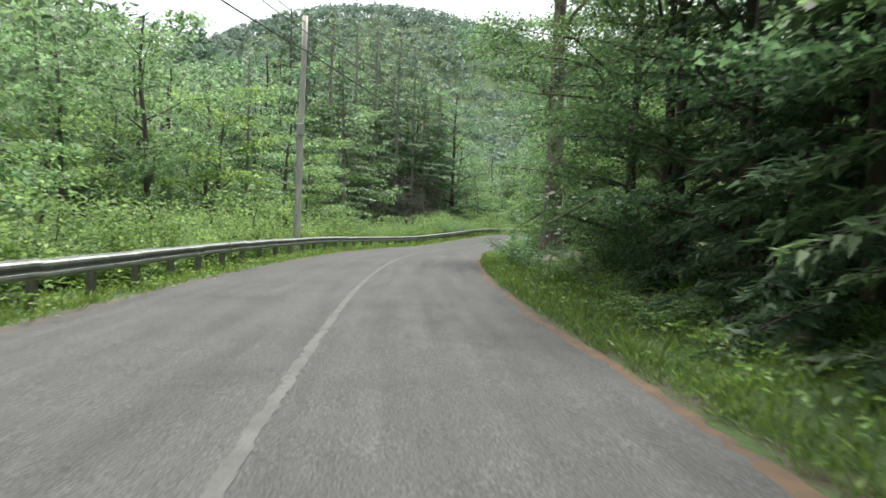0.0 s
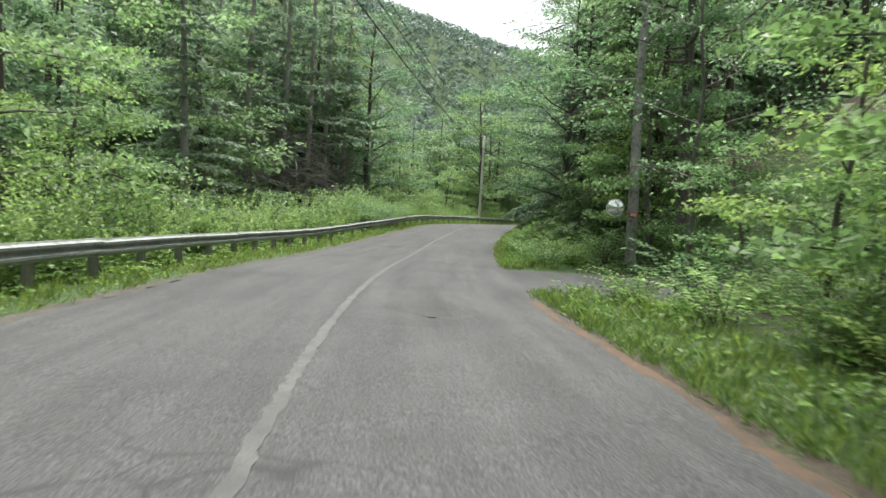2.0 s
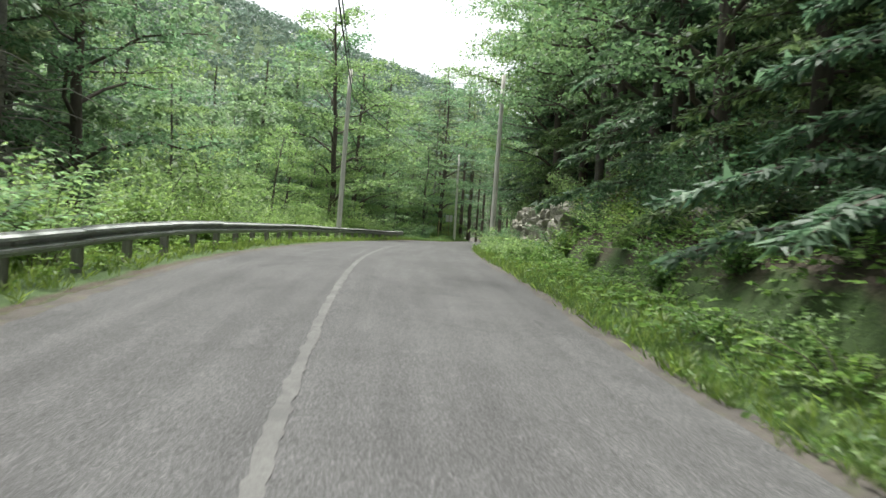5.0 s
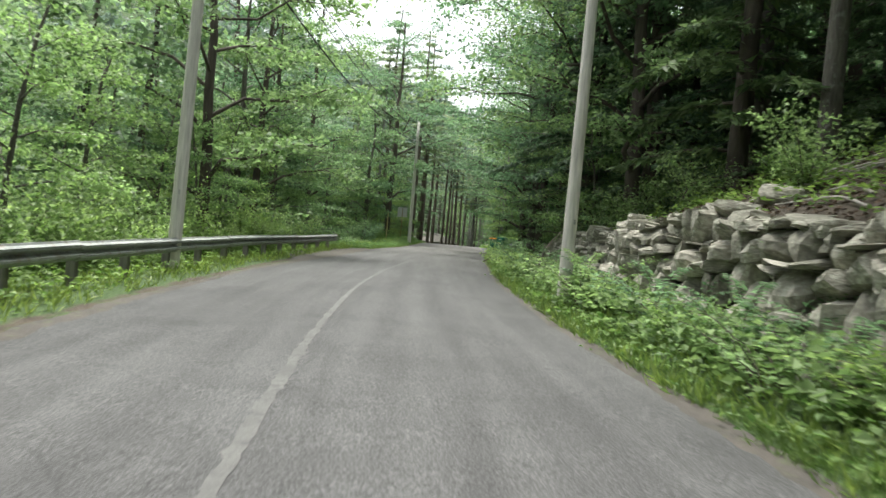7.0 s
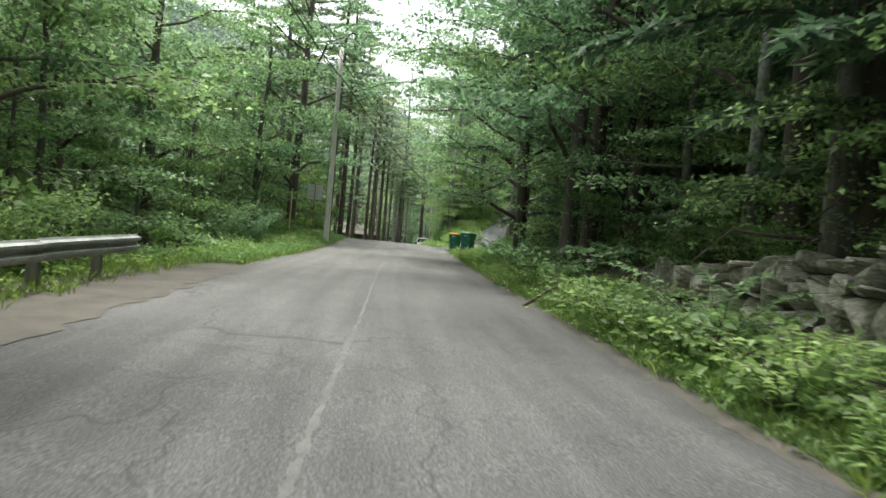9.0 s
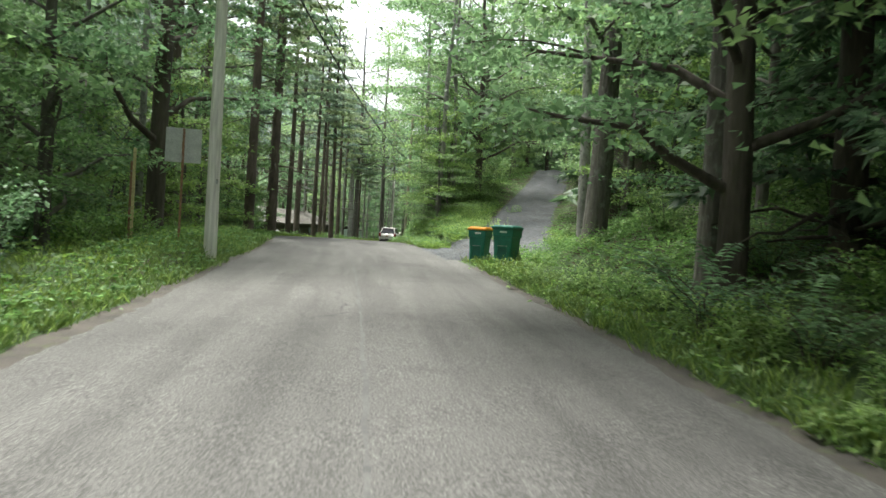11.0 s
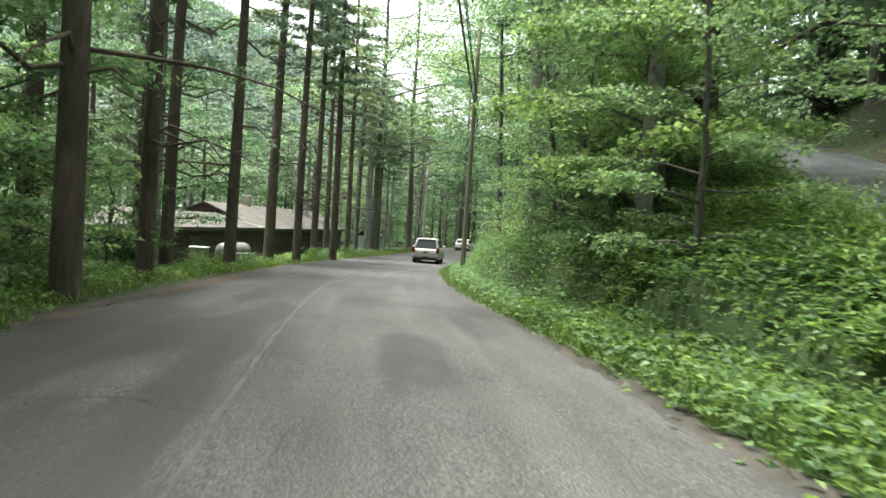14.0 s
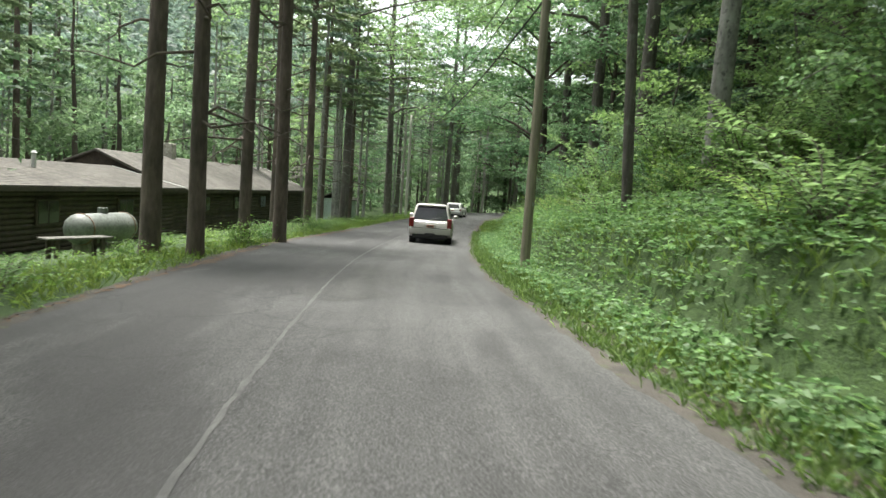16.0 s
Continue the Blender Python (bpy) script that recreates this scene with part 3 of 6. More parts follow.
ground = build_ground()
road = ribbon("road", -30, S_END - 1, lambda s: edge(LEFT_EDGE, s) - 0.07 * np.sin(s * 0.61), lambda s: edge(RIGHT_EDGE, s) + 0.05 * np.sin(s * 0.49 + 2),
              0.0, M_ASPHALT, None, "", 0.75, 0.035, 3, 14)
tagged(road, "worn grey asphalt country road with cracks and loose chips", "road", kind="structure")
ribbon("centre_line", -30, 118, lambda s: edge(LINE_U, s) - 0.05, lambda s: edge(LINE_U, s) + 0.06 - 0.05 * smooth(90, 112, s), 0.005, M_LINE, road, "faded pale centre line", 0.12, 0.022, 5, 2)
ribbon("lane_seam", 118, S_END - 2, lambda s: edge(LINE_U, s) - 0.02, lambda s: edge(LINE_U, s) + 0.02, 0.005, M_LINE, road, "pale seam where the two lanes of asphalt meet", 0.3, 0.016, 15, 2)
ribbon("needle_edge", -30, 39, lambda s: edge(RIGHT_EDGE, s) - 0.2 - 0.06 * np.sin(s * 0.71) - 0.03 * np.sin(s * 2.3), lambda s: edge(RIGHT_EDGE, s) + 0.13 + 0.05 * np.sin(s * 0.97), 0.006, M_EDGE, road, "rust-brown needle litter along the road edge", 0.2, 0.05, 7, 4, 0.09)
for _a, _b in ((48, 148.5), (159.5, S_END - 2)):
    ribbon("dirt_edge", _a, _b, lambda s: edge(RIGHT_EDGE, s) - 0.2 - 0.05 * np.sin(s * 0.71) - 0.04 * np.sin(s * 2.1), lambda s: edge(RIGHT_EDGE, s) + 0.38 + 0.06 * np.sin(s * 0.37), 0.006, M_DIRT, road, "grey-brown grit along the road edge", 0.2, 0.05, 17, 4, 0.12)
ribbon("needle_edge", -30, S_END - 2, lambda s: edge(LEFT_EDGE, s) - 0.3 - 0.08 * np.sin(s * 0.23), lambda s: edge(LEFT_EDGE, s) + 0.16 + 0.12 * np.sin(s * 0.29), 0.006, M_DIRT, road, "brown needles and grit along the road edge", 0.2, 0.07, 8, 4, 0.09)


ribbon("needle_drift", 166, 214, lambda s: edge(LEFT_EDGE, s) + 0.02, lambda s: edge(LEFT_EDGE, s) + 0.16 + 0.12 * np.sin(s * 0.37) + 0.07 * np.sin(s * 1.3), 0.008, M_EDGE, road, "drift of rust-brown pine needles on the asphalt", 0.15, 0.1, 9, 5)
for _k, (_a, _b, _u0, _u1) in enumerate([(56.5, 58.2, -1.9, -0.8), (36, 40, 0.4, 2.0), (158, 160, 0.5, 1.4), (10, 15, 0.3, 1.7), (172, 178, -2.6, -0.6), (184, 191, -1.4, 1.0), (195, 199, -2.2, 0.2)]):
    _m, _h = (_u0 + _u1) / 2, (_u1 - _u0) / 2
    _round = lambda s, a=_a, b=_b: np.sqrt(np.clip(1 - ((2 * s - a - b) / (b - a)) ** 2, 0, 1)) * (0.75 + 0.25 * np.sin(s * 3.1))
    ribbon("tar_patch", _a, _b, lambda s, m=_m, h=_h, r=_round: m - h * r(s), lambda s, m=_m, h=_h, r=_round: m + h * r(s), 0.0035, M_PATCH, road, "darker worn blotch in the asphalt", 0.12, 0.09, 60 + _k, 4)
ribbon("dirt_apron", 110, 128, lambda s: edge(LEFT_EDGE, s) - 1.7 * np.sin(np.pi * np.clip((s - 110) / 18, 0, 1)) - 0.1, lambda s: edge(LEFT_EDGE, s) + 0.12, 0.008, M_DIRT, road, "bare brown dirt where cars pull off", 0.3, 0.16, 12, 6)

def build_track():
    d = np.gradient(TRACK[:, :2], axis=0)
    d /= np.linalg.norm(d, axis=1)[:, None]
    k = np.arange(len(TRACK))
    wide = 1.45 + 3.1 * np.exp(-k / 7.0)
    t = np.linspace(-1, 1, 25)
    r = rng(4)
    rut = 0.05 * np.cos(t * 5.2)
    x = TRACK[:, None, 0] + d[:, None, 1] * t * wide[:, None]
    y = TRACK[:, None, 1] - d[:, None, 0] * t * wide[:, None]
    z = TRACK[:, None, 2] + 0.03 + rut[None] * np.clip(k / 6, 0, 1)[:, None] + r.uniform(-0.015, 0.015, x.shape) * np.clip(k / 6, 0, 1)[:, None]
    v = np.stack([x, y, z], -1).reshape(-1, 3)
    n = len(t)
    _, u, rz = road_frame(v)
    v[:, 2] = np.where(u < 9, np.minimum(v[:, 2], np.maximum(ground_z(v), rz - 0.03) + 0.08), v[:, 2])
    v[:, 2] = np.where(np.abs(u) < HALF + 0.05, rz - 0.065, np.where(np.abs(u) < HALF + 0.9, np.minimum(v[:, 2], rz - 0.02), v[:, 2]))
    v[:, 2] -= np.tile(0.14 * (np.abs(t) > 0.99), len(k))
    i, j = np.meshgrid(np.arange(len(k) - 1), np.arange(n - 1), indexing="ij")
    q = (i * n + j).ravel()
    ob = raw_part("gravel_track", v, np.stack([q, q + n, q + n + 1, q + 1], -1)[:, ::-1], M_GRAVEL, None, "", True)
    return tagged(ob, "grey gravel driveway climbing into the woods", "driveway", kind="structure")


track = build_track()


def loose_gravel():
    """Small angular stones strewn over the track and its mouth, as one mass."""
    g = rng(77)
    n = 9000
    k = (g.uniform(0, 1, n) ** 1.5 * 40).astype(int) + 1
    p, d = TRACK[k], unit(TRACK[k + 1, :2] - TRACK[k, :2])
    wide = (1.4 + 2.6 * np.exp(-k / 7.0)) * g.uniform(-1, 1, n)
    c = np.stack([p[:, 0] + d[:, 1] * wide + g.normal(0, 0.4, n), p[:, 1] - d[:, 0] * wide + g.normal(0, 0.4, n), p[:, 2]], -1)
    _, u, rz = road_frame(c)
    c = c[u > HALF + 0.1]
    hits = [track.ray_cast(Vector((x, y, 60.0)), Vector((0, 0, -1))) for x, y, _ in c]
    c = np.array([h[1] for h in hits if h[0]])
    r = g.uniform(0.008, 0.022, len(c)) * g.choice([1, 1, 1, 2.0], len(c))
    base = np.array([(1, 0, 0), (-0.5, 0.87, 0), (-0.5, -0.87, 0), (0.1, 0.0, 0.75)])
    a = g.uniform(0, 6.28, len(c))
    x = base[None, :, 0] * np.cos(a)[:, None] - base[None, :, 1] * np.sin(a)[:, None]
    y = base[None, :, 0] * np.sin(a)[:, None] + base[None, :, 1] * np.cos(a)[:, None]
    v = c[:, None] + np.stack([x, y, np.broadcast_to(base[None, :, 2], x.shape)], -1) * r[:, None, None]
    f = np.array([(0, 1, 3), (1, 2, 3), (2, 0, 3)])[None] + 4 * np.arange(len(c))[:, None, None]
    tagged(raw_part("loose_gravel", v.reshape(-1, 3), f.reshape(-1, 3), M_CHIP), "loose grey stone chips strewn over the gravel driveway", "gravel", kind="stuff")


loose_gravel()
drive = ribbon("asphalt_drive", 40.6, 48.0, HALF - 0.4, 16, 0.006, M_ASPHALT, None, "", 0.6, 0.0, 9, 12)
tagged(drive, "dark asphalt house driveway joining the road", "driveway", kind="structure")


# ---------------------------------------------------------------- trees and plants
def trunk_path(h, r, lean, seed, n=9, wob=0.12):
    g = rng(seed)
    t = np.linspace(0, 1, n)
    wx, wy = np.cumsum(g.normal(0, wob, (2, n)), 1)
    p = np.stack([lean[0] * t * h + wx * t, lean[1] * t * h + wy * t, t * h, r * (1 - 0.82 * t) + 0.02], -1)
    p[0, 3] *= 1.35
    p[0, 2] = -0.35
    p = np.insert(p, 1, [p[0, 0], p[0, 1], 0.3, r * 1.08], 0)
    return p


def along(p, t):
    k = np.linspace(0, 1, len(p))
    return np.array([np.interp(t, k, p[:, c]) for c in range(4)]).T


def broadleaf(seed, h, r, base, reach, limbs, leaves, size, material, bark, lean=(0, 0), flat=0.28, name="tree", upward=0.5):
    """Trunk with limbs and twigs; leaves in flattish sprays along the outer limbs."""
    g = rng(seed)
    tp = trunk_path(h, r, lean, seed)
    paths, tips = [tp], []
    for k in range(limbs):
        t = base / h + (0.97 - base / h) * (k + g.uniform(0, 0.8)) / limbs
        o = along(tp, np.array([t]))[0]
        az = k * 2.4 + g.uniform(-0.5, 0.5)
        rel = (t - base / h) / max(1e-3, 1 - base / h)
        ln = reach * (0.55 + 0.75 * math.sin(math.pi * min(1, 0.25 + 0.75 * rel))) * g.uniform(0.7, 1.15)
        up = upward * g.uniform(0.5, 1.3) + 0.35 * rel
        q = np.linspace(0, 1, 5)
        limb = np.stack([o[0] + np.cos(az) * ln * q, o[1] + np.sin(az) * ln * q, o[2] + ln * (up * q - 0.32 * q**2), np.maximum(0.012, o[3] * 0.45 * (1 - 0.85 * q))], -1)
        limb[1:, :3] += g.normal(0, 0.06 * ln * 0.5, (4, 3))
        paths.append(limb)
        tips.append((limb, ln))
        for b in range(2):
            q0 = along(limb, np.array([g.uniform(0.35, 0.75)]))[0]
            a2, l2 = az + g.choice([-1, 1]) * g.uniform(0.5, 1.0), ln * g.uniform(0.35, 0.6)
            tw = np.stack([q0[0] + np.cos(a2) * l2 * q, q0[1] + np.sin(a2) * l2 * q, q0[2] + l2 * (0.3 * q - 0.3 * q**2), np.maximum(0.008, q0[3] * 0.6 * (1 - 0.8 * q))], -1)
            paths.append(tw)
            tips.append((tw, l2))
    w = np.array([ln for _, ln in tips])
    which = g.choice(len(tips), leaves // 7 + 1, p=w / w.sum())
    cs = np.array([along(tips[k][0], np.array([g.uniform(0.3, 1.05)]))[0][:3] for k in which])
    cs += g.normal(0, 1, cs.shape) * np.array([0.3, 0.3, 0.3 * flat]) * max(0.6, reach / 3)
    c = np.repeat(cs, 7, 0) + g.normal(0, 1, (len(cs) * 7, 3)) * np.array([0.3, 0.3, 0.3 * flat]) * (size / 0.2) ** 0.5
    a = g.normal(0, 1, c.shape) * [1, 1, 0.35] - [0, 0, 0.25]
    nrm = g.normal(0, 0.5, c.shape) + [0, 0, 1]
    sz = size * g.uniform(0.65, 1.25, len(c))
    lv, lf = leaf_tris(c, a, nrm, sz, sz * 0.72)
    return finish(name, paths, bark, lv, lf, material)


def finish(name, paths, bark, lv, lf, material, sides=9):
    tv, tf = tubes(paths[:1], sides)
    bv, bf = tubes(paths[1:], 5)
    return dict(name=name, trunk=raw_mesh("trunk", tv, tf, bark, True), branchwork=raw_mesh("branchwork", bv, bf, bark, True), crown=raw_mesh("crown", lv, lf, material))


def conifer(seed, h, r, base, reach, per_m, leaves, size, material, bark, droop=0.35, dead=0, lean=(0, 0), name="conifer", shape=1.0):
    """Whorled drooping boughs with flat needle sprays; dead: bare limbs below the crown."""
    g = rng(seed)
    tp = trunk_path(h, r, lean, seed, wob=0.05)
    paths, boughs = [tp], []
    n = int((h - base) * per_m)
    q = np.linspace(0, 1, 5)
    for k in range(n):
        t = (base + (h - base) * (k + g.uniform(0, 1)) / n) / h
        o = along(tp, np.array([min(t, 0.99)]))[0]
        az = k * 2.4 + g.uniform(-0.6, 0.6)
        rel = (t * h - base) / (h - base)
        ln = reach * ((1 - rel) ** shape * 0.9 + 0.12) * g.uniform(0.6, 1.15)
        b = np.stack([o[0] + np.cos(az) * ln * q, o[1] + np.sin(az) * ln * q, o[2] + ln * (0.12 * q - droop * q**2), np.maximum(0.008, o[3] * 0.22 * (1 - 0.8 * q))], -1)
        paths.append(b)
        boughs.append((b, ln))
    for k in range(dead):
        t = g.uniform(min(0.24, 0.6 * base / h), base / h)
        o = along(tp, np.array([t]))[0]
        az, ln = g.uniform(0, 6.28), reach * g.uniform(0.2, 1.0) ** 1.4
        b = np.stack([o[0] + np.cos(az) * ln * q, o[1] + np.sin(az) * ln * q, o[2] + ln * (0.1 * q - 0.25 * q**2), np.maximum(0.008, 0.045 * (1 - 0.8 * q))], -1)
        b[1:, :3] += g.normal(0, 0.05 * ln, (4, 3))
        paths.append(b)
    w = np.array([ln for _, ln in boughs])
    which = g.choice(len(boughs), leaves, p=w / w.sum())
    tt = g.uniform(0.12, 1.03, leaves)
    P = np.array([b for b, _ in boughs])
    kk = tt * 4
    i0 = np.clip(kk.astype(int), 0, 3)
    fr = (kk - i0)[:, None]
    c = P[which, i0, :3] * (1 - fr) + P[which, i0 + 1, :3] * fr
    d = unit(P[which, 4, :3] - P[which, 0, :3])
    side = unit(np.cross(d, [0, 0, 1.0])) * g.choice([-1, 1], leaves)[:, None]
    c = c + side * g.uniform(0, 0.28, leaves)[:, None] * (reach * 0.35) * (1 - 0.6 * tt)[:, None] + g.normal(0, 0.04, c.shape)
    a = d * 0.7 + side * 0.9 + g.normal(0, 0.35, c.shape) - [0, 0, 0.2]
    nrm = g.normal(0, 0.35, c.shape) + [0, 0, 1]
    sz = size * g.uniform(0.6, 1.3, leaves)
    lv, lf = leaf_tris(c, a, nrm, sz, sz * 0.4, 0.1)
    return finish(name, paths, bark, lv, lf, material)


def shrub(seed, h, spread, leaves, size, material, name="shrub"):
    g = rng(seed)
    q = np.linspace(0, 1, 4)
    paths = []
    for k in range(7):
        az, ln = k * 2.4 + g.uniform(-0.4, 0.4), g.uniform(0.5, 1.0)
        paths.append(np.stack([np.cos(az) * spread * ln * q**1.3, np.sin(az) * spread * ln * q**1.3, -0.1 + h * g.uniform(0.6, 1.05) * q, 0.025 * (1 - 0.8 * q)], -1))
    wv, wf = tubes(paths, 5)
    P = np.array(paths)
    n = leaves // 5 + 1
    which, tt = g.randint(0, 7, n), g.uniform(0.15, 1.05, n)
    kk = tt * 3
    i0 = np.clip(kk.astype(int), 0, 2)
    fr = (kk - i0)[:, None]
    cs = P[which, i0, :3] * (1 - fr) + P[which, i0 + 1, :3] * fr + g.normal(0, 0.16 * spread, (n, 3))
    c = np.repeat(cs, 5, 0) + g.normal(0, 0.13, (n * 5, 3))
    c[:, 2] = np.abs(c[:, 2])
    a = g.normal(0, 1, c.shape) * [1, 1, 0.4] - [0, 0, 0.15]
    nrm = g.normal(0, 0.55, c.shape) + [0, 0, 1]
    sz = size * g.uniform(0.6, 1.3, len(c))
    lv, lf = leaf_tris(c, a, nrm, sz, sz * 0.75)
    return dict(name=name, stemwork=raw_mesh("stemwork", wv, wf, M_BARK_DARK, True), foliage=raw_mesh("foliage", lv, lf, material))


def frond_bush(seed, h, spread, fronds, pairs, size, material):
    """Arching stems that carry leaves in pairs along both sides."""
    g = rng(seed)
    q = np.linspace(0, 1, 7)
    paths, cs, ax, nr, ls = [], [], [], [], []
    for k in range(fronds):
        az = k * 2.4 + g.uniform(-0.4, 0.4)
        top, out = h * g.uniform(0.55, 1.1), spread * g.uniform(0.6, 1.1)
        start = g.uniform(0.0, 0.15) * spread
        r = start + out * (0.25 * q + 0.75 * q**1.6)
        z = -0.08 + top * (1.55 * q - 0.62 * q**2.4)
        p = np.stack([np.cos(az) * r, np.sin(az) * r, z, 0.012 * (1 - 0.75 * q)], -1)
        p[1:, :2] += g.normal(0, 0.04 * spread, (6, 2))
        paths.append(p)
        t = np.linspace(0.28, 1.0, pairs)
        c = along(p, t)[:, :3]
        d = unit(along(p, np.minimum(1, t + 0.06))[:, :3] - along(p, t - 0.06)[:, :3])
        side = unit(np.cross(d, [0, 0, 1.0]))
        for sgn in (-1, 1):
            cs.append(c)
            ax.append(sgn * side + 0.55 * d + g.normal(0, 0.16, d.shape) - [0, 0, 0.12])
            nr.append(g.normal(0, 0.22, d.shape) + [0, 0, 1])
            ls.append(size * (0.55 + 0.6 * np.sin(np.pi * np.clip(t * 0.85 + 0.05, 0, 1))) * g.uniform(0.75, 1.2, pairs))
        cs.append(c[-1:]), ax.append(d[-1:]), nr.append(np.array([[0, 0, 1.0]])), ls.append(np.array([size]))
    wv, wf = tubes(paths, 4)
    ln = np.concatenate(ls)
    lv, lf = leaf_quads(np.vstack(cs), np.vstack(ax), np.vstack(nr), ln, ln * 0.46, 0.22)
    return dict(name="shrub", stemwork=raw_mesh("stemwork", wv, wf, M_BARK_DARK, True), foliage=raw_mesh("foliage", lv, lf, material))


KINDS = {}
DEEP = {}


def deep_tree(kind, x, y, scale, turn):
    """Notes a tree of the deep woods, which are joined into one mass a material."""
    z = float(ground_z([(x, y)])[0]) - 0.1
    for nm in ("trunk", "crown", "stemwork", "foliage"):
        me = KINDS[kind].get(nm)
        if me is None:
            continue
        if nm not in KINDS[kind].setdefault("raw", {}):
            co = np.empty(len(me.vertices) * 3, np.float32)
            me.vertices.foreach_get("co", co)
            ix = np.empty(len(me.loops), np.int32)
            me.loops.foreach_get("vertex_index", ix)
            KINDS[kind]["raw"][nm] = (co.reshape(-1, 3), ix.reshape(-1, len(ix) // len(me.polygons)))
        v, f = KINDS[kind]["raw"][nm]
        c, s_ = math.cos(turn), math.sin(turn)
        w = np.stack([x + scale * (c * v[:, 0] - s_ * v[:, 1]), y + scale * (s_ * v[:, 0] + c * v[:, 1]), z + scale * v[:, 2]], -1)
        DEEP.setdefault((dict(trunk="wood", crown="leaves", stemwork="stems", foliage="brush")[nm], me.materials[0], f.shape[1]), []).append((w, f))


MASSES = dict(wood=("deep_woods", "bare trunks standing deep in the woods", "woods"), leaves=("deep_woods", "green canopy of the deep woods behind the roadside trees", "woods"),
              stems=("undergrowth", "thin dark stems of the undergrowth", "vegetation"), brush=("undergrowth", "green leafy undergrowth below the roadside trees", "vegetation"))


def build_deep_woods():
    for (what, material, _), pieces in DEEP.items():
        base, vs, fs = 0, [], []
        for v, f in pieces:
            vs.append(v)
            fs.append(f + base)
            base += len(v)
        name, label, category = MASSES[what]
        tagged(raw_part(name, np.vstack(vs), np.vstack(fs), material, None, "", what in ("wood", "stems")), label, category, kind="stuff")



def plant(kind, x, y, scale=1.0, turn=0.0, z=None, label="", category="tree", lean=0.0):
    """Stands one tree or shrub of a kind on the ground."""
    k = KINDS[kind]
    if z is None:
        z = float(ground_z([(x, y)])[0]) - 0.05
    ob = thing(k["name"], pose(x, y, z, lean, 0, turn) @ Matrix.Scale(scale, 4), label or k["label"], category, k.get("group", ""))
    for nm in ("trunk", "branchwork", "crown", "stemwork", "foliage"):
        if nm in k:
            o = new(nm, k[nm])
            o.parent = ob
            if nm != "trunk":
                tagged(o, kind="stuff")
    return ob


def define(kind, made, label, group=""):
    made.update(label=label, group=group)
    KINDS[kind] = made


define("maple_a", broadleaf(11, 11, 0.16, 1.6, 3.2, 18, 6500, 0.185, M_LEAF, M_BARK), "roadside maple with green summer leaves", "roadside trees")
define("maple_b", broadleaf(12, 15, 0.2, 2.4, 3.8, 19, 7500, 0.215, M_LEAF, M_BARK_DARK), "tall maple in full leaf among the woods", "roadside trees")
define("over_maple", broadleaf(29, 15, 0.2, 2.6, 3.9, 22, 13000, 0.145, M_LEAF, M_BARK_DARK, flat=0.22), "tall maple with fine sprays of leaves over the road", "roadside trees")
define("high_maple", broadleaf(35, 23, 0.25, 8.5, 6.2, 20, 8000, 0.24, M_LEAF, M_BARK, flat=0.35, upward=0.35), "very tall maple whose high crown reaches over the road", "roadside trees")
define("maple_c", broadleaf(13, 8, 0.1, 0.8, 2.6, 16, 6000, 0.165, M_LEAF_BRIGHT, M_BARK), "young maple with light green leaves", "young trees")
define("beech", broadleaf(14, 10, 0.13, 1.0, 3.5, 19, 7500, 0.165, M_LEAF, M_BARK, flat=0.16, upward=0.2), "beech with layered sprays of leaves", "roadside trees")
# canopy shade at the wood's edge is put into this maple's dark leaf colour
define("edge_maple", broadleaf(10, 10.5, 0.13, 1.3, 3.0, 26, 19000, 0.095, M_LEAF_DARK, M_BARK_DARK, flat=0.25), "leafy maple leaning over the road edge", "roadside trees")
define("edge_hemlock", conifer(20, 12, 0.18, 0.5, 3.0, 7.5, 15000, 0.2, M_NEEDLE, M_BARK_DARK, 0.32), "dense hemlock at the road edge", "hemlocks")
define("oak", broadleaf(15, 19, 0.28, 5.5, 4.8, 18, 7500, 0.26, M_LEAF_DARK, M_BARK), "tall oak with a high dark crown", "roadside trees")
define("sapling", broadleaf(16, 4.6, 0.04, 0.4, 1.6, 13, 3200, 0.12, M_LEAF_BRIGHT, M_BARK), "slender sapling with bright leaves", "young trees")
define("hemlock_a", conifer(21, 13, 0.19, 0.8, 3.4, 5.0, 11000, 0.25, M_NEEDLE, M_BARK_DARK, 0.32), "dark hemlock with drooping boughs", "hemlocks")
define("hemlock_b", conifer(22, 17, 0.24, 2.4, 3.6, 4.2, 11000, 0.27, M_NEEDLE, M_BARK_DARK, 0.3, 14), "tall dark hemlock with bare lower limbs", "hemlocks")
define("pine_soft", conifer(36, 18, 0.22, 3.0, 4.0, 4.4, 9000, 0.32, M_NEEDLE_PALE, M_DEAD, 0.2, 40), "tall pale-needled pine with grey limbs", "pines")
define("pine_dead", conifer(23, 19, 0.2, 8, 3.4, 3.2, 3000, 0.34, M_NEEDLE_PALE, M_DEAD, 0.14, 130), "half-dead pine with many bare grey limbs", "pines")
define("pine_tall", conifer(24, 22, 0.2, 11.5, 3.6, 3.0, 4000, 0.36, M_NEEDLE_PALE, M_BARK_PINE, 0.12, 14, shape=0.6), "tall pine with a bare trunk and high crown", "pines")
define("pine_big", conifer(28, 24, 0.25, 12, 3.8, 2.8, 4000, 0.36, M_NEEDLE_PALE, M_BARK_PINE, 0.12, 11, shape=0.6), "thick old pine with a bare dark trunk", "pines")
define("pine_slim", conifer(25, 19, 0.12, 10, 2.4, 2.8, 3000, 0.36, M_NEEDLE_PALE, M_BARK_PALE, 0.15, 14, shape=0.6), "slim pine with a bare trunk", "pines")
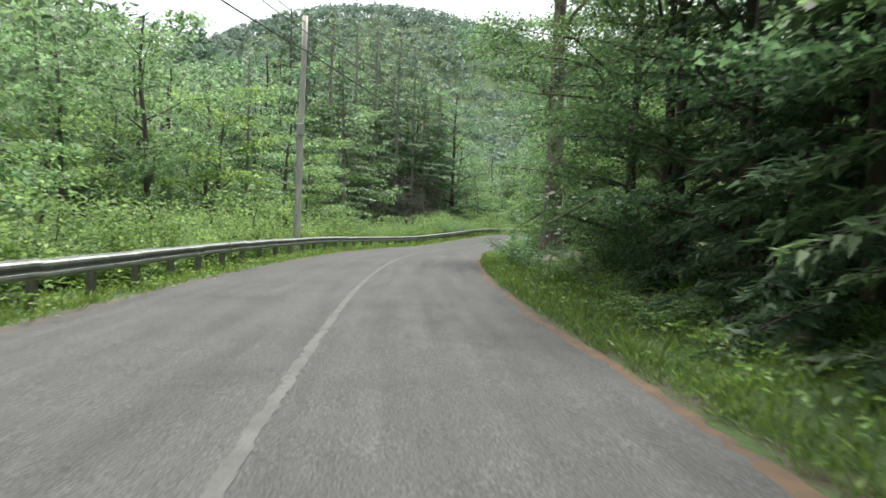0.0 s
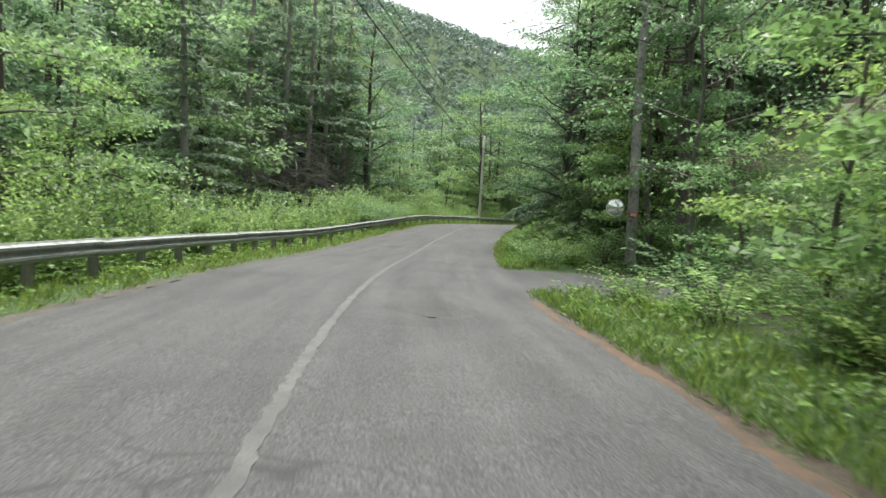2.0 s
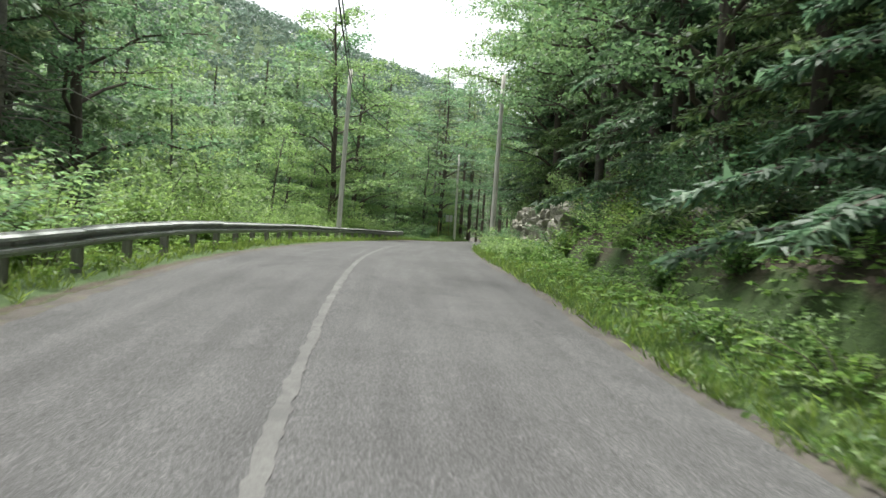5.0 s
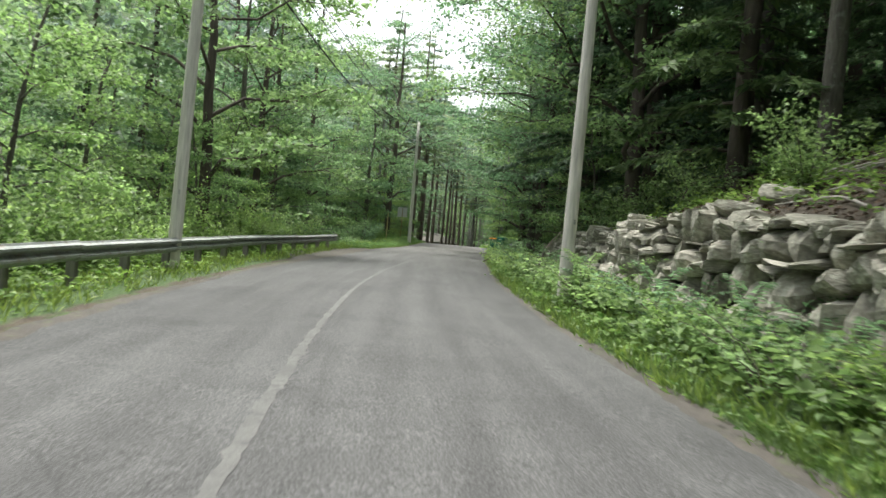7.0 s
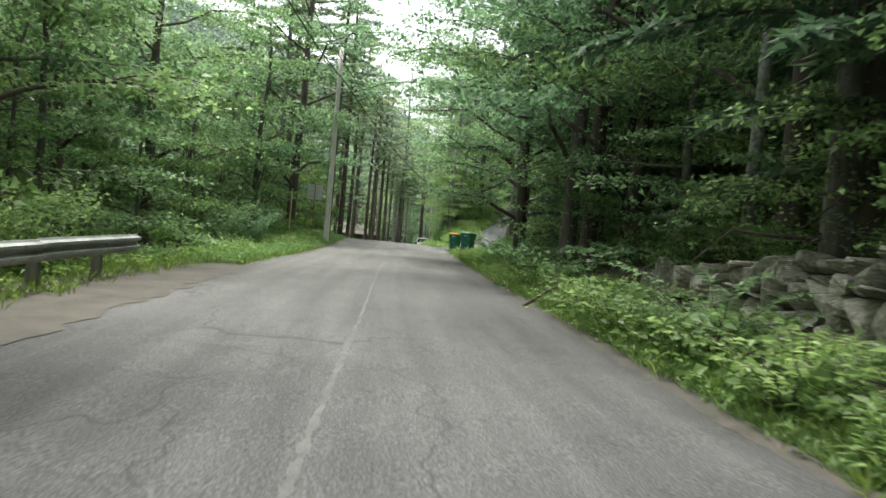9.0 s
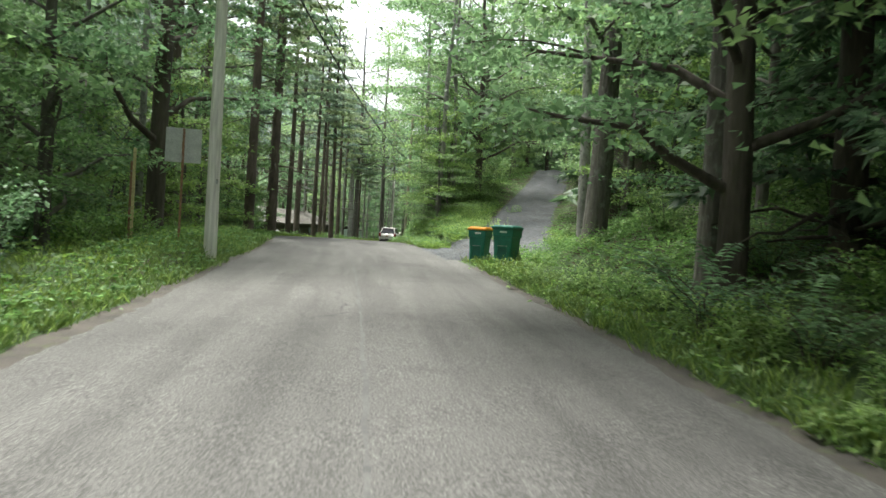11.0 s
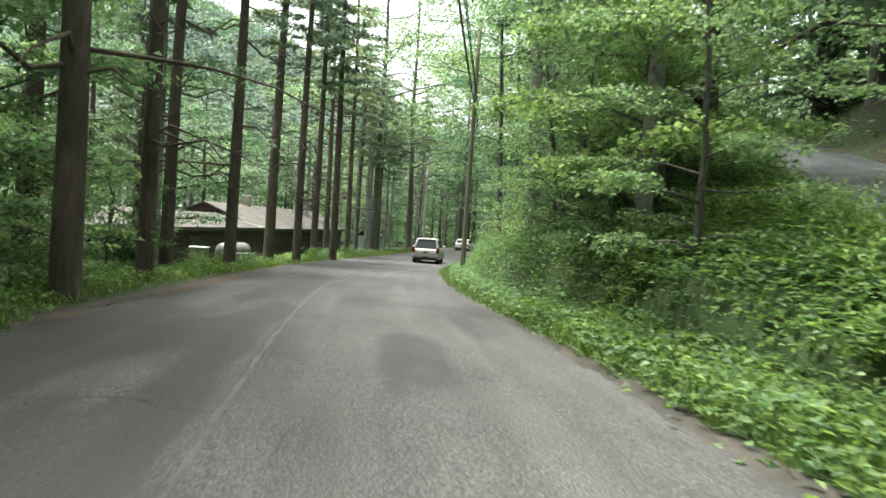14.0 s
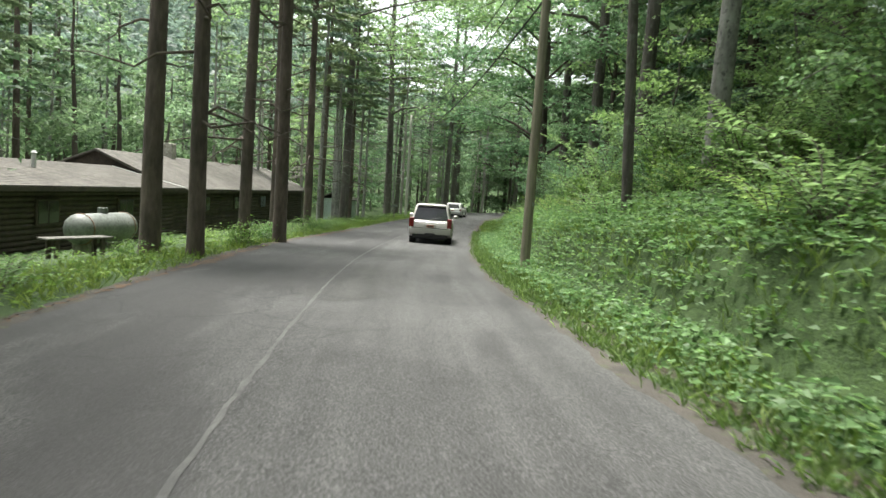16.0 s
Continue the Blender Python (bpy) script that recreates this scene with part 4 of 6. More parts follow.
define("pine_bare", conifer(37, 20, 0.12, 13, 2.2, 2.6, 2200, 0.36, M_NEEDLE_PALE, M_DEAD, 0.12, 46, shape=0.6), "slender pale trunk with many bare limbs", "pines")
# plainer trees for the depth of the woods
define("far_maple", broadleaf(17, 14, 0.2, 1.6, 4.2, 10, 2700, 0.37, M_WOODS, M_BARK_DARK, flat=0.5), "")
define("far_bright", broadleaf(18, 12, 0.18, 1.0, 4.0, 10, 2700, 0.35, M_WOODS, M_BARK, flat=0.5), "")
define("far_oak", broadleaf(19, 19, 0.26, 4.0, 5.0, 10, 2700, 0.44, M_WOODS, M_BARK, flat=0.5), "")
define("far_hemlock", conifer(26, 17, 0.2, 1.0, 3.8, 2.4, 2700, 0.48, M_WOODS_DARK, M_BARK_DARK, 0.3), "")
define("far_pine", conifer(27, 23, 0.2, 8, 4.0, 2.4, 2400, 0.52, M_WOODS_DARK, M_BARK_PINE, 0.12, 10, shape=0.6), "")
define("shrub_a", shrub(31, 1.3, 0.9, 1600, 0.095, M_WEED), "low leafy roadside shrub", "shrubs")
define("shrub_b", shrub(32, 2.2, 1.4, 2100, 0.125, M_LEAF), "dense green understorey shrub", "shrubs")
define("shrub_d", shrub(34, 2.4, 1.5, 2500, 0.11, M_LEAF_DARK), "dark leafy understorey bush", "shrubs")
define("shrub_c", shrub(33, 0.8, 0.8, 1250, 0.1, M_LEAF_BRIGHT), "bright green low bush", "shrubs")
define("frond_a", frond_bush(41, 1.5, 1.3, 18, 13, 0.15, M_LEAF), "arching bush with layered fronds of paired leaves", "shrubs")
define("frond_b", frond_bush(42, 1.0, 1.0, 16, 11, 0.115, M_LEAF_BRIGHT), "low spreading bush of light green fronds", "shrubs")
define("frond_c", frond_bush(43, 2.1, 1.8, 20, 16, 0.16, M_LEAF), "tall arching bush with broad layered leaves", "shrubs")
define("fern", frond_bush(44, 0.6, 0.75, 11, 16, 0.085, M_WEED), "green fern with arching fronds", "ferns")
for _k in ("frond_a", "frond_b", "frond_c", "fern"):
    KINDS[_k]["name"] = "fern" if _k == "fern" else "shrub"


# ---------------------------------------------------------------- where things may stand
def free_spot(x, y, s, u, track_gap=2.6):
    d = math.sqrt(((TRACK[:, 0] - x) ** 2 + (TRACK[:, 1] - y) ** 2).min())
    if d < track_gap:
        return False
    if 39.5 < s < 49 and 0 < u < 19:
        return False
    if 155 < s < 166.5 and 0 < u < 9.5:
        return False
    if 184 < s < 236 and -24 < u < -8.2:
        return False
    return True


def scatter(seed, s0, s1, u0, u1, gap, kinds, sizes=(0.8, 1.2), category="tree", track_gap=5.0, tries=30, joined=False):
    """Stands plants at random in a stretch of the roadside, at least gap apart."""
    g = rng(seed)
    count = int((s1 - s0) * abs(u1 - u0) / (gap * gap) * 0.75)
    done = []
    for _ in range(count):
        for _ in range(tries):
            s, u = g.uniform(s0, s1), g.uniform(u0, u1)
            x, y, _ = at(s, u)
            if free_spot(x, y, s, u, track_gap) and all((x - a) ** 2 + (y - b) ** 2 > gap * gap for a, b in done):
                done.append((x, y))
                kind, size, turn = kinds[g.randint(len(kinds))], g.uniform(*sizes), g.uniform(0, 360)
                if joined or kind.startswith("far_"):
                    deep_tree(kind, x, y, size, radians(turn))
                else:
                    plant(kind, x, y, size, turn, category=category, lean=g.uniform(-3, 3))
                break


# ---------------------------------------------------------------- guard rail on the river side
def rail_u(s):
    return np.interp(s, [-30, 20, 55, 75, 100, 124], [-4.7, -4.75, -4.35, -3.95, -4.3, -3.75])


def build_rail():
    rail = thing("guard_rail", pose(0, 0, 0), "galvanised W-beam guard rail on short posts beside the road", "guard rail")
    # the beam's section: two humps, 31 cm high
    sec = np.array([(0.0, 0.0), (-0.015, 0.03), (-0.08, 0.06), (-0.08, 0.1), (-0.01, 0.135), (0.0, 0.155), (-0.01, 0.175), (-0.08, 0.21), (-0.08, 0.25), (-0.015, 0.28), (0.0, 0.31)])
    sec = np.vstack([sec, sec[::-1] + [0.012, 0.0]])
    s = -29.0
    k = 0
    while s < 122:
        e = min(s + 4.0, 122.4)
        ss = np.linspace(s - 0.12, e, 5)
        o = at(ss, rail_u(ss))
        d = np.stack([np.interp(ss, RS, DIRS[:, 1]), -np.interp(ss, RS, DIRS[:, 0])], -1)
        n = len(sec)
        dip = 0.012 * math.sin(k * 1.7)
        v = np.empty((5, n, 3))
        # the humps face the road, which lies to the right
        v[..., :2] = o[:, None, :2] - d[:, None] * (sec[None, :, 0:1] + (0.006 if k % 2 else 0.0))
        v[..., 2] = o[:, None, 2] + 0.40 + dip + sec[None, :, 1]
        i, j = np.meshgrid(np.arange(4), np.arange(n), indexing="ij")
        q, q1 = (i * n + j).ravel(), (i * n + (j + 1) % n).ravel()
        caps = [np.array([np.arange(n)]), np.array([np.arange(n)[::-1] + 4 * n])]
        raw_part("beam", v.reshape(-1, 3), [np.stack([q, q1, q1 + n, q + n], -1)] + caps, M_RUST if 55 < s < 58.5 else M_STEEL, rail, "rusted beam section" if 55 < s < 58.5 else "")
        for sp in (s + 0.05, s + 2.05):
            if sp < 122:
                x, y, z = at(sp, float(rail_u(sp)) - 0.12)
                bm = bmesh.new()
                box(bm, (0.15, 0.13, 1.1), (0, 0, 0), (0, 0, 0), 0.012)
                p = part("post", bm, M_POST, rail)
                p.matrix_world = pose(x, y, z + 0.13, 0, 0, heading(sp))
                bm = bmesh.new()
                rod(bm, (0, -0.0, 0), (0.03, 0, 0), 0.018, sides=6)
                b = part("bolt", bm, M_STEEL, rail)
                b.matrix_world = pose(*at(sp, float(rail_u(sp)) + 0.005, 0.555), 0, 0, heading(sp))
        s += 4.0
        k += 1


build_rail()


# ---------------------------------------------------------------- utility poles and cables
def utility_pole(x, y, h, r, material, label, lean=(0.0, 0.0), box_up=None, sink=0.4):
    z = float(ground_z([(x, y)])[0])
    ob = thing("utility_pole", pose(x, y, z), label, "utility pole", "utility poles")
    t = np.linspace(0, 1, 8)
    p = np.stack([lean[0] * t * h, lean[1] * t * h, -sink + t * (h + sink), r * (1 - 0.3 * t)], -1)
    v, f = tubes([p], 14)
    n = len(v)
    raw_part("pole", v, [f, np.array([np.arange(n - 14, n)])], material, ob, "", True)
    bm = bmesh.new()
    box(bm, (0.05, 0.008, 0.1), (0, -r - 0.002, 1.75), bevel=0.002)
    part("number_tag", bm, M_STEEL, ob, "small metal number tags")
    if box_up:
        bm = bmesh.new()
        box(bm, (0.34, 0.2, 0.5), (0.05, -r - 0.08, box_up), bevel=0.02)
        part("terminal_box", bm, M_CAB, ob, "grey terminal box")
        bm = bmesh.new()
        rod(bm, (-0.1, -r - 0.02, box_up), (-0.1, -r - 0.02, 0.4), 0.02)
        part("conduit", bm, M_CAB, ob, "grey conduit")
    for k in range(2):
        bm = bmesh.new()
        rod(bm, (lean[0] * (h - 0.4 - k), lean[1] * (h - 0.4 - k), h - 0.4 - k), (lean[0] * h, lean[1] * h - r - 0.12, h - 0.4 - k), 0.022, sides=6)
        part("bracket", bm, M_STEEL, ob)
    return Vector((x + lean[0] * h, y + lean[1] * h, z + h - 0.3))


def cable(name, a, b, sag, r=0.012, label="black overhead cable"):
    t = np.linspace(0, 1, 15)
    p = np.array(a)[None] * (1 - t[:, None]) + np.array(b)[None] * t[:, None]
    p[:, 2] -= sag * 4 * t * (1 - t)
    v, f = tubes([np.c_[p, np.full(15, r)]], 6)
    return tagged(raw_part(name, v, f, M_WIRE), label, "cable", "overhead cables")


POLE_TOPS = [
    utility_pole(-3.85, 31.6, 10.5, 0.165, M_POLE, "tall weathered wooden utility pole with a grey box", (0.005, 0.0), box_up=5.5),
    utility_pole(22.1, 100.7, 9.6, 0.15, M_POLE, "pale weathered wooden utility pole behind the guard rail", (0.01, -0.01)),
    utility_pole(47.25, 134.6, 9.9, 0.15, M_POLE, "pale weathered wooden utility pole by the road bend", (0.0, 0.01)),
]
POLE_R = utility_pole(29.2, 95.9, 9.5, 0.15, M_POLE, "wooden utility pole leaning in front of the stone wall", (0.012, 0.0))
POLE_6 = utility_pole(80.4, 167.4, 12.0, 0.13, M_POLE_DARK, "dark slim wooden utility pole among the leaves", (0.005, -0.005))
POLE_FAR = utility_pole(110.6, 206.6, 9.6, 0.14, M_POLE, "pale utility pole with a crossarm beyond the house")
RUN = [Vector((-14, -20, 9.5)), POLE_TOPS[0], POLE_TOPS[1], POLE_TOPS[2], POLE_6 - Vector((0, 0, 3.2)), POLE_FAR, Vector((150, 232, 11))]
for a, b in zip(RUN, RUN[1:]):
    for k, dz in enumerate((0.0, -0.45, -1.3)):
        off = Vector((0.1 * k, -0.12, dz))
        cable("cable", a + off, b + off, 0.5 + 0.25 * k, 0.018 if k < 2 else 0.028, "thin black overhead cable" if k < 2 else "thick black overhead cable")
cable("cable", POLE_R, POLE_TOPS[1], 0.3, 0.012, "thin black cable across the road")

# ---------------------------------------------------------------- dry-laid stone wall at the foot of the bank
def stone_mesh(seed):
    """A rounded, slightly faceted boulder one unit across."""
    g = rng(seed)
    bm = bmesh.new()
    bmesh.ops.create_cube(bm, size=1.0)
    bmesh.ops.subdivide_edges(bm, edges=bm.edges[:], cuts=3, use_grid_fill=True)
    cut = unit(g.normal(0, 1, (8, 3)) * [1, 1, 0.75])
    for v in bm.verts:
        d = v.co.normalized()
        c = np.array(v.co * 0.8 + d * 0.105)
        for n in cut:
            over = c @ n - 0.385
            if over > 0:
                c = c - n * over * 0.93
        v.co = Vector(c * 1.08 + g.uniform(-0.022, 0.022, 3))
    me = bpy.data.meshes.new("stone")
    bmesh.ops.recalc_face_normals(bm, faces=bm.faces)
    bm.to_mesh(me)
    bm.free()
    me.materials.append(M_STONE)
    return me


STONES = [stone_mesh(200 + k) for k in range(12)]


def wall_front(s, up):
    return np.interp(s, [80, 86, 103, 106, 114, 126], [5.3, 5.3, 5.25, 5.85, 6.1, 6.5]) + 0.2 * up


def stone_wall(s0, s1, tops, label, seed, size=1.0):
    """Big boulders below, smaller and flatter stones above, in wavering courses with some stones two courses high."""
    g = rng(seed)
    wall = thing("stone_wall", pose(*at(s0, 5.4)), label, "stone wall")
    ph = g.uniform(0, 6, 8)
    depth = [size * h for h in (0.55, 0.5, 0.42, 0.34, 0.28, 0.24, 0.2)]

    def course(k, s):
        z = sum(depth[:k]) - 0.12
        return z + (0.13 * math.sin(s * 1.1 + ph[k]) + 0.08 * math.sin(s * 2.7 + 2 * ph[k])) * (k > 0)

    taken = []
    for k in range(7):
        s, later = s0 + g.uniform(0, 0.3), []
        while s < s1:
            w = (depth[k] + 0.06) * g.uniform(0.85, 2.1)
            blocked = [b for a, b in taken if a < s + w * 0.7 and b > s + 0.05]
            if blocked:
                s = max(blocked)
                continue
            lo, hi = course(k, s + w / 2), course(k + 1, s + w / 2)
            if k < 5 and w > 0.62 and g.uniform() < 0.2:
                hi = course(k + 2, s + w / 2)
                later.append((s, s + w))
            top = float(np.interp(s, *tops))
            if (lo + hi) / 2 < top:
                h, up = (hi - lo), (lo + hi) / 2
                o = new("stone", STONES[g.randint(len(STONES))])
                o.parent = wall
                x, y, z = at(s + w / 2, float(wall_front(s, up)) + 0.3 + g.uniform(-0.13, 0.1), up)
                m = pose(x, y, z, g.uniform(-9, 9), g.uniform(-10, 6), heading(s) + g.uniform(-14, 14))
                o.matrix_world = m @ Matrix.Diagonal((g.uniform(0.6, 0.9), w * 1.06, h * 1.08, 1)) @ pose(0, 0, 0, 0, 0, 180 * g.randint(2))
            s += w
        taken = later
    return wall


stone_wall(85.5, 104.0, ([85, 88, 96, 103, 104.5], [1.5, 2.1, 2.15, 2.2, 1.4]), "dry-laid wall of big lichen-spotted field stones against the bank", 301, 0.86)
stone_wall(105.0, 124.5, ([105, 107, 112, 119, 124], [1.6, 1.9, 1.8, 1.35, 0.8]), "low tumbled dry-laid stone wall half hidden by weeds", 302, 0.72)

# ---------------------------------------------------------------- forest
scatter(101, -14, 20, 6.8, 9.4, 2.7, ["edge_maple", "edge_hemlock", "edge_hemlock", "over_maple"], (0.85, 1.1))
scatter(121, -14, 20, 9, 13.5, 3.9, ["maple_b", "over_maple", "oak"], (0.9, 1.1))
scatter(102, -30, 60, 30, 52, 4.8, ["far_maple", "far_hemlock", "far_oak"], (1.0, 1.3))
scatter(103, 20, 33, 7.6, 11.5, 2.8, ["maple_a", "maple_c", "beech", "sapling"], (0.7, 1.05))
scatter(104, 57, 84, 6.4, 9, 2.7, ["edge_hemlock", "beech", "hemlock_a", "over_maple"], (0.8, 1.1))
scatter(122, 62, 86, 9, 14, 3.6, ["hemlock_b", "hemlock_a", "maple_b"], (1.0, 1.25))
scatter(125, 120, 153, 14, 24, 3.6, ["maple_b", "hemlock_b", "beech", "maple_a"], (0.9, 1.2))
scatter(105, 64, 120, 14, 33, 4.4, ["far_hemlock", "far_maple", "far_oak", "far_hemlock"], (1.0, 1.3))
scatter(126, 120, 152, 24, 36, 4.4, ["far_hemlock", "far_maple", "far_oak"], (1.0, 1.3))
scatter(106, 84, 118, 9.0, 14, 3.0, ["hemlock_b", "edge_hemlock", "over_maple", "hemlock_b"], (1.0, 1.3))
scatter(107, 118, 145, 7.6, 14, 3.2, ["hemlock_a", "beech", "maple_b", "hemlock_b"], (0.9, 1.25))
scatter(108, 170, 250, 9.5, 14.5, 3.6, ["maple_a", "hemlock_a", "over_maple", "maple_b"], (0.8, 1.2))
scatter(109, 152, 285, 13, 48, 4.6, ["far_maple", "far_oak", "far_hemlock", "far_bright"], (1.0, 1.3), "tree", 3.4)
# river side
scatter(111, -14, 58, -16, -10.5, 3.2, ["maple_a", "maple_c", "beech", "maple_c"], (0.75, 1.15))
scatter(112, -14, 122, -30, -16, 4.4, ["far_maple", "far_bright", "far_bright", "far_bright"], (0.9, 1.3))
scatter(123, -14, 122, -48, -30, 5.4, ["far_maple", "far_oak", "far_bright", "far_pine"], (1.0, 1.4))
scatter(113, 56, 70, -15.5, -11, 3.7, ["maple_b", "pine_soft", "maple_a"], (0.75, 1.05))
scatter(114, 98, 138, -14, -7.6, 3.5, ["maple_c", "maple_c", "beech"], (0.8, 1.15))
scatter(115, 122, 188, -40, -14, 4.6, ["far_maple", "far_bright", "far_bright", "far_maple"], (0.9, 1.25))
scatter(116, 144, 172, -14, -6.8, 3.3, ["pine_tall", "maple_a", "maple_c", "pine_slim", "maple_a", "beech"], (0.85, 1.1))
scatter(147, 170, 184, -10.5, -6.4, 1.8, ["sapling", "shrub_b", "sapling"], (0.7, 1.0))
scatter(127, 140, 171, -15, -6.4, 2.6, ["sapling", "shrub_b", "maple_c"], (0.7, 1.0))
scatter(117, 184, 300, -48, -25, 4.2, ["far_bright", "far_maple", "far_pine", "pine_slim"], (0.9, 1.25))
scatter(118, 238, 290, -24, -5.5, 4.4, ["pine_bare", "pine_slim", "pine_bare", "maple_a"], (0.9, 1.15))
scatter(119, 250, 300, 6.5, 14, 4.2, ["maple_c", "maple_a", "far_bright"], (0.9, 1.2))
scatter(124, 285, 318, -20, 20, 3.6, ["far_maple", "far_bright", "far_oak"], (0.9, 1.3))

# trees that stand out
for kind, x, y, sc, label in [
    ("pine_dead", 3.0, 86.0, 1.3, "half-dead pine with bare grey limbs above the river bank"), ("pine_dead", -1.5, 80.0, 1.4, ""), ("pine_dead", 6.5, 92.0, 1.15, ""),
    ("pine_dead", -6.0, 73.0, 1.3, ""), ("pine_dead", 0.5, 93.0, 1.5, ""), ("pine_dead", -3.6, 76.5, 1.3, ""), ("pine_dead", 1.0, 83.5, 1.35, ""), ("pine_dead", 4.6, 89.5, 1.3, ""),
    ("pine_soft", -9.0, 78.0, 1.45, ""), ("maple_b", -5.5, 84.0, 1.5, ""), ("pine_soft", -1.0, 90.0, 1.4, ""), ("maple_b", 3.0, 97.0, 1.5, ""), ("maple_b", -12.0, 70.0, 1.3, ""), ("pine_soft", 7.5, 104.0, 1.3, ""),
    ("over_maple", 9.0, 95.0, 1.35, ""), ("over_maple", 6.0, 99.0, 1.4, ""), ("over_maple", 3.5, 93.5, 1.35, ""),
    ("maple_b", 25.5, 112.5, 1.15, "big bright maple behind the guard rail"), ("maple_b", 30.0, 121.0, 1.05, ""), ("oak", 29.5, 122.5, 0.8, ""),
    ("maple_c", 67.6, 149.2, 0.75, "bushy young tree beside the gravel track"), ("maple_c", 69.4, 150.4, 0.85, ""), ("maple_c", 72.5, 152.6, 0.95, ""), ("sapling", 70.2, 153.4, 0.9, ""),
    ("maple_c", 61.5, 128.5, 0.9, "bright young maple on the bank"), ("sapling", 59.5, 130.6, 1.0, ""),
]:
    plant(kind, x, y, sc, (x * 37 + y * 11) % 360, label=label)


def trunk_tree(x, y, h, r, bark, label, lean=(0, 0), base=None, material=M_LEAF, leaves=8000, size=0.14, roots=0.0, seed=50, reach=3.2):
    """A single tree with its own trunk girth; roots spreads its foot."""
    base = base or h * 0.45
    made = broadleaf(seed, h, r, base, reach, 12, leaves, size, material, bark, lean)
    tp = trunk_path(h, r, lean, seed)
    if roots:
        tp[0, 3], tp[1, 3] = r * (1.6 + roots), r * (1.25 + roots * 0.3)
        tp = np.insert(tp, 2, [*((tp[1, :2] + tp[2, :2]) / 2), 0.9, r * 1.08], 0)
    if roots:
        z = np.linspace(tp[0, 2], tp[-1, 2], 90)
        tp = np.stack([np.interp(z, tp[:, 2], tp[:, c]) for c in range(4)], -1)
    tv, tf = tubes([tp], 44 if roots else 18)
    if roots:
        ang = np.arctan2(tv[:, 1], tv[:, 0])
        low = np.clip(1 - tv[:, 2] / 1.3, 0, 1) ** 2
        flakes = np.sin(11 * ang + 2.1 * np.sin(1.7 * tv[:, 2])) * np.sin(2.3 * tv[:, 2] + 3 * np.sin(3 * ang)) + 0.6 * np.sin(19 * ang + 4.3 * tv[:, 2])
        tv[:, :2] *= (1 + 0.035 * flakes)[:, None]
        tv[:, :2] *= (1 + roots * 0.35 * low * np.cos(5 * ang + 0.6))[:, None]
    z = float(ground_z([(x, y)])[0])
    ob = thing("tree", pose(x, y, z - 0.03, 0, 0, seed * 47 % 360), label, "tree", "roadside trees")
    raw_part("trunk", tv, tf, bark, ob, "", True)
    for nm in ("branchwork", "crown"):
        o = new(nm, made[nm])
        o.parent = ob
        tagged(o, kind="stuff")
    return ob


trunk_tree(6.5, 27.25, 17, 0.37, M_BARK_SHAGGY, "massive old roadside tree with shaggy peeling bark", (0.02, 0.0), 7, roots=0.4, seed=51)
trunk_tree(6.9, 29.9, 16, 0.19, M_BARK_PALE, "straight pale-barked tree at the wood's edge", (0.0, 0.01), 7, seed=52)
trunk_tree(7.4, 31.2, 15, 0.09, M_BARK_DARK, "dark slim tree at the wood's edge", seed=53)
trunk_tree(12.05, 47.25, 15, 0.165, M_BARK_PALE, "grey-barked tree that carries a traffic mirror", (0.01, 0.0), 6, seed=54)
trunk_tree(9.2, 39.4, 7, 0.035, M_BARK, "thin young tree beside the drive", seed=55, leaves=1800, size=0.1, base=3)
trunk_tree(14.6, 48.6, 15, 0.2, M_BARK, "grey-barked tree on the slope", seed=56)
trunk_tree(41.9, 109.8, 13, 0.12, M_BARK_PALE, "pale birch on the dark bank", (0.0, 0.03), 6, seed=57, leaves=1200)
trunk_tree(57.1, 131.35, 19, 0.33, M_BARK, "large smooth-barked tree on the verge by the bins", (-0.03, 0.02), 6.5, seed=58, reach=5.2, leaves=9000, size=0.18)
trunk_tree(59.1, 133.2, 17, 0.17, M_BARK_PALE, "leaning pale tree behind the large one", (-0.05, 0.03), 8, seed=59)
trunk_tree(70.0, 150.7, 16, 0.15, M_BARK_PALE, "pale slim tree above the gravel track", (-0.02, 0.02), 7, seed=60, leaves=1500)
trunk_tree(73.0, 156.6, 17, 0.2, M_BARK_PALE, "tall pale-barked tree on the bank", (-0.03, 0.02), 7, seed=61)
trunk_tree(79.2, 163.9, 15, 0.1, M_BARK, "slim grey tree on the bank", (-0.02, 0.03), 7, seed=62, leaves=1200)
trunk_tree(80.3, 162.7, 17, 0.2, M_BARK_PALE, "grey forked tree on the bank", (-0.03, 0.02), 6, seed=63)
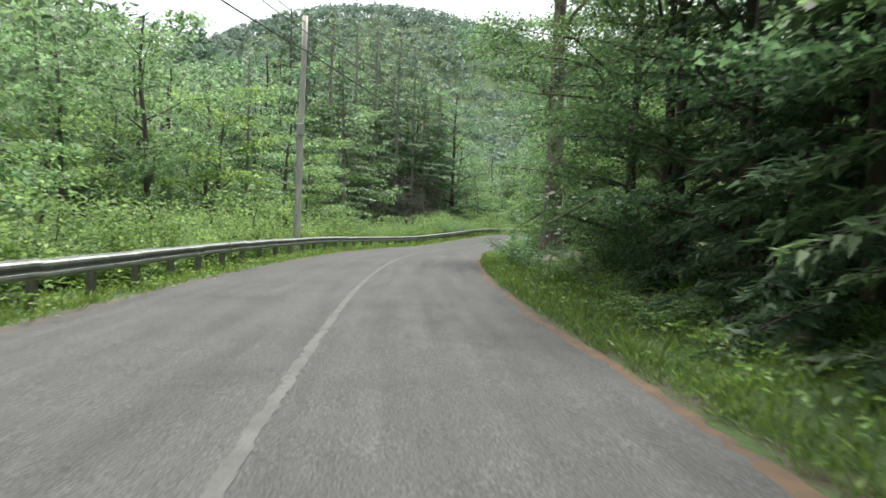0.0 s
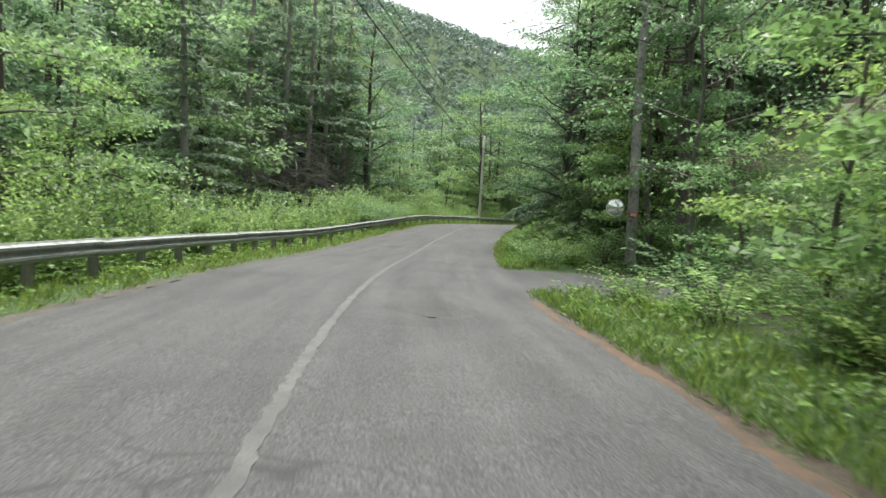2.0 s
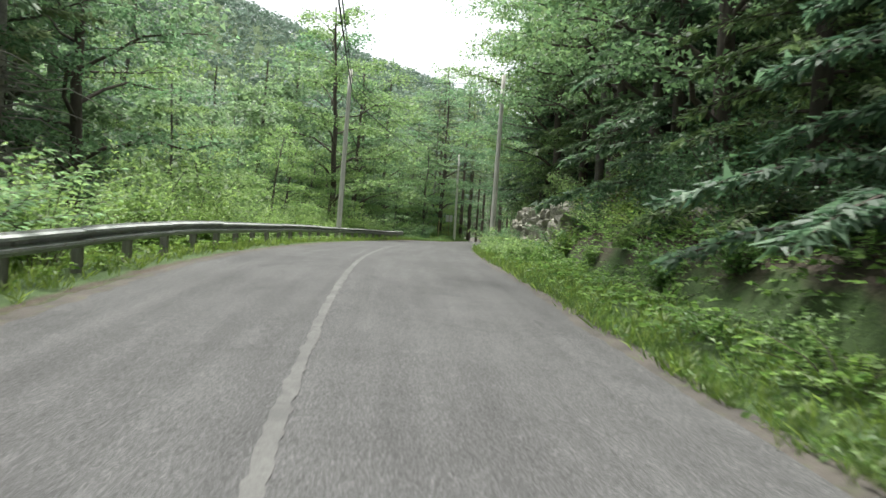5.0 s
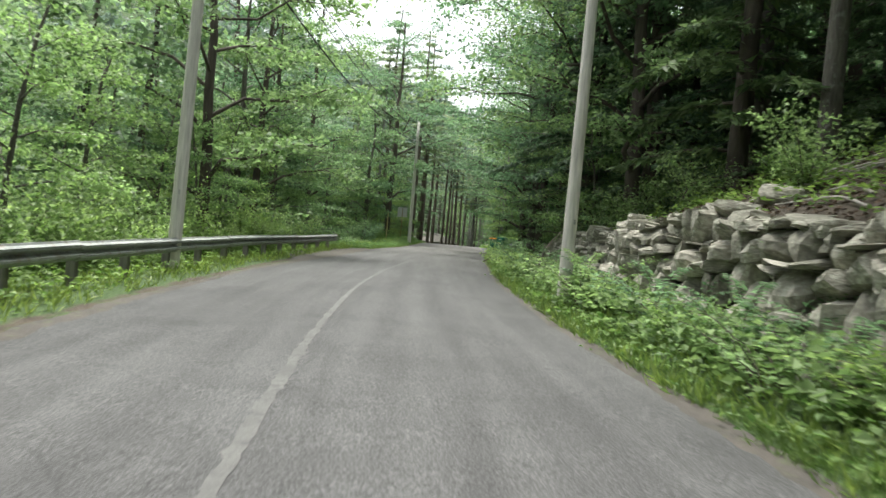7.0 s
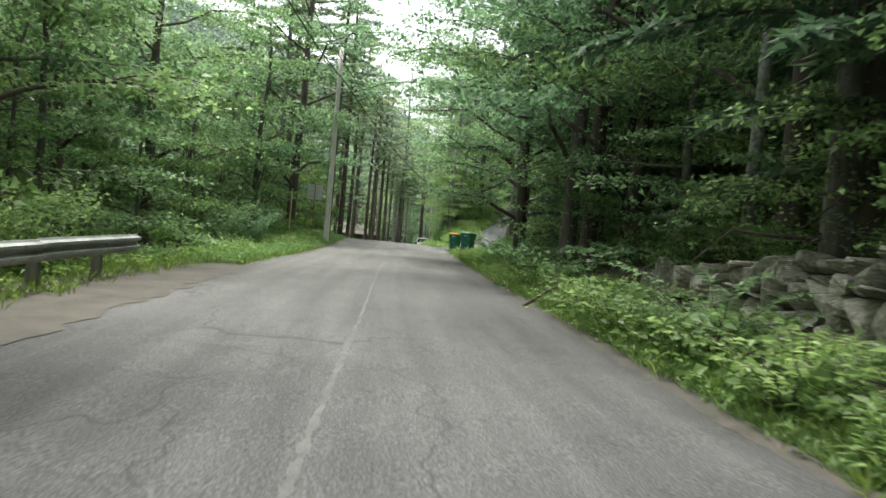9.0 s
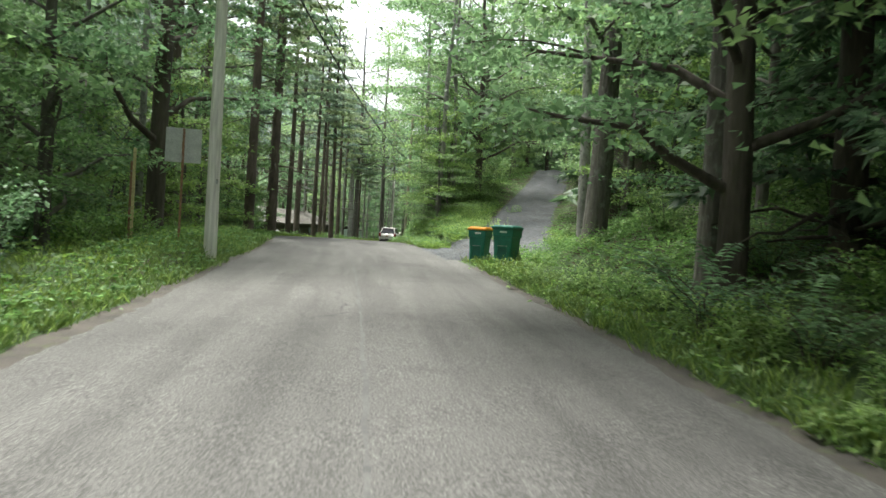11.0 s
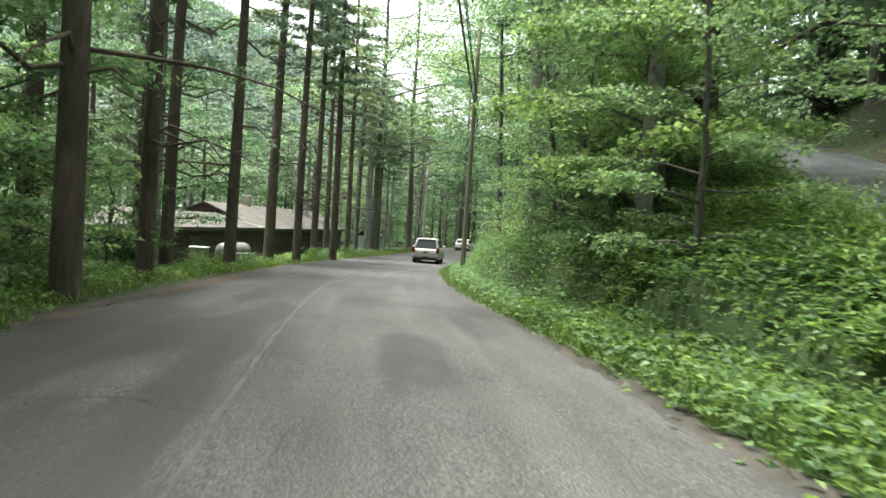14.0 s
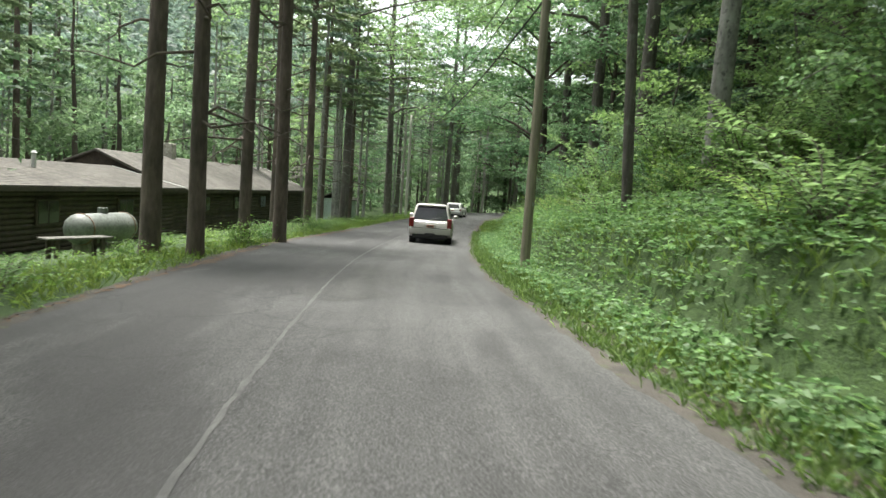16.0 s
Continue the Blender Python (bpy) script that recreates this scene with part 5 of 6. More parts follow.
# pines between the road and the house
for k, (kind, x, y, sc) in enumerate([("pine_big", 56.7, 150.9, 0.95), ("pine_tall", 59.6, 153.8, 1.05), ("pine_tall", 62.3, 158.4, 0.95), ("pine_tall", 64.3, 162.6, 0.9), ("pine_tall", 67.6, 165.6, 1.0),
                                      ("pine_slim", 65.4, 166.6, 0.9), ("pine_big", 74.0, 174.9, 1.05), ("pine_tall", 73.8, 171.8, 0.95), ("pine_big", 79.4, 177.4, 0.9), ("pine_tall", 77.9, 177.1, 0.95), ("pine_tall", 84.4, 186.2, 1.0),
                                      ("pine_tall", 87.6, 188.2, 1.05), ("pine_slim", 90.6, 191.6, 0.9), ("pine_tall", 93.5, 195.6, 0.9), ("pine_slim", 96.5, 198.2, 0.95), ("pine_slim", 98.0, 200.6, 0.95),
                                      ("pine_slim", 99.5, 202.0, 1.0), ("pine_tall", 101.8, 203.6, 0.9), ("pine_tall", 52.6, 150.4, 1.1), ("pine_tall", 57.4, 158.0, 1.0), ("pine_big", 61.6, 166.3, 0.9),
                                      ("pine_slim", 104.5, 206.0, 0.9), ("pine_slim", 106.4, 207.6, 0.9), ("pine_slim", 48.8, 149.8, 1.0)]):
    plant(kind, x, y, sc, k * 71 % 360)
# tall crowns that lean over the road
for kind, s_, u_, sc in [("high_maple", 108, 10.5, 0.95), ("high_maple", 119, 7.4, 0.95), ("high_maple", 140, 6.1, 0.95), ("high_maple", 131, 6.2, 1.0), ("high_maple", 186, 9.5, 1.0), ("high_maple", 198, 8.0, 1.0), ("high_maple", 207, 8.0, 1.05), ("high_maple", 222, 8.4, 1.15),
                         ("high_maple", 236, 7.6, 1.3), ("high_maple", 164, -8.4, 0.95), ("high_maple", 228, -7.4, 1.3), ("high_maple", 243, -6.6, 1.4), ("high_maple", 252, 6.8, 1.4), ("high_maple", 266, -7.0, 1.4),
                         ("high_maple", 262, -12, 1.1), ("high_maple", 273, -9.5, 1.4), ("high_maple", 283, -5, 1.45), ("high_maple", 276, -16, 1.1), ("high_maple", 290, -12, 1.2), ("high_maple", 116, 9.6, 0.9), ("high_maple", 103, 9.8, 0.9), ("over_maple", 96, 9.4, 1.3), ("over_maple", 89, 9.2, 1.25),
                         ("over_maple", 113, 8.2, 1.3), ("over_maple", 121, 7.8, 1.25), ("over_maple", 129, 7.6, 1.25), ("over_maple", 137, 7.6, 1.2), ("oak", 125, 11.5, 1.15), ("over_maple", 133, 8.6, 1.1), ("over_maple", 139, 5.9, 1.1), ("over_maple", 55.5, 9.5, 0.9), ("over_maple", 173, 8.2, 1.05), ("over_maple", 130, 6.6, 1.15), ("over_maple", 183.5, -8.6, 0.9), ("over_maple", 178, -9.6, 0.9),
                         ("over_maple", 141, -10.4, 1.2), ("over_maple", 134, -11, 1.1), ("over_maple", 151, -5.6, 1.3), ("maple_b", 218, 6.8, 1.25),
                         ("maple_b", 230, 7.0, 1.25), ("edge_hemlock", 2, 6.9, 1.1), ("edge_hemlock", 5.5, 6.8, 1.15), ("edge_hemlock", 9, 7.0, 1.15), ("edge_maple", 12.5, 6.9, 1.1), ("edge_maple", 16, 6.9, 1.1),
                         ("edge_maple", 19.5, 6.7, 1.05), ("edge_hemlock", 14.2, 7.6, 1.0), ("edge_hemlock", 56, 8.2, 1.1), ("edge_maple", 60, 6.3, 1.0)]:
    x, y, _ = at(s_, u_)
    plant(kind, x, y, sc, s_ * 53 % 360)
trunk_tree(67.4, 149.2, 20, 0.14, M_BARK_PALE, "tall slender pale-barked tree beside the gravel driveway", (-0.02, 0.02), 8, seed=64, leaves=6000, size=0.2, reach=3.6)
for k, (s_, u_, sc) in enumerate(((166, 5.0, 0.42), (169.5, 5.9, 0.48), (172, 5.1, 0.4), (174, 7.0, 0.52), (176.5, 5.8, 0.42), (178.5, 7.6, 0.52), (182, 7.2, 0.5))):
    x, y, _ = at(s_, u_)
    plant(("beech", "maple_c")[k % 2], x, y, sc, k * 97 % 360, label="bushy young tree with layered leaves at the foot of the bank")
plant("maple_b", 34.0, 139.5, 1.6, 40, label="very tall maple rising over the woods")
plant("pine_dead", -7.4, 38.4, 0.6, 10, label="dark bare-limbed tree behind the guard rail")

# ---------------------------------------------------------------- undergrowth
scatter(131, -14, 24, 4.8, 8, 1.5, ["shrub_a", "shrub_c"], (0.35, 0.6), "shrub", joined=True)
scatter(145, -14, 23, 5.9, 8.5, 1.9, ["shrub_d", "shrub_d", "shrub_b"], (0.6, 1.0), "shrub", joined=True)
scatter(146, -12, 118, -9.5, -6.6, 2.0, ["shrub_a", "shrub_b", "shrub_a"], (0.9, 1.4), "shrub", joined=True)
scatter(142, 24, 39.5, 4.6, 8, 1.3, ["shrub_c", "shrub_a", "shrub_a"], (0.4, 0.75), "shrub", joined=True)
scatter(143, 31, 39.6, 6.2, 10, 1.9, ["sapling", "maple_c", "sapling"], (0.7, 1.0))
scatter(132, 50, 86, 4.4, 7, 1.7, ["shrub_a", "shrub_a", "shrub_c"], (0.4, 0.75), "shrub")
scatter(148, 56, 84, 5.8, 9.5, 1.8, ["shrub_d", "shrub_b", "shrub_d"], (0.5, 0.85), "shrub", joined=True)
scatter(133, 86, 146, 4.5, 5.2, 1.5, ["shrub_a", "shrub_c"], (0.4, 0.7), "shrub")
scatter(134, 104, 150, 6.9, 12, 2.2, ["shrub_b", "shrub_a"], (0.5, 0.9), "shrub", joined=True)
scatter(140, 145, 172, 6.4, 19, 2.6, ["shrub_a", "shrub_c", "shrub_c", "shrub_a"], (0.4, 0.75), "shrub", 2.5, joined=True)
scatter(144, 158, 176, 11, 20, 3.2, ["sapling", "maple_c", "beech", "maple_a"], (0.8, 1.1), "tree", 4.2)
scatter(141, 167, 200, 7, 14, 3.0, ["sapling", "shrub_b", "shrub_b"], (0.7, 1.0), "shrub", 2.9, joined=True)
scatter(135, 167, 215, 5.6, 9.0, 2.0, ["shrub_a", "shrub_b", "shrub_a"], (0.6, 0.95), "shrub")
scatter(136, -14, 122, -9.8, -6.2, 2.2, ["shrub_a", "shrub_b", "shrub_c"], (0.6, 1.0), "shrub", joined=True)
scatter(137, 122, 173, -9.5, -5.0, 2.2, ["shrub_a", "shrub_b", "shrub_c"], (0.5, 0.9), "shrub")
scatter(138, 190, 250, -7.5, -4.6, 2.4, ["shrub_c", "shrub_a"], (0.4, 0.7), "shrub", joined=True)
scatter(159, 49.2, 58, 4.2, 11, 1.25, ["frond_b", "fern", "frond_a", "shrub_a"], (0.6, 1.0), "shrub")
scatter(160, 49.5, 58, 7.5, 11, 2.6, ["beech", "maple_c", "sapling", "maple_a"], (0.7, 1.0))
scatter(161, 194, 216, -5.6, -4.3, 1.15, ["frond_b", "shrub_a", "fern"], (0.5, 0.85), "shrub")
for s_, u_, sc in ((69.5, -5.2, 0.8), (71.5, -4.9, 0.95), (73.5, -5.1, 1.0), (75.5, -4.8, 0.85)):
    x, y, _ = at(s_, u_)
    plant("frond_c" if s_ > 71 else "shrub_b", x, y, sc, s_ * 53 % 360, label="leafy bush hanging over the guard rail", category="shrub")
scatter(164, 112, 132, -8.8, -6.9, 2.2, ["maple_c", "sapling", "maple_c"], (0.5, 0.75))
scatter(165, 152, 196, 17, 34, 3.8, ["over_maple", "maple_b", "hemlock_b"], (1.0, 1.3), "tree", 3.6)
scatter(162, 115, 135, 7.2, 10.5, 2.3, ["beech", "sapling", "maple_c", "sapling"], (0.6, 0.95))
scatter(163, 108, 134, 5.0, 7.4, 1.35, ["frond_a", "frond_b", "shrub_a"], (0.55, 0.9), "shrub")
scatter(151, 160, 216, 4.9, 7.0, 1.2, ["frond_b", "frond_a", "frond_b", "fern"], (0.6, 0.9), "shrub", 3.0)
scatter(152, 164, 216, 6.2, 10.5, 1.7, ["frond_c", "frond_a", "frond_c"], (0.75, 1.15), "shrub", 5.5)
scatter(153, 50, 84, 4.3, 6.2, 1.2, ["fern", "frond_b", "fern"], (0.7, 1.05), "shrub")
scatter(154, 84, 124, 4.2, 5.3, 0.95, ["frond_b", "fern", "frond_a"], (0.6, 0.95), "shrub")
scatter(155, 124, 144, 4.9, 9.5, 1.7, ["frond_a", "fern", "frond_b", "frond_c"], (0.6, 1.0), "shrub", 3.2)
scatter(156, 22, 39.5, 4.4, 8.5, 1.3, ["frond_b", "frond_a", "fern"], (0.6, 1.0), "shrub")
scatter(157, -8, 22, 4.3, 6.0, 1.3, ["frond_b", "fern"], (0.5, 0.8), "shrub")
scatter(158, 148, 184, -5.8, -4.2, 1.2, ["frond_b", "fern", "frond_b"], (0.5, 0.8), "shrub")
scatter(139, 84, 104, 7.2, 10, 2.6, ["shrub_a", "shrub_b"], (0.5, 0.9), "shrub", joined=True)

build_deep_woods()


def verge(name, label, seed, s0, s1, u0, u1, count, length, width, material, lying=0.2, lift=0.0, clump=1, spread=0.05, along=None):
    """Grass blades or weed leaves over a stretch of verge, as one mass; u0 and u1 may be counted from a road edge."""
    g = rng(seed)
    n = count // clump
    s, u = g.uniform(s0, s1, n), g.uniform(u0, u1, n)
    if along is not None:
        u = u + edge(along, s)
    c = at(s, u)
    d = np.sqrt(((c[:, None, :2] - TRACK[None, :, :2]) ** 2).sum(-1).min(1))
    keep = (d > 1.7) & ~((s > 40.6) & (s < 48.2) & (u > 0) & (u < 16)) & ~((s > 150.4) & (s < 157) & (u > 0) & (u < 5.2))
    keep &= (u > edge(RIGHT_EDGE, s) + 0.04) | (u < edge(LEFT_EDGE, s) - 0.04)
    c = c[keep]
    c[:, 2] = ground_z(c) + lift * g.uniform(0, 1, len(c))
    c = np.repeat(c, clump, 0)
    c[:, :2] += g.normal(0, spread, (len(c), 2))
    a = g.normal(0, 1, c.shape) * [1, 1, 0.15] * lying + [0, 0, 1 - lying]
    nrm = g.normal(0, 1, c.shape) * [1, 1, 0.3] if lying < 0.6 else g.normal(0, 0.4, c.shape) + [0, 0, 1]
    k = g.uniform(0.5, 1.3, len(c))
    v, f = leaf_quads(c, a, nrm, length * k, width * k, 0.25)
    return tagged(raw_part(name, v, f, material), label, "vegetation", kind="stuff")


verge("verge_grass", "green roadside grass on the bank side", 401, -12, 240, 3.25, 5.0, 60000, 0.24, 0.022, M_GRASS, 0.35, clump=6)
verge("verge_grass", "green roadside grass below the guard rail", 402, -12, 250, -5.6, -3.35, 52000, 0.22, 0.022, M_GRASS, 0.35, clump=6)
verge("verge_grass", "green grass on the low bank by the utility pole", 425, 126, 166, -3.6, -2.62, 15000, 0.2, 0.022, M_GRASS, 0.35, clump=6)
verge("verge_weeds", "low leafy weeds on the bank by the utility pole", 426, 126, 166, -4.4, -2.75, 9000, 0.09, 0.065, M_WEED, 0.85, 0.22, 5, 0.14)
verge("verge_grass", "short grass along the narrowed road edge", 427, 165, 218, 2.7, 3.4, 12000, 0.16, 0.02, M_GRASS, 0.4, clump=6)
verge("verge_grass", "short grass creeping to the edge of the asphalt", 428, -10, 149, 0.1, 0.62, 40000, 0.15, 0.018, M_GRASS, 0.4, clump=7, along=RIGHT_EDGE)
verge("verge_weeds", "low weeds creeping to the edge of the asphalt", 429, 49, 149, 0.2, 0.7, 6000, 0.075, 0.05, M_WEED, 0.85, 0.12, 5, 0.1, along=RIGHT_EDGE)
verge("verge_weeds", "leafy weeds along the bank side of the road", 403, -12, 240, 3.5, 6.4, 30000, 0.1, 0.07, M_WEED, 0.85, 0.3, 5, 0.14)
verge("verge_weeds", "leafy weeds along the guard rail", 404, -12, 250, -6.4, -3.6, 26000, 0.1, 0.07, M_WEED, 0.85, 0.28, 5, 0.14)
verge("broad_leaved_weeds", "broad pale leaves crowding the verge", 405, 158, 212, 3.3, 5.6, 30000, 0.09, 0.08, M_LEAF_BRIGHT, 0.85, 0.36, 5, 0.16)
verge("broad_leaved_weeds", "broad pale leaves on the verge below the pines", 420, 148, 182, -6.0, -3.8, 7000, 0.12, 0.1, M_WEED, 0.9, 0.25, 4, 0.2)
verge("broad_leaved_weeds", "broad leaves under the stone wall", 406, 84, 122, 3.8, 5.5, 9000, 0.13, 0.11, M_LEAF, 0.85, 0.65, 6, 0.16)
verge("verge_weeds", "tall grass and weeds between the road and the track", 419, 156.5, 170, 3.4, 9.5, 26000, 0.095, 0.05, M_WEED, 0.75, 0.35, 6, 0.16)
verge("bank_weeds", "green weeds over the bank by the track", 408, 140, 168, 5.4, 13, 22000, 0.095, 0.065, M_WEED, 0.85, 0.35, 6, 0.16)
verge("bank_weeds", "green weeds and ferns on the bank above the bins", 415, 128, 152, 5.6, 15, 24000, 0.1, 0.065, M_WEED, 0.8, 0.35, 7, 0.18)
verge("bank_weeds", "green weeds and ferns on the mound beside the track", 417, 152, 192, 8, 24, 46000, 0.11, 0.07, M_WEED, 0.8, 0.4, 7, 0.18)
verge("leaf_litter", "dead brown leaves strewn over the mound", 418, 150, 192, 8, 24, 14000, 0.12, 0.09, M_EDGE, 0.95, 0.02)
verge("bank_weeds", "green weeds and seedlings over the bank", 409, 160, 215, 4.0, 10, 46000, 0.085, 0.06, M_WEED, 0.85, 0.4, 6, 0.18)
verge("bank_weeds", "ferns and seedlings at the foot of the bank", 410, 50, 86, 4.0, 7.5, 10000, 0.13, 0.08, M_WEED, 0.8, 0.3, 6, 0.16)
verge("bank_weeds", "ferns and seedlings above the stone wall", 421, 84, 120, 6.8, 11, 9000, 0.13, 0.08, M_WEED, 0.8, 0.25, 6, 0.2)
verge("bank_weeds", "ferns and weeds on the slope behind the drive", 423, 48, 62, 6.5, 18, 9000, 0.14, 0.09, M_WEED, 0.8, 0.3, 6, 0.2)
verge("leaf_litter", "dead brown leaves strewn over the bank", 407, 48, 152, 5.6, 14, 24000, 0.11, 0.08, M_EDGE, 0.95, 0.02)


verge("leaf_litter", "brown leaves and twigs on the slope above the stone wall", 424, 84, 122, 6.0, 11.5, 16000, 0.1, 0.07, M_EDGE, 0.95, 0.03)


def goldenrod(name, label, seed, s0, s1, u0, u1, stems, h):
    """Tall weeds in clumps, with narrow leaves up their stems."""
    g = rng(seed)
    clumps = stems // 9 + 1
    cs, cu = g.uniform(s0, s1, clumps), g.uniform(u0, u1, clumps)
    tall = g.uniform(0.55, 1.15, clumps) * (0.8 + 0.3 * np.sin(cs * 0.9 + g.uniform(0, 6)))
    k = np.repeat(np.arange(clumps), 9)
    c = at(cs[k], cu[k]) + g.normal(0, 0.24, (len(k), 3)) * [1, 1, 0]
    c[:, 2] = ground_z(c)
    hh = h * tall[k] * g.uniform(0.75, 1.2, len(k))
    n = 18
    t = np.tile(np.linspace(0.15, 1.0, n), len(k))
    lean = np.repeat(g.normal(0, 0.12, (len(k), 2)), n, 0)
    p = np.repeat(c, n, 0)
    up = t * np.repeat(hh, n)
    p[:, 2] += up
    p[:, :2] += lean * (up * t)[:, None]
    az = np.tile(np.arange(n) * 2.4, len(k)) + np.repeat(g.uniform(0, 6, len(k)), n)
    a = np.stack([np.cos(az), np.sin(az), 0.25 + 0.7 * t], -1)
    ln = 0.3 * (1.1 - 0.6 * t) * g.uniform(0.7, 1.25, len(t)) * min(1.0, 0.5 + 0.3 * h)
    v, f = leaf_quads(p, a, np.tile([0, 0, 1.0], (len(p), 1)), ln, ln * 0.32, 0.35)
    return tagged(raw_part(name, v, f, M_LEAF_BRIGHT), label, "vegetation", kind="stuff")


goldenrod("goldenrod", "tall light green goldenrod behind the guard rail", 411, -10, 122, -6.6, -5.1, 3300, 1.9)
goldenrod("goldenrod", "taller goldenrod on the river bank below the rail", 416, -10, 122, -9.0, -6.4, 1800, 2.8)
goldenrod("goldenrod", "tall weeds beside the gravel track", 412, 158, 170, 4.2, 7.0, 420, 0.75)
goldenrod("goldenrod", "tall leafy weeds crowding the bank", 422, 166, 212, 5.8, 9.5, 900, 0.9)
goldenrod("goldenrod", "tall weeds at the foot of the stone wall", 414, 84, 112, 4.2, 5.3, 420, 0.75)
goldenrod("goldenrod", "tall weeds among the verge grass", 413, 110, 150, 3.9, 6.0, 380, 0.7)


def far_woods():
    """Tree crowns over the distant slopes, as one mass; their colour carries the haze."""
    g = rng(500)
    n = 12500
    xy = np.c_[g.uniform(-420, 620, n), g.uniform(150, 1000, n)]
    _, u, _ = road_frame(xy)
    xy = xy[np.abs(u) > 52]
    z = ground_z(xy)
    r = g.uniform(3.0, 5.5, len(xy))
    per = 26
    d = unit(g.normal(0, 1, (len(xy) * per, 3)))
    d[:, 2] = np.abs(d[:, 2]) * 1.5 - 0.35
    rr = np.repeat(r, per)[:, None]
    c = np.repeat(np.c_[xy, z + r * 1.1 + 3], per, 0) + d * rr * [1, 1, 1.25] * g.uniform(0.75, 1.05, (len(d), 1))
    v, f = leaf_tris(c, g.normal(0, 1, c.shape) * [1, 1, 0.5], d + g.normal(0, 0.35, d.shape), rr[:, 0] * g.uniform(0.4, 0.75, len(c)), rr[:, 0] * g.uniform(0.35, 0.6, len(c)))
    return tagged(raw_part("far_woods", v, f, M_HILL), "woods covering the distant hillside, haze painted into their pale blue-green colour", "woods", kind="stuff")


def outer_woods():
    """The woods going on beyond the first trees on both sides."""
    g = rng(510)
    n = 3400
    xy = np.c_[g.uniform(-130, 290, n), g.uniform(-60, 330, n)]
    _, u, _ = road_frame(xy)
    xy = xy[(np.abs(u) > 36) & (np.abs(u) < 130)]
    z = ground_z(xy)
    r = g.uniform(2.6, 4.6, len(xy))
    per = 110
    d = unit(g.normal(0, 1, (len(xy) * per, 3)))
    rr = np.repeat(r, per)[:, None]
    c = np.repeat(np.c_[xy, z + r * 1.9], per, 0) + d * rr * [1, 1, 1.7] * g.uniform(0.7, 1.05, (len(d), 1))
    v, f = leaf_tris(c, g.normal(0, 1, c.shape) * [1, 1, 0.5], d + g.normal(0, 0.35, d.shape), rr[:, 0] * g.uniform(0.14, 0.32, len(c)), rr[:, 0] * g.uniform(0.12, 0.24, len(c)))
    return tagged(raw_part("outer_woods", v, f, M_WOODS), "green woods stretching away on both sides of the road", "woods", kind="stuff")


outer_woods()


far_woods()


# ---------------------------------------------------------------- wheeled bins at the mouth of the track
def wheeled_bin(m, w, d, h, lid_mat, label):
    ob = thing("wheeled_bin", m, label, "rubbish bin", "wheeled bins")
    bm = bmesh.new()
    box(bm, (w * 0.78, d * 0.76, h * 0.84), (0, 0, h * 0.42 + 0.02), bevel=0.03, taper=(1.14, 1.18), seg=2)
    box(bm, (w * 0.95, d * 0.96, h * 0.2), (0, 0, h * 0.8), bevel=0.03, seg=2)
    for sx in (-1, 1):
        box(bm, (w * 0.13, 0.05, h * 0.66), (sx * w * 0.28, -d * 0.405, h * 0.36), rot=(-4.5, 0, 0), bevel=0.012)
    part("body", bm, M_BIN, ob)
    bm = bmesh.new()
    box(bm, (w * 0.4, 0.02, h * 0.62), (0, -d * 0.405, h * 0.38), rot=(-4.5, 0, 0), bevel=0.006)
    part("front_panel", bm, M_BIN_DARK, ob, "recessed darker front panel")
    bm = bmesh.new()
    rod(bm, (-w * 0.22, -d * 0.45, h * 0.47), (w * 0.22, -d * 0.45, h * 0.47), 0.01, sides=8)
    part("lift_bar", bm, M_STEEL, ob, "metal lift bar")
    bm = bmesh.new()
    box(bm, (w * 0.32, 0.006, 0.05), (0.03, -d * 0.484, h * 0.83), bevel=0.002)
    part("sticker", bm, M_LABEL, ob, "pale unreadable sticker")
    bm = bmesh.new()
    box(bm, (w * 1.0, d * 1.0, 0.04), (0, 0, h * 0.905), bevel=0.012)
    part("rim", bm, M_BIN_DARK, ob, "dark rim below the lid")
    lid = bmesh.new()
    box(lid, (w * 1.03, d * 1.04, 0.06), (0, -0.01, h * 0.945), bevel=0.02, seg=2)
    box(lid, (w * 0.94, d * 0.9, 0.05), (0, 0, h * 0.985), bevel=0.02, taper=(0.94, 0.92), seg=2)
    part("lid", lid, lid_mat, ob)
    bm = bmesh.new()
    rod(bm, (-w * 0.42, d * 0.55, h * 0.9), (w * 0.42, d * 0.55, h * 0.9), 0.018, sides=8)
    part("handle", bm, M_BIN_DARK, ob)
    for sx in (-1, 1):
        bm = bmesh.new()
        rod(bm, (sx * w * 0.36, d * 0.4, 0.12), (sx * w * 0.46, d * 0.4, 0.12), 0.12, sides=18)
        part("wheel", bm, M_TYRE, ob)
    return ob


def on_ground(x, y, turn=0.0, up=0.0):
    return pose(x, y, float(ground_z([(x, y)])[0]) + up, 0, 0, turn)


TURN = -68.0
wheeled_bin(on_ground(55.63, 134.385, TURN, 0.02), 0.58, 0.6, 1.05, M_BIN_YELLOW, "green plastic wheeled bin with a yellow lid")
wheeled_bin(on_ground(55.79, 133.445, TURN - 5, 0.0), 0.68, 0.72, 1.12, M_BIN, "large green plastic wheeled bin with a green lid")


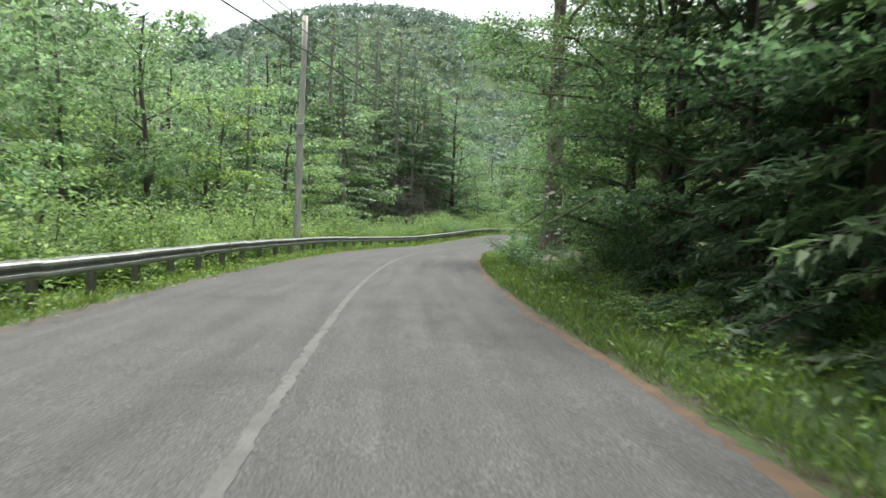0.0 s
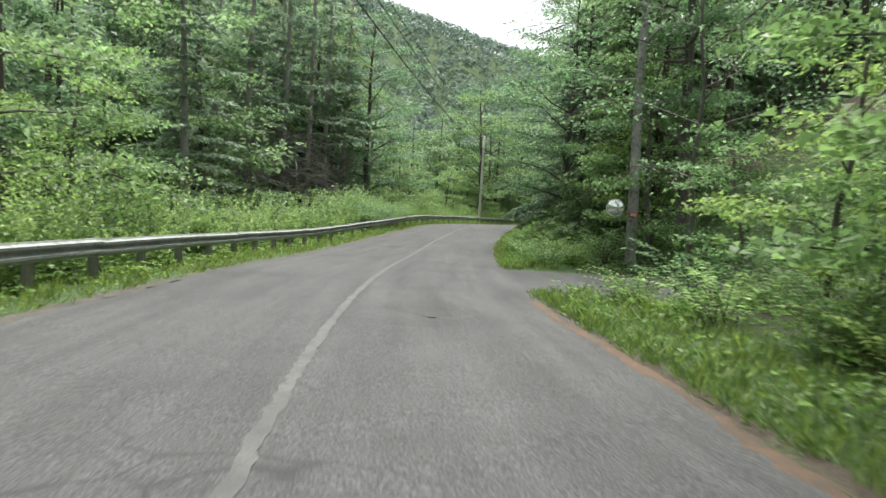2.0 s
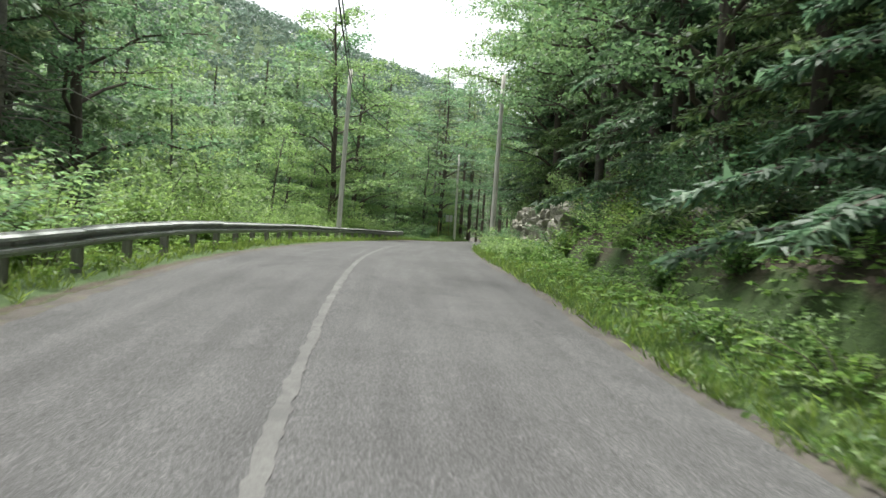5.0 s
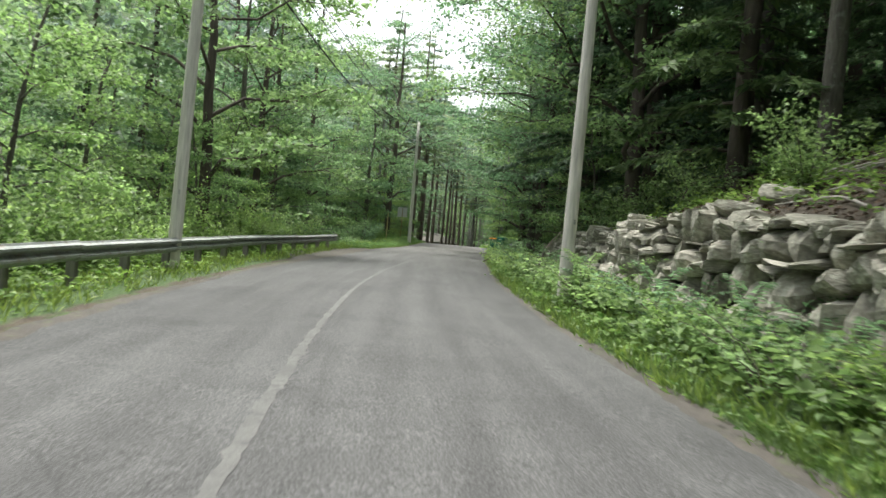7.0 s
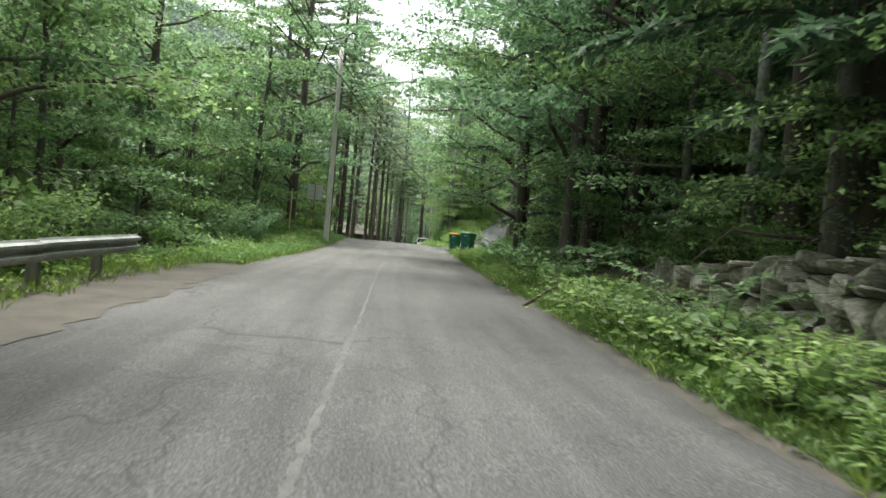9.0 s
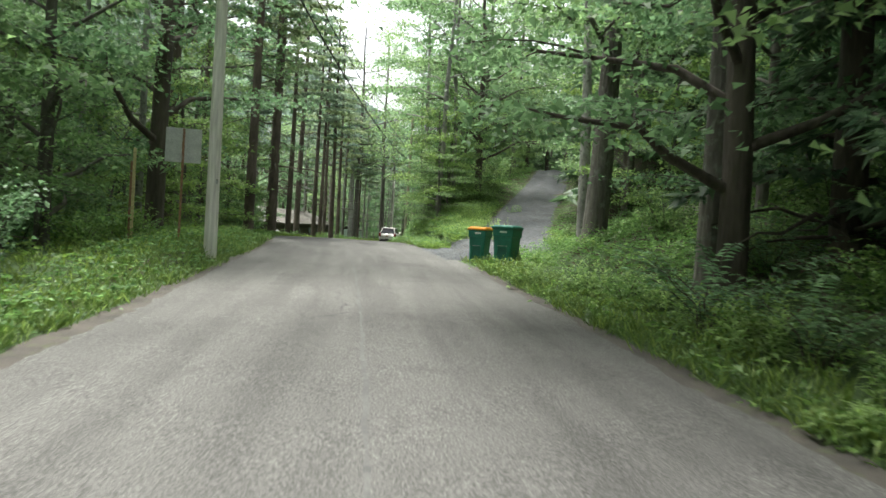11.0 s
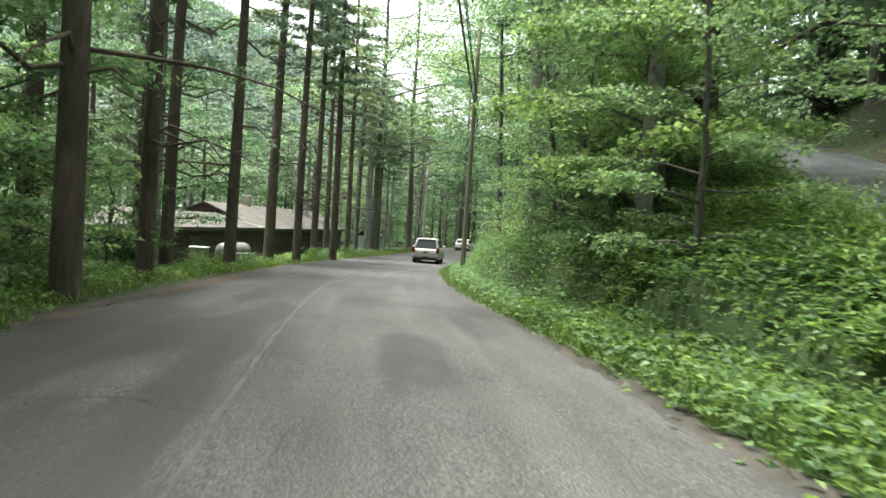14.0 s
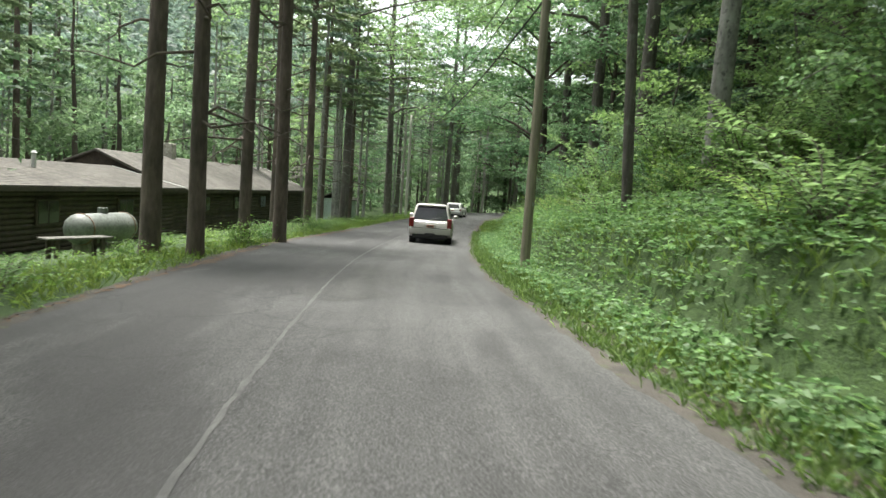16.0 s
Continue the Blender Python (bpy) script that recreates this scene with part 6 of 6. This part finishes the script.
# ---------------------------------------------------------------- convex mirror and plate on the roadside tree
def traffic_mirror():
    m = pose(11.16, 46.76, 2.86, 0, 0, -32) @ Matrix.Scale(0.66, 4)
    ob = thing("traffic_mirror", m, "round convex traffic mirror fixed to a tree trunk", "mirror")
    bm = bmesh.new()
    bmesh.ops.create_uvsphere(bm, u_segments=32, v_segments=24, radius=0.62)
    for v in bm.verts:
        v.co = Vector((v.co.x, v.co.z, v.co.y))
    bmesh.ops.delete(bm, geom=[v for v in bm.verts if v.co.y > -0.48], context="VERTS")
    for v in bm.verts:
        v.co.y += 0.48
    part("mirror_dome", bm, M_MIRROR, ob, "bulging mirror glass", True)
    t = np.linspace(0, 2 * math.pi, 33)
    v, f = tubes([np.stack([0.4 * np.cos(t), 0 * t + 0.0, 0.4 * np.sin(t), 0 * t + 0.015], -1)], 8)
    raw_part("rim", v, f, M_ORANGE, ob, "", True)
    bm = bmesh.new()
    rod(bm, (0, 0.0, 0), (0.2, 0.3, 0), 0.025, sides=8)
    box(bm, (0.3, 0.03, 0.3), (0, 0.02, 0), bevel=0.01)
    part("bracket", bm, M_STEEL, ob)


traffic_mirror()
ob = thing("number_sign", pose(11.86, 47.04, 2.68, 0, 0, 8), "small dark red sign with pale digits on a tree", "sign")
bm = bmesh.new()
box(bm, (0.42, 0.015, 0.16), (0.06, -0.02, 0), bevel=0.004)
part("plate", bm, M_REDPLATE, ob)
for k in range(3):
    bm = bmesh.new()
    box(bm, (0.05, 0.004, 0.1), (0.0 + 0.075 * k, -0.03, 0), bevel=0.001)
    part("bar", bm, M_LABEL, ob)

# ---------------------------------------------------------------- road sign seen from behind, and a marker post, by the pole at the bend
ob = thing("road_sign", on_ground(46.9, 135.5, heading(145) + 6), "grey back of a square road sign on a steel post", "road sign")
bm = bmesh.new()
box(bm, (0.05, 0.035, 2.75), (0, 0, 1.25), bevel=0.006)
part("post", bm, M_RUST, ob, "dark steel channel post")
bm = bmesh.new()
box(bm, (0.78, 0.004, 0.78), (0, 0.025, 2.25), bevel=0.001)
part("panel", bm, M_CAB, ob, "bare grey sheet metal")
for dz in (-0.25, 0.25):
    bm = bmesh.new()
    rod(bm, (0, -0.03, 2.25 + dz), (0, 0.03, 2.25 + dz), 0.012, sides=6)
    part("bolt", bm, M_STEEL, ob)
ob = thing("marker_post", on_ground(46.3, 136.8, heading(145)), "thin yellowish marker post among the weeds", "post")
bm = bmesh.new()
box(bm, (0.07, 0.02, 2.3), (0, 0, 1.1), bevel=0.004)
part("strip", bm, plain("marker_yellow", (0.5, 0.42, 0.22), 0.6), ob)
bm = bmesh.new()
box(bm, (0.05, 0.03, 2.0), (-0.06, 0.0, 0.95), bevel=0.004)
part("stake", bm, M_RUST, ob)


# ---------------------------------------------------------------- cars
def prism(bm, profile, half, top_half=None, z_split=None, bevel=0.05, seg=2):
    """A side profile of (y, z) points pushed out to both sides; above z_split it narrows to top_half."""
    zs = [z for _, z in profile]
    zt = max(zs)
    left, right = [], []
    for y, z in profile:
        w = half
        if top_half is not None and z > z_split:
            w = half + (top_half - half) * (z - z_split) / (zt - z_split)
        left.append(bm.verts.new((-w, y, z)))
        right.append(bm.verts.new((w, y, z)))
    n = len(profile)
    fs = [bm.faces.new(left), bm.faces.new(right[::-1])]
    for k in range(n):
        fs.append(bm.faces.new((left[k], right[k], right[(k + 1) % n], left[(k + 1) % n])))
    if bevel:
        es = list({e for f in fs for e in f.edges})
        bmesh.ops.bevel(bm, geom=es, offset=bevel, segments=seg, affect="EDGES", profile=0.6)


def quad_panel(name, pts, material, parent, thick=0.012, label=""):
    """A thin panel with the four given corners."""
    bm = bmesh.new()
    p = [Vector(q) for q in pts]
    nn = (p[1] - p[0]).cross(p[2] - p[0]).normalized() * thick
    a = [bm.verts.new(q) for q in p]
    b = [bm.verts.new(q + nn) for q in p]
    bm.faces.new(a[::-1])
    bm.faces.new(b)
    for k in range(4):
        bm.faces.new((a[k], a[(k + 1) % 4], b[(k + 1) % 4], b[k]))
    return part(name, bm, material, parent, label)


def car(m, length, width, height, paint, label, suv=True, plate=True):
    """A car that faces +y, on its wheels at z = 0."""
    ob = thing("car", m, label, "car", "cars on the road")
    L, W, H = length / 2, width / 2, height
    belt = H * 0.6 if suv else H * 0.62
    sill = 0.3 if suv else 0.22
    bm = bmesh.new()
    prism(bm, [(-L + 0.1, sill + 0.12), (-L + 0.02, sill + 0.3), (-L + 0.03, belt - 0.25), (-L + 0.12, belt), (L - 1.25, belt), (L - 0.3, belt - 0.12), (L - 0.05, belt - 0.3), (L, sill + 0.2), (L - 0.2, sill), (-L + 0.4, sill)], W, bevel=0.06)
    part("body", bm, paint, ob, "", True)
    bm = bmesh.new()
    rear = 0.26 if suv else 0.35
    prism(bm, [(-L + 0.13, belt - 0.06), (-L + rear + 0.28, H - 0.06), (-L + rear + 0.55, H), (L - 2.3, H), (L - 2.0, H - 0.05), (L - 1.2, belt - 0.06)], W - 0.06, W - 0.24, belt, bevel=0.04)
    part("cabin", bm, paint, ob, "", True)
    # glass, a little proud of the cabin
    def side(y, z, out=0.008):
        w = (W - 0.06) + (W - 0.24 - (W - 0.06)) * max(0, z - belt) / (H - belt)
        return w + out
    zb, zt = belt + 0.02, H - 0.12
    y0 = -L + 0.13 + (rear + 0.15) * (zb - belt + 0.06) / (H - belt)
    y1 = -L + 0.13 + (rear + 0.15) * (zt - belt + 0.06) / (H - belt)
    gx0, gx1 = (W - 0.15, W - 0.29) if suv else (W - 0.22, W - 0.36)
    quad_panel("rear_window", [(-gx0, y0 - 0.02, zb), (gx0, y0 - 0.02, zb), (gx1, y1 - 0.02, zt), (-gx1, y1 - 0.02, zt)], M_GLASS, ob, 0.02, "dark tinted rear window")
    for sx in (-1, 1):
        ya = [-L + 0.75, -L + 1.75, L - 2.45] if suv else [-L + 1.0, -L + 1.8, L - 2.35]
        yb = [-L + 1.68, -L + 2.6, L - 1.55]
        for a, b in zip(ya, yb):
            if b - a < 0.3:
                continue
            pts = [(sx * side(0, zb), a, zb), (sx * side(0, zb), b, zb), (sx * side(0, zt), min(b, L - 2.05) if b > L - 2 else b, zt), (sx * side(0, zt), a + 0.12, zt)]
            quad_panel("side_window", pts if sx > 0 else pts[::-1], M_GLASS, ob, 0.006)
        bm = bmesh.new()
        tz = belt - 0.1 if suv else belt - 0.14
        box(bm, (0.2, 0.16, 0.42) if suv else (0.17, 0.14, 0.2), (sx * (W - 0.095), -L + 0.09, tz), bevel=0.03)
        part("tail_lamp", bm, M_TAIL, ob, "red tail lamp")
        bm = bmesh.new()
        box(bm, (0.2, 0.14, 0.16), (sx * (W + 0.1), L - 1.75, belt + 0.1), bevel=0.04)
        part("wing_mirror", bm, paint, ob)
        for y in (-L + 0.95, L - 0.95):
            r = 0.37 if suv else 0.31
            bm = bmesh.new()
            rod(bm, (sx * (W - 0.25), y, r), (sx * (W + 0.005), y, r), r, sides=28)
            tyre = part("wheel", bm, M_TYRE, ob)
            bm = bmesh.new()
            rod(bm, (sx * (W - 0.02), y, r), (sx * (W + 0.015), y, r), r * 0.62, r * 0.5, sides=20)
            part("rim", bm, M_CHROME, tyre, "pale alloy rim")
        if suv:
            bm = bmesh.new()
            rod(bm, (sx * (W - 0.3), -L + 0.75, H + 0.05), (sx * (W - 0.3), L - 2.35, H + 0.05), 0.022, sides=8)
            for y in (-L + 0.8, 0.1, L - 2.4):
                rod(bm, (sx * (W - 0.3), y, H - 0.02), (sx * (W - 0.3), y, H + 0.05), 0.022, sides=8)
            part("roof_rail", bm, M_BLACK, ob)
    bm = bmesh.new()
    box(bm, (2 * W - 0.04, 0.22, 0.28), (0, -L + 0.06, sill + 0.26), bevel=0.05, seg=2)
    part("rear_bumper", bm, paint, ob, "", True)
    bm = bmesh.new()
    box(bm, (2 * W - 0.3, 0.3, 0.2), (0, -L + 0.16, sill + 0.05), bevel=0.04)
    part("valance", bm, M_BLACK, ob, "black plastic lower valance")
    bm = bmesh.new()
    box(bm, (2 * W - 0.5, 0.03, 0.03), (0, -L - 0.0, belt - 0.08), bevel=0.008)
    part("tailgate_trim", bm, M_CHROME, ob)
    if suv:
        bm = bmesh.new()
        box(bm, (2 * W - 0.22, 0.02, 0.025), (0, -L - 0.045, sill + 0.385), bevel=0.004)
        part("bumper_seam", bm, M_BLACK, ob, "dark seam above the bumper")
        bm = bmesh.new()
        box(bm, (0.42, 0.1, 0.13), (0, -L - 0.02, sill + 0.12), bevel=0.02)
        part("hitch_cover", bm, M_BLACK, ob, "black plastic hitch cover")
        bm = bmesh.new()
        box(bm, (0.52, 0.03, 0.2), (0, -L + 0.012, belt - 0.25), bevel=0.012)
        part("plate_recess", bm, M_SILVER, ob)
    if plate:
        bm = bmesh.new()
        box(bm, (0.31, 0.02, 0.155), (0, -L + 0.005, belt - 0.24), bevel=0.004)
        p = part("number_plate", bm, M_PLATE, ob, "small yellowish number plate")
        bm = bmesh.new()
        box(bm, (0.22, 0.006, 0.05), (0, -L - 0.008, belt - 0.24), bevel=0.001)
        part("bar", bm, M_BLACK, p)
    if suv:
        bm = bmesh.new()
        rod(bm, (0, y0 - 0.05, zb + 0.02), (0.42, y0 - 0.03, zb + 0.12), 0.012, sides=6)
        part("rear_wiper", bm, M_BLACK, ob)
        bm = bmesh.new()
        box(bm, (2 * W - 0.56, 0.2, 0.035), (0, y1 - 0.02, H - 0.045), bevel=0.012)
        part("spoiler", bm, paint, ob)
    bm = bmesh.new()
    rod(bm, (W - 0.42, -L + 0.1, sill - 0.02), (W - 0.42, -L + 0.5, sill - 0.02), 0.035, sides=10)
    part("exhaust", bm, M_CHROME, ob)
    return ob


def on_road(s, u, turn=0.0):
    return pose(*at(s, u), 0, 0, heading(s) + turn)


car(on_road(205.2, 1.02), 4.6, 1.74, 1.64, M_SILVER, "silver sport utility car seen from behind on the road")
car(on_road(247.5, -0.4), 4.3, 1.75, 1.45, M_WHITE_PAINT, "pale silver hatchback further along the road", suv=False)
car(on_ground(16.75, 31.4, -65), 4.4, 1.76, 1.46, M_DARK_PAINT, "dark car with red tail lamps parked behind the roadside trees", suv=False)


# ---------------------------------------------------------------- low log house behind the pines
def house():
    m = pose(*at(209, -15.0), 0, 0, heading(209))
    ob = thing("house", m, "long low log house with a weathered shingle roof", "house")

    def wing(y0, y1, eave_x, ridge_x, eave_z, ridge_z, foot=-1.25):
        back_x = 2 * ridge_x - eave_x
        wall_x = eave_x - 0.55
        run, rise = eave_x - ridge_x, ridge_z - eave_z
        n = int(math.hypot(run, rise) / 0.21)
        tilt = math.degrees(math.atan2(rise, run))
        # body behind the logs, with gables
        bm = bmesh.new()
        prof = [(wall_x - 0.12, foot), (wall_x - 0.12, eave_z + 0.05), (ridge_x, ridge_z - 0.1), (back_x + 0.67, eave_z + 0.05), (back_x + 0.67, foot)]
        a = [bm.verts.new((x, y0 + 0.3, z)) for x, z in prof]
        b = [bm.verts.new((x, y1 - 0.3, z)) for x, z in prof]
        bm.faces.new(a)
        bm.faces.new(b[::-1])
        for k in range(5):
            bm.faces.new((a[k], b[k], b[(k + 1) % 5], a[(k + 1) % 5]))
        wall = part("wall", bm, M_CLADDING, ob)
        z = foot + 0.1
        while z < eave_z - 0.02:
            bm = bmesh.new()
            rod(bm, (wall_x - 0.1, y0 + 0.1, z), (wall_x - 0.1, y1 - 0.1, z), 0.105, sides=8)
            part("log", bm, M_CLADDING, wall)
            z += 0.2
        roof = bmesh.new()
        for sx, ex in ((1, eave_x), (-1, back_x)):
            c = ((ex + ridge_x) / 2, (y0 + y1) / 2, (eave_z + ridge_z) / 2 - 0.02)
            box(roof, (math.hypot(run, rise), y1 - y0, 0.1), c, (0, sx * tilt, 0), bevel=0.01)
        roof = part("roof", roof, M_SHINGLE, ob, "weathered grey-brown shingle roof")
        g = rng(int(y1 * 7) + 900)
        for k in range(n):
            t = (k + 0.5) / n
            x, z = eave_x + (ridge_x - eave_x) * t, eave_z + rise * t
            bm = bmesh.new()
            box(bm, (0.25, y1 - y0 + 0.04, 0.022), (x, (y0 + y1) / 2, z + 0.05), (0, tilt - 3.5, 0), bevel=0.004)
            part("shingle_course", bm, M_SHINGLE, roof)
        bm = bmesh.new()
        box(bm, (0.05, y1 - y0, 0.16), (eave_x, (y0 + y1) / 2, eave_z - 0.06), bevel=0.008)
        part("fascia", bm, M_CLADDING, roof)
        bm = bmesh.new()
        box(bm, (math.hypot(run, rise), 0.05, 0.16), ((eave_x + ridge_x) / 2, y1 + 0.03, (eave_z + ridge_z) / 2), (0, tilt, 0), bevel=0.008)
        part("bargeboard", bm, M_LABEL, roof, "pale painted bargeboard")
        return wall, wall_x

    wall, wx = wing(-25, 2.5, 2.45, -1.6, 1.5, 2.42)
    wall_b, wx_b = wing(2.6, 34, 2.0, -2.6, 1.42, 3.3)
    for wl_, x, y in ((wall, wx, -20), (wall, wx, -14.5), (wall, wx, -9), (wall, wx, -3), (wall_b, wx_b, 8), (wall_b, wx_b, 14), (wall_b, wx_b, 20)):
        bm = bmesh.new()
        box(bm, (0.1, 1.5, 1.0), (x + 0.02, y, 0.55), bevel=0.015)
        win = part("window", bm, M_CLADDING, ob, "small dark window")
        for dy in (-0.34, 0.34):
            bm = bmesh.new()
            box(bm, (0.02, 0.6, 0.82), (x + 0.075, y + dy, 0.55), bevel=0.004)
            part("pane", bm, M_GLASS, win)
    bm = bmesh.new()
    rod(bm, (-0.2, -6.5, 2.1), (-0.2, -6.5, 2.75), 0.09, sides=12)
    rod(bm, (-0.2, -6.5, 2.75), (-0.2, -6.5, 2.85), 0.14, 0.05, sides=12)
    part("vent_pipe", bm, M_CAB, ob, "grey vent pipe")
    bm = bmesh.new()
    box(bm, (0.7, 0.7, 1.5), (-2.6, 12, 3.5), bevel=0.03)
    part("chimney", bm, M_STONE, ob, "stone chimney")
    return ob


house()


def shed():
    ob = thing("shed", on_ground(*at(243, -11.5)[:2], heading(243)), "small pale green shed beyond the house", "shed")
    bm = bmesh.new()
    box(bm, (2.6, 3.4, 2.1), (0, 0, 1.0), bevel=0.01)
    w = part("wall", bm, M_SIDING, ob)
    for k in range(9):
        bm = bmesh.new()
        box(bm, (0.03, 3.42, 0.2), (1.31, 0, 0.2 + 0.22 * k), (0, -5, 0), bevel=0.004)
        part("board", bm, M_SIDING, w)
    bm = bmesh.new()
    box(bm, (1.9, 3.8, 0.08), (0.75, 0, 2.35), (0, 24, 0), bevel=0.01)
    box(bm, (1.9, 3.8, 0.08), (-0.75, 0, 2.35), (0, -24, 0), bevel=0.01)
    part("roof", bm, M_SHINGLE, ob)


shed()

# propane tank on its cradles
ob = thing("propane_tank", on_ground(74.5, 180.0, heading(195) - 8), "white-green horizontal gas tank streaked with dirt, on cradles", "tank")
bm = bmesh.new()
bmesh.ops.create_uvsphere(bm, u_segments=24, v_segments=16, radius=0.48)
for v in bm.verts:
    x, y, z = v.co
    v.co = Vector((x, z * 0.75 + (1.15 if z > 0.001 else -1.15 if z < -0.001 else 0), y + 0.78))
part("vessel", bm, M_TANK, ob, "", True)
for y in (-0.9, 0.9):
    bm = bmesh.new()
    box(bm, (0.7, 0.16, 0.4), (0, y, 0.14), bevel=0.02)
    part("cradle", bm, M_STONE, ob)
bm = bmesh.new()
rod(bm, (0, 0, 1.2), (0, 0, 1.42), 0.16, sides=16)
part("valve_dome", bm, M_TANK, ob)
for y in (-1.1, 1.1):
    t = np.linspace(0, 2 * math.pi, 25)
    v, f = tubes([np.stack([0.485 * np.cos(t), 0 * t + y, 0.78 + 0.485 * np.sin(t), 0 * t + 0.012], -1)], 6)
    raw_part("strap", v, f, M_RUST, ob, "", True)

# plank bench on the verge
ob = thing("bench", on_ground(72.0, 174.3, heading(190) + 62), "low plank bench on dark wooden legs", "bench")
for dy in (-0.11, 0.11):
    bm = bmesh.new()
    box(bm, (1.7, 0.2, 0.045), (0, dy, 0.46), bevel=0.008)
    part("plank", bm, M_POST, ob)
for x in (-0.6, 0.6):
    for y in (-0.15, 0.15):
        bm = bmesh.new()
        box(bm, (0.1, 0.09, 0.5), (x, y, 0.2), bevel=0.01)
        part("leg", bm, M_BARK_DARK, ob)
ob = thing("utility_box", on_ground(69.6, 173.0, heading(190)), "small pale metal utility box on the ground", "utility box")
bm = bmesh.new()
box(bm, (0.7, 0.6, 0.85), (0, 0, 0.4), bevel=0.02)
part("cabinet", bm, M_TANK, ob)
bm = bmesh.new()
box(bm, (0.76, 0.66, 0.06), (0, 0, 0.85), bevel=0.015)
part("cap", bm, M_LABEL, ob)

# mailbox and far bin beyond
ob = thing("mailbox", on_ground(*at(234, -4.4)[:2], heading(234) + 90), "pale metal mailbox on a wooden post", "mailbox")
bm = bmesh.new()
box(bm, (0.1, 0.1, 1.1), (0, 0, 0.5), bevel=0.01)
part("post", bm, M_POST, ob)
bm = bmesh.new()
prism(bm, [(-0.25, 1.05), (-0.25, 1.22), (0.25, 1.22), (0.25, 1.05)], 0.1, 0.06, 1.12, 0.02)
part("box", bm, M_TANK, ob)
wheeled_bin(on_ground(*at(255, 4.6)[:2], heading(255)), 0.7, 0.74, 1.12, M_BIN_DARK, "dark green wheeled bin far along the verge")


# ---------------------------------------------------------------- fallen wood
def stick(name, pts, r, material, label):
    p = np.array(pts, float)
    q = spline(p, 4)
    v, f = tubes([np.c_[q, np.linspace(r, r * 0.45, len(q))]], 7)
    return tagged(raw_part(name, v, f, material, None, "", True), label, "branch", "fallen branches")


def ground_at(x, y, up=0.0):
    return (x, y, float(ground_z([(x, y)])[0]) + up)


stick("fallen_branch", [ground_at(38.9, 112.5, 0.05), (39.5, 112.1, 3.55), (40.1, 111.6, 3.8)], 0.035, M_BARK_DARK, "dead branch leaning out of the verge weeds")
stick("fallen_branch", [ground_at(60.2, 139.2, 0.06), ground_at(60.6, 139.05, 0.12), ground_at(61.0, 138.8, 0.05)], 0.04, M_BARK_PALE, "pale broken branch lying on the gravel")
stick("fallen_branch", [ground_at(30.9, 99.0, 0.2), (31.3, 99.0, 3.95), (31.8, 98.9, 4.5)], 0.03, M_BARK_DARK, "dark stick propped against the stone wall")
gg = rng(808)
for k in range(46):
    s_, u_ = (gg.uniform(60, 135), gg.uniform(7, 11)) if k < 26 else (gg.uniform(85, 106), gg.uniform(6.0, 8.6))
    x, y, _ = at(s_, u_)
    a_ = gg.uniform(0, 6.28)
    ln = gg.uniform(0.5, 1.4)
    stick("fallen_branch", [ground_at(x, y, 0.05), ground_at(x + ln * math.cos(a_), y + ln * math.sin(a_), 0.12), ground_at(x + 2 * ln * math.cos(a_ + 0.2), y + 2 * ln * math.sin(a_ + 0.2), 0.05)],
          gg.uniform(0.02, 0.05), M_DEAD, "dead branch lying on the leaf litter")

# loose rocks on the banks
for k in range(44):
    s_ = gg.uniform(146, 152) if k < 16 else gg.uniform(20, 30) if k < 24 else gg.uniform(54, 130)
    u_ = gg.uniform(7.5, 11) if k < 16 else gg.uniform(5.2, 6.4) if k < 24 else gg.uniform(6.8, 10)
    x, y, z = ground_at(*at(s_, u_)[:2])
    if not free_spot(x, y, s_, u_, 2.2):
        continue
    o = new("rock", STONES[gg.randint(len(STONES))])
    r_ = gg.uniform(0.2, 0.75)
    o.matrix_world = pose(x, y, z + r_ * 0.12, gg.uniform(-15, 15), gg.uniform(-15, 15), gg.uniform(0, 360)) @ Matrix.Diagonal((r_, r_ * gg.uniform(0.8, 1.5), r_ * gg.uniform(0.5, 0.8), 1))
    tagged(o, "grey lichen-spotted rock in the bank", "rock", "rocks on the bank")

# pale rocks at the foot of the big tree
for x_, y_, r_ in ((6.1, 26.4, 0.7), (6.7, 26.0, 0.85), (7.4, 26.3, 0.7), (5.8, 27.0, 0.45)):
    x, y, z = ground_at(x_, y_)
    o = new("rock", STONES[gg.randint(len(STONES))])
    o.matrix_world = pose(x, y, z + r_ * 0.12, gg.uniform(-15, 15), gg.uniform(-15, 15), gg.uniform(0, 360)) @ Matrix.Diagonal((r_, r_ * 1.2, r_ * 0.55, 1))
    tagged(o, "pale rock heaped at the foot of an old tree", "rock", "rocks on the bank")

# rock outcrop beside the track
for x_, y_, r_ in ((74.6, 143.2, 0.7), (75.6, 144.3, 0.9), (76.8, 145.4, 0.8), (78.0, 146.2, 1.2), (79.4, 147.3, 1.0), (80.6, 148.2, 0.8)):
    x, y, z = ground_at(x_, y_)
    o = new("rock", STONES[gg.randint(len(STONES))])
    o.matrix_world = pose(x, y, z + r_ * 0.05, gg.uniform(-15, 15), gg.uniform(-15, 15), gg.uniform(0, 360)) @ Matrix.Diagonal((r_, r_ * 1.3, r_ * 0.9, 1))
    tagged(o, "grey boulder jutting out of the bank by the track", "rock", "rocks on the bank")
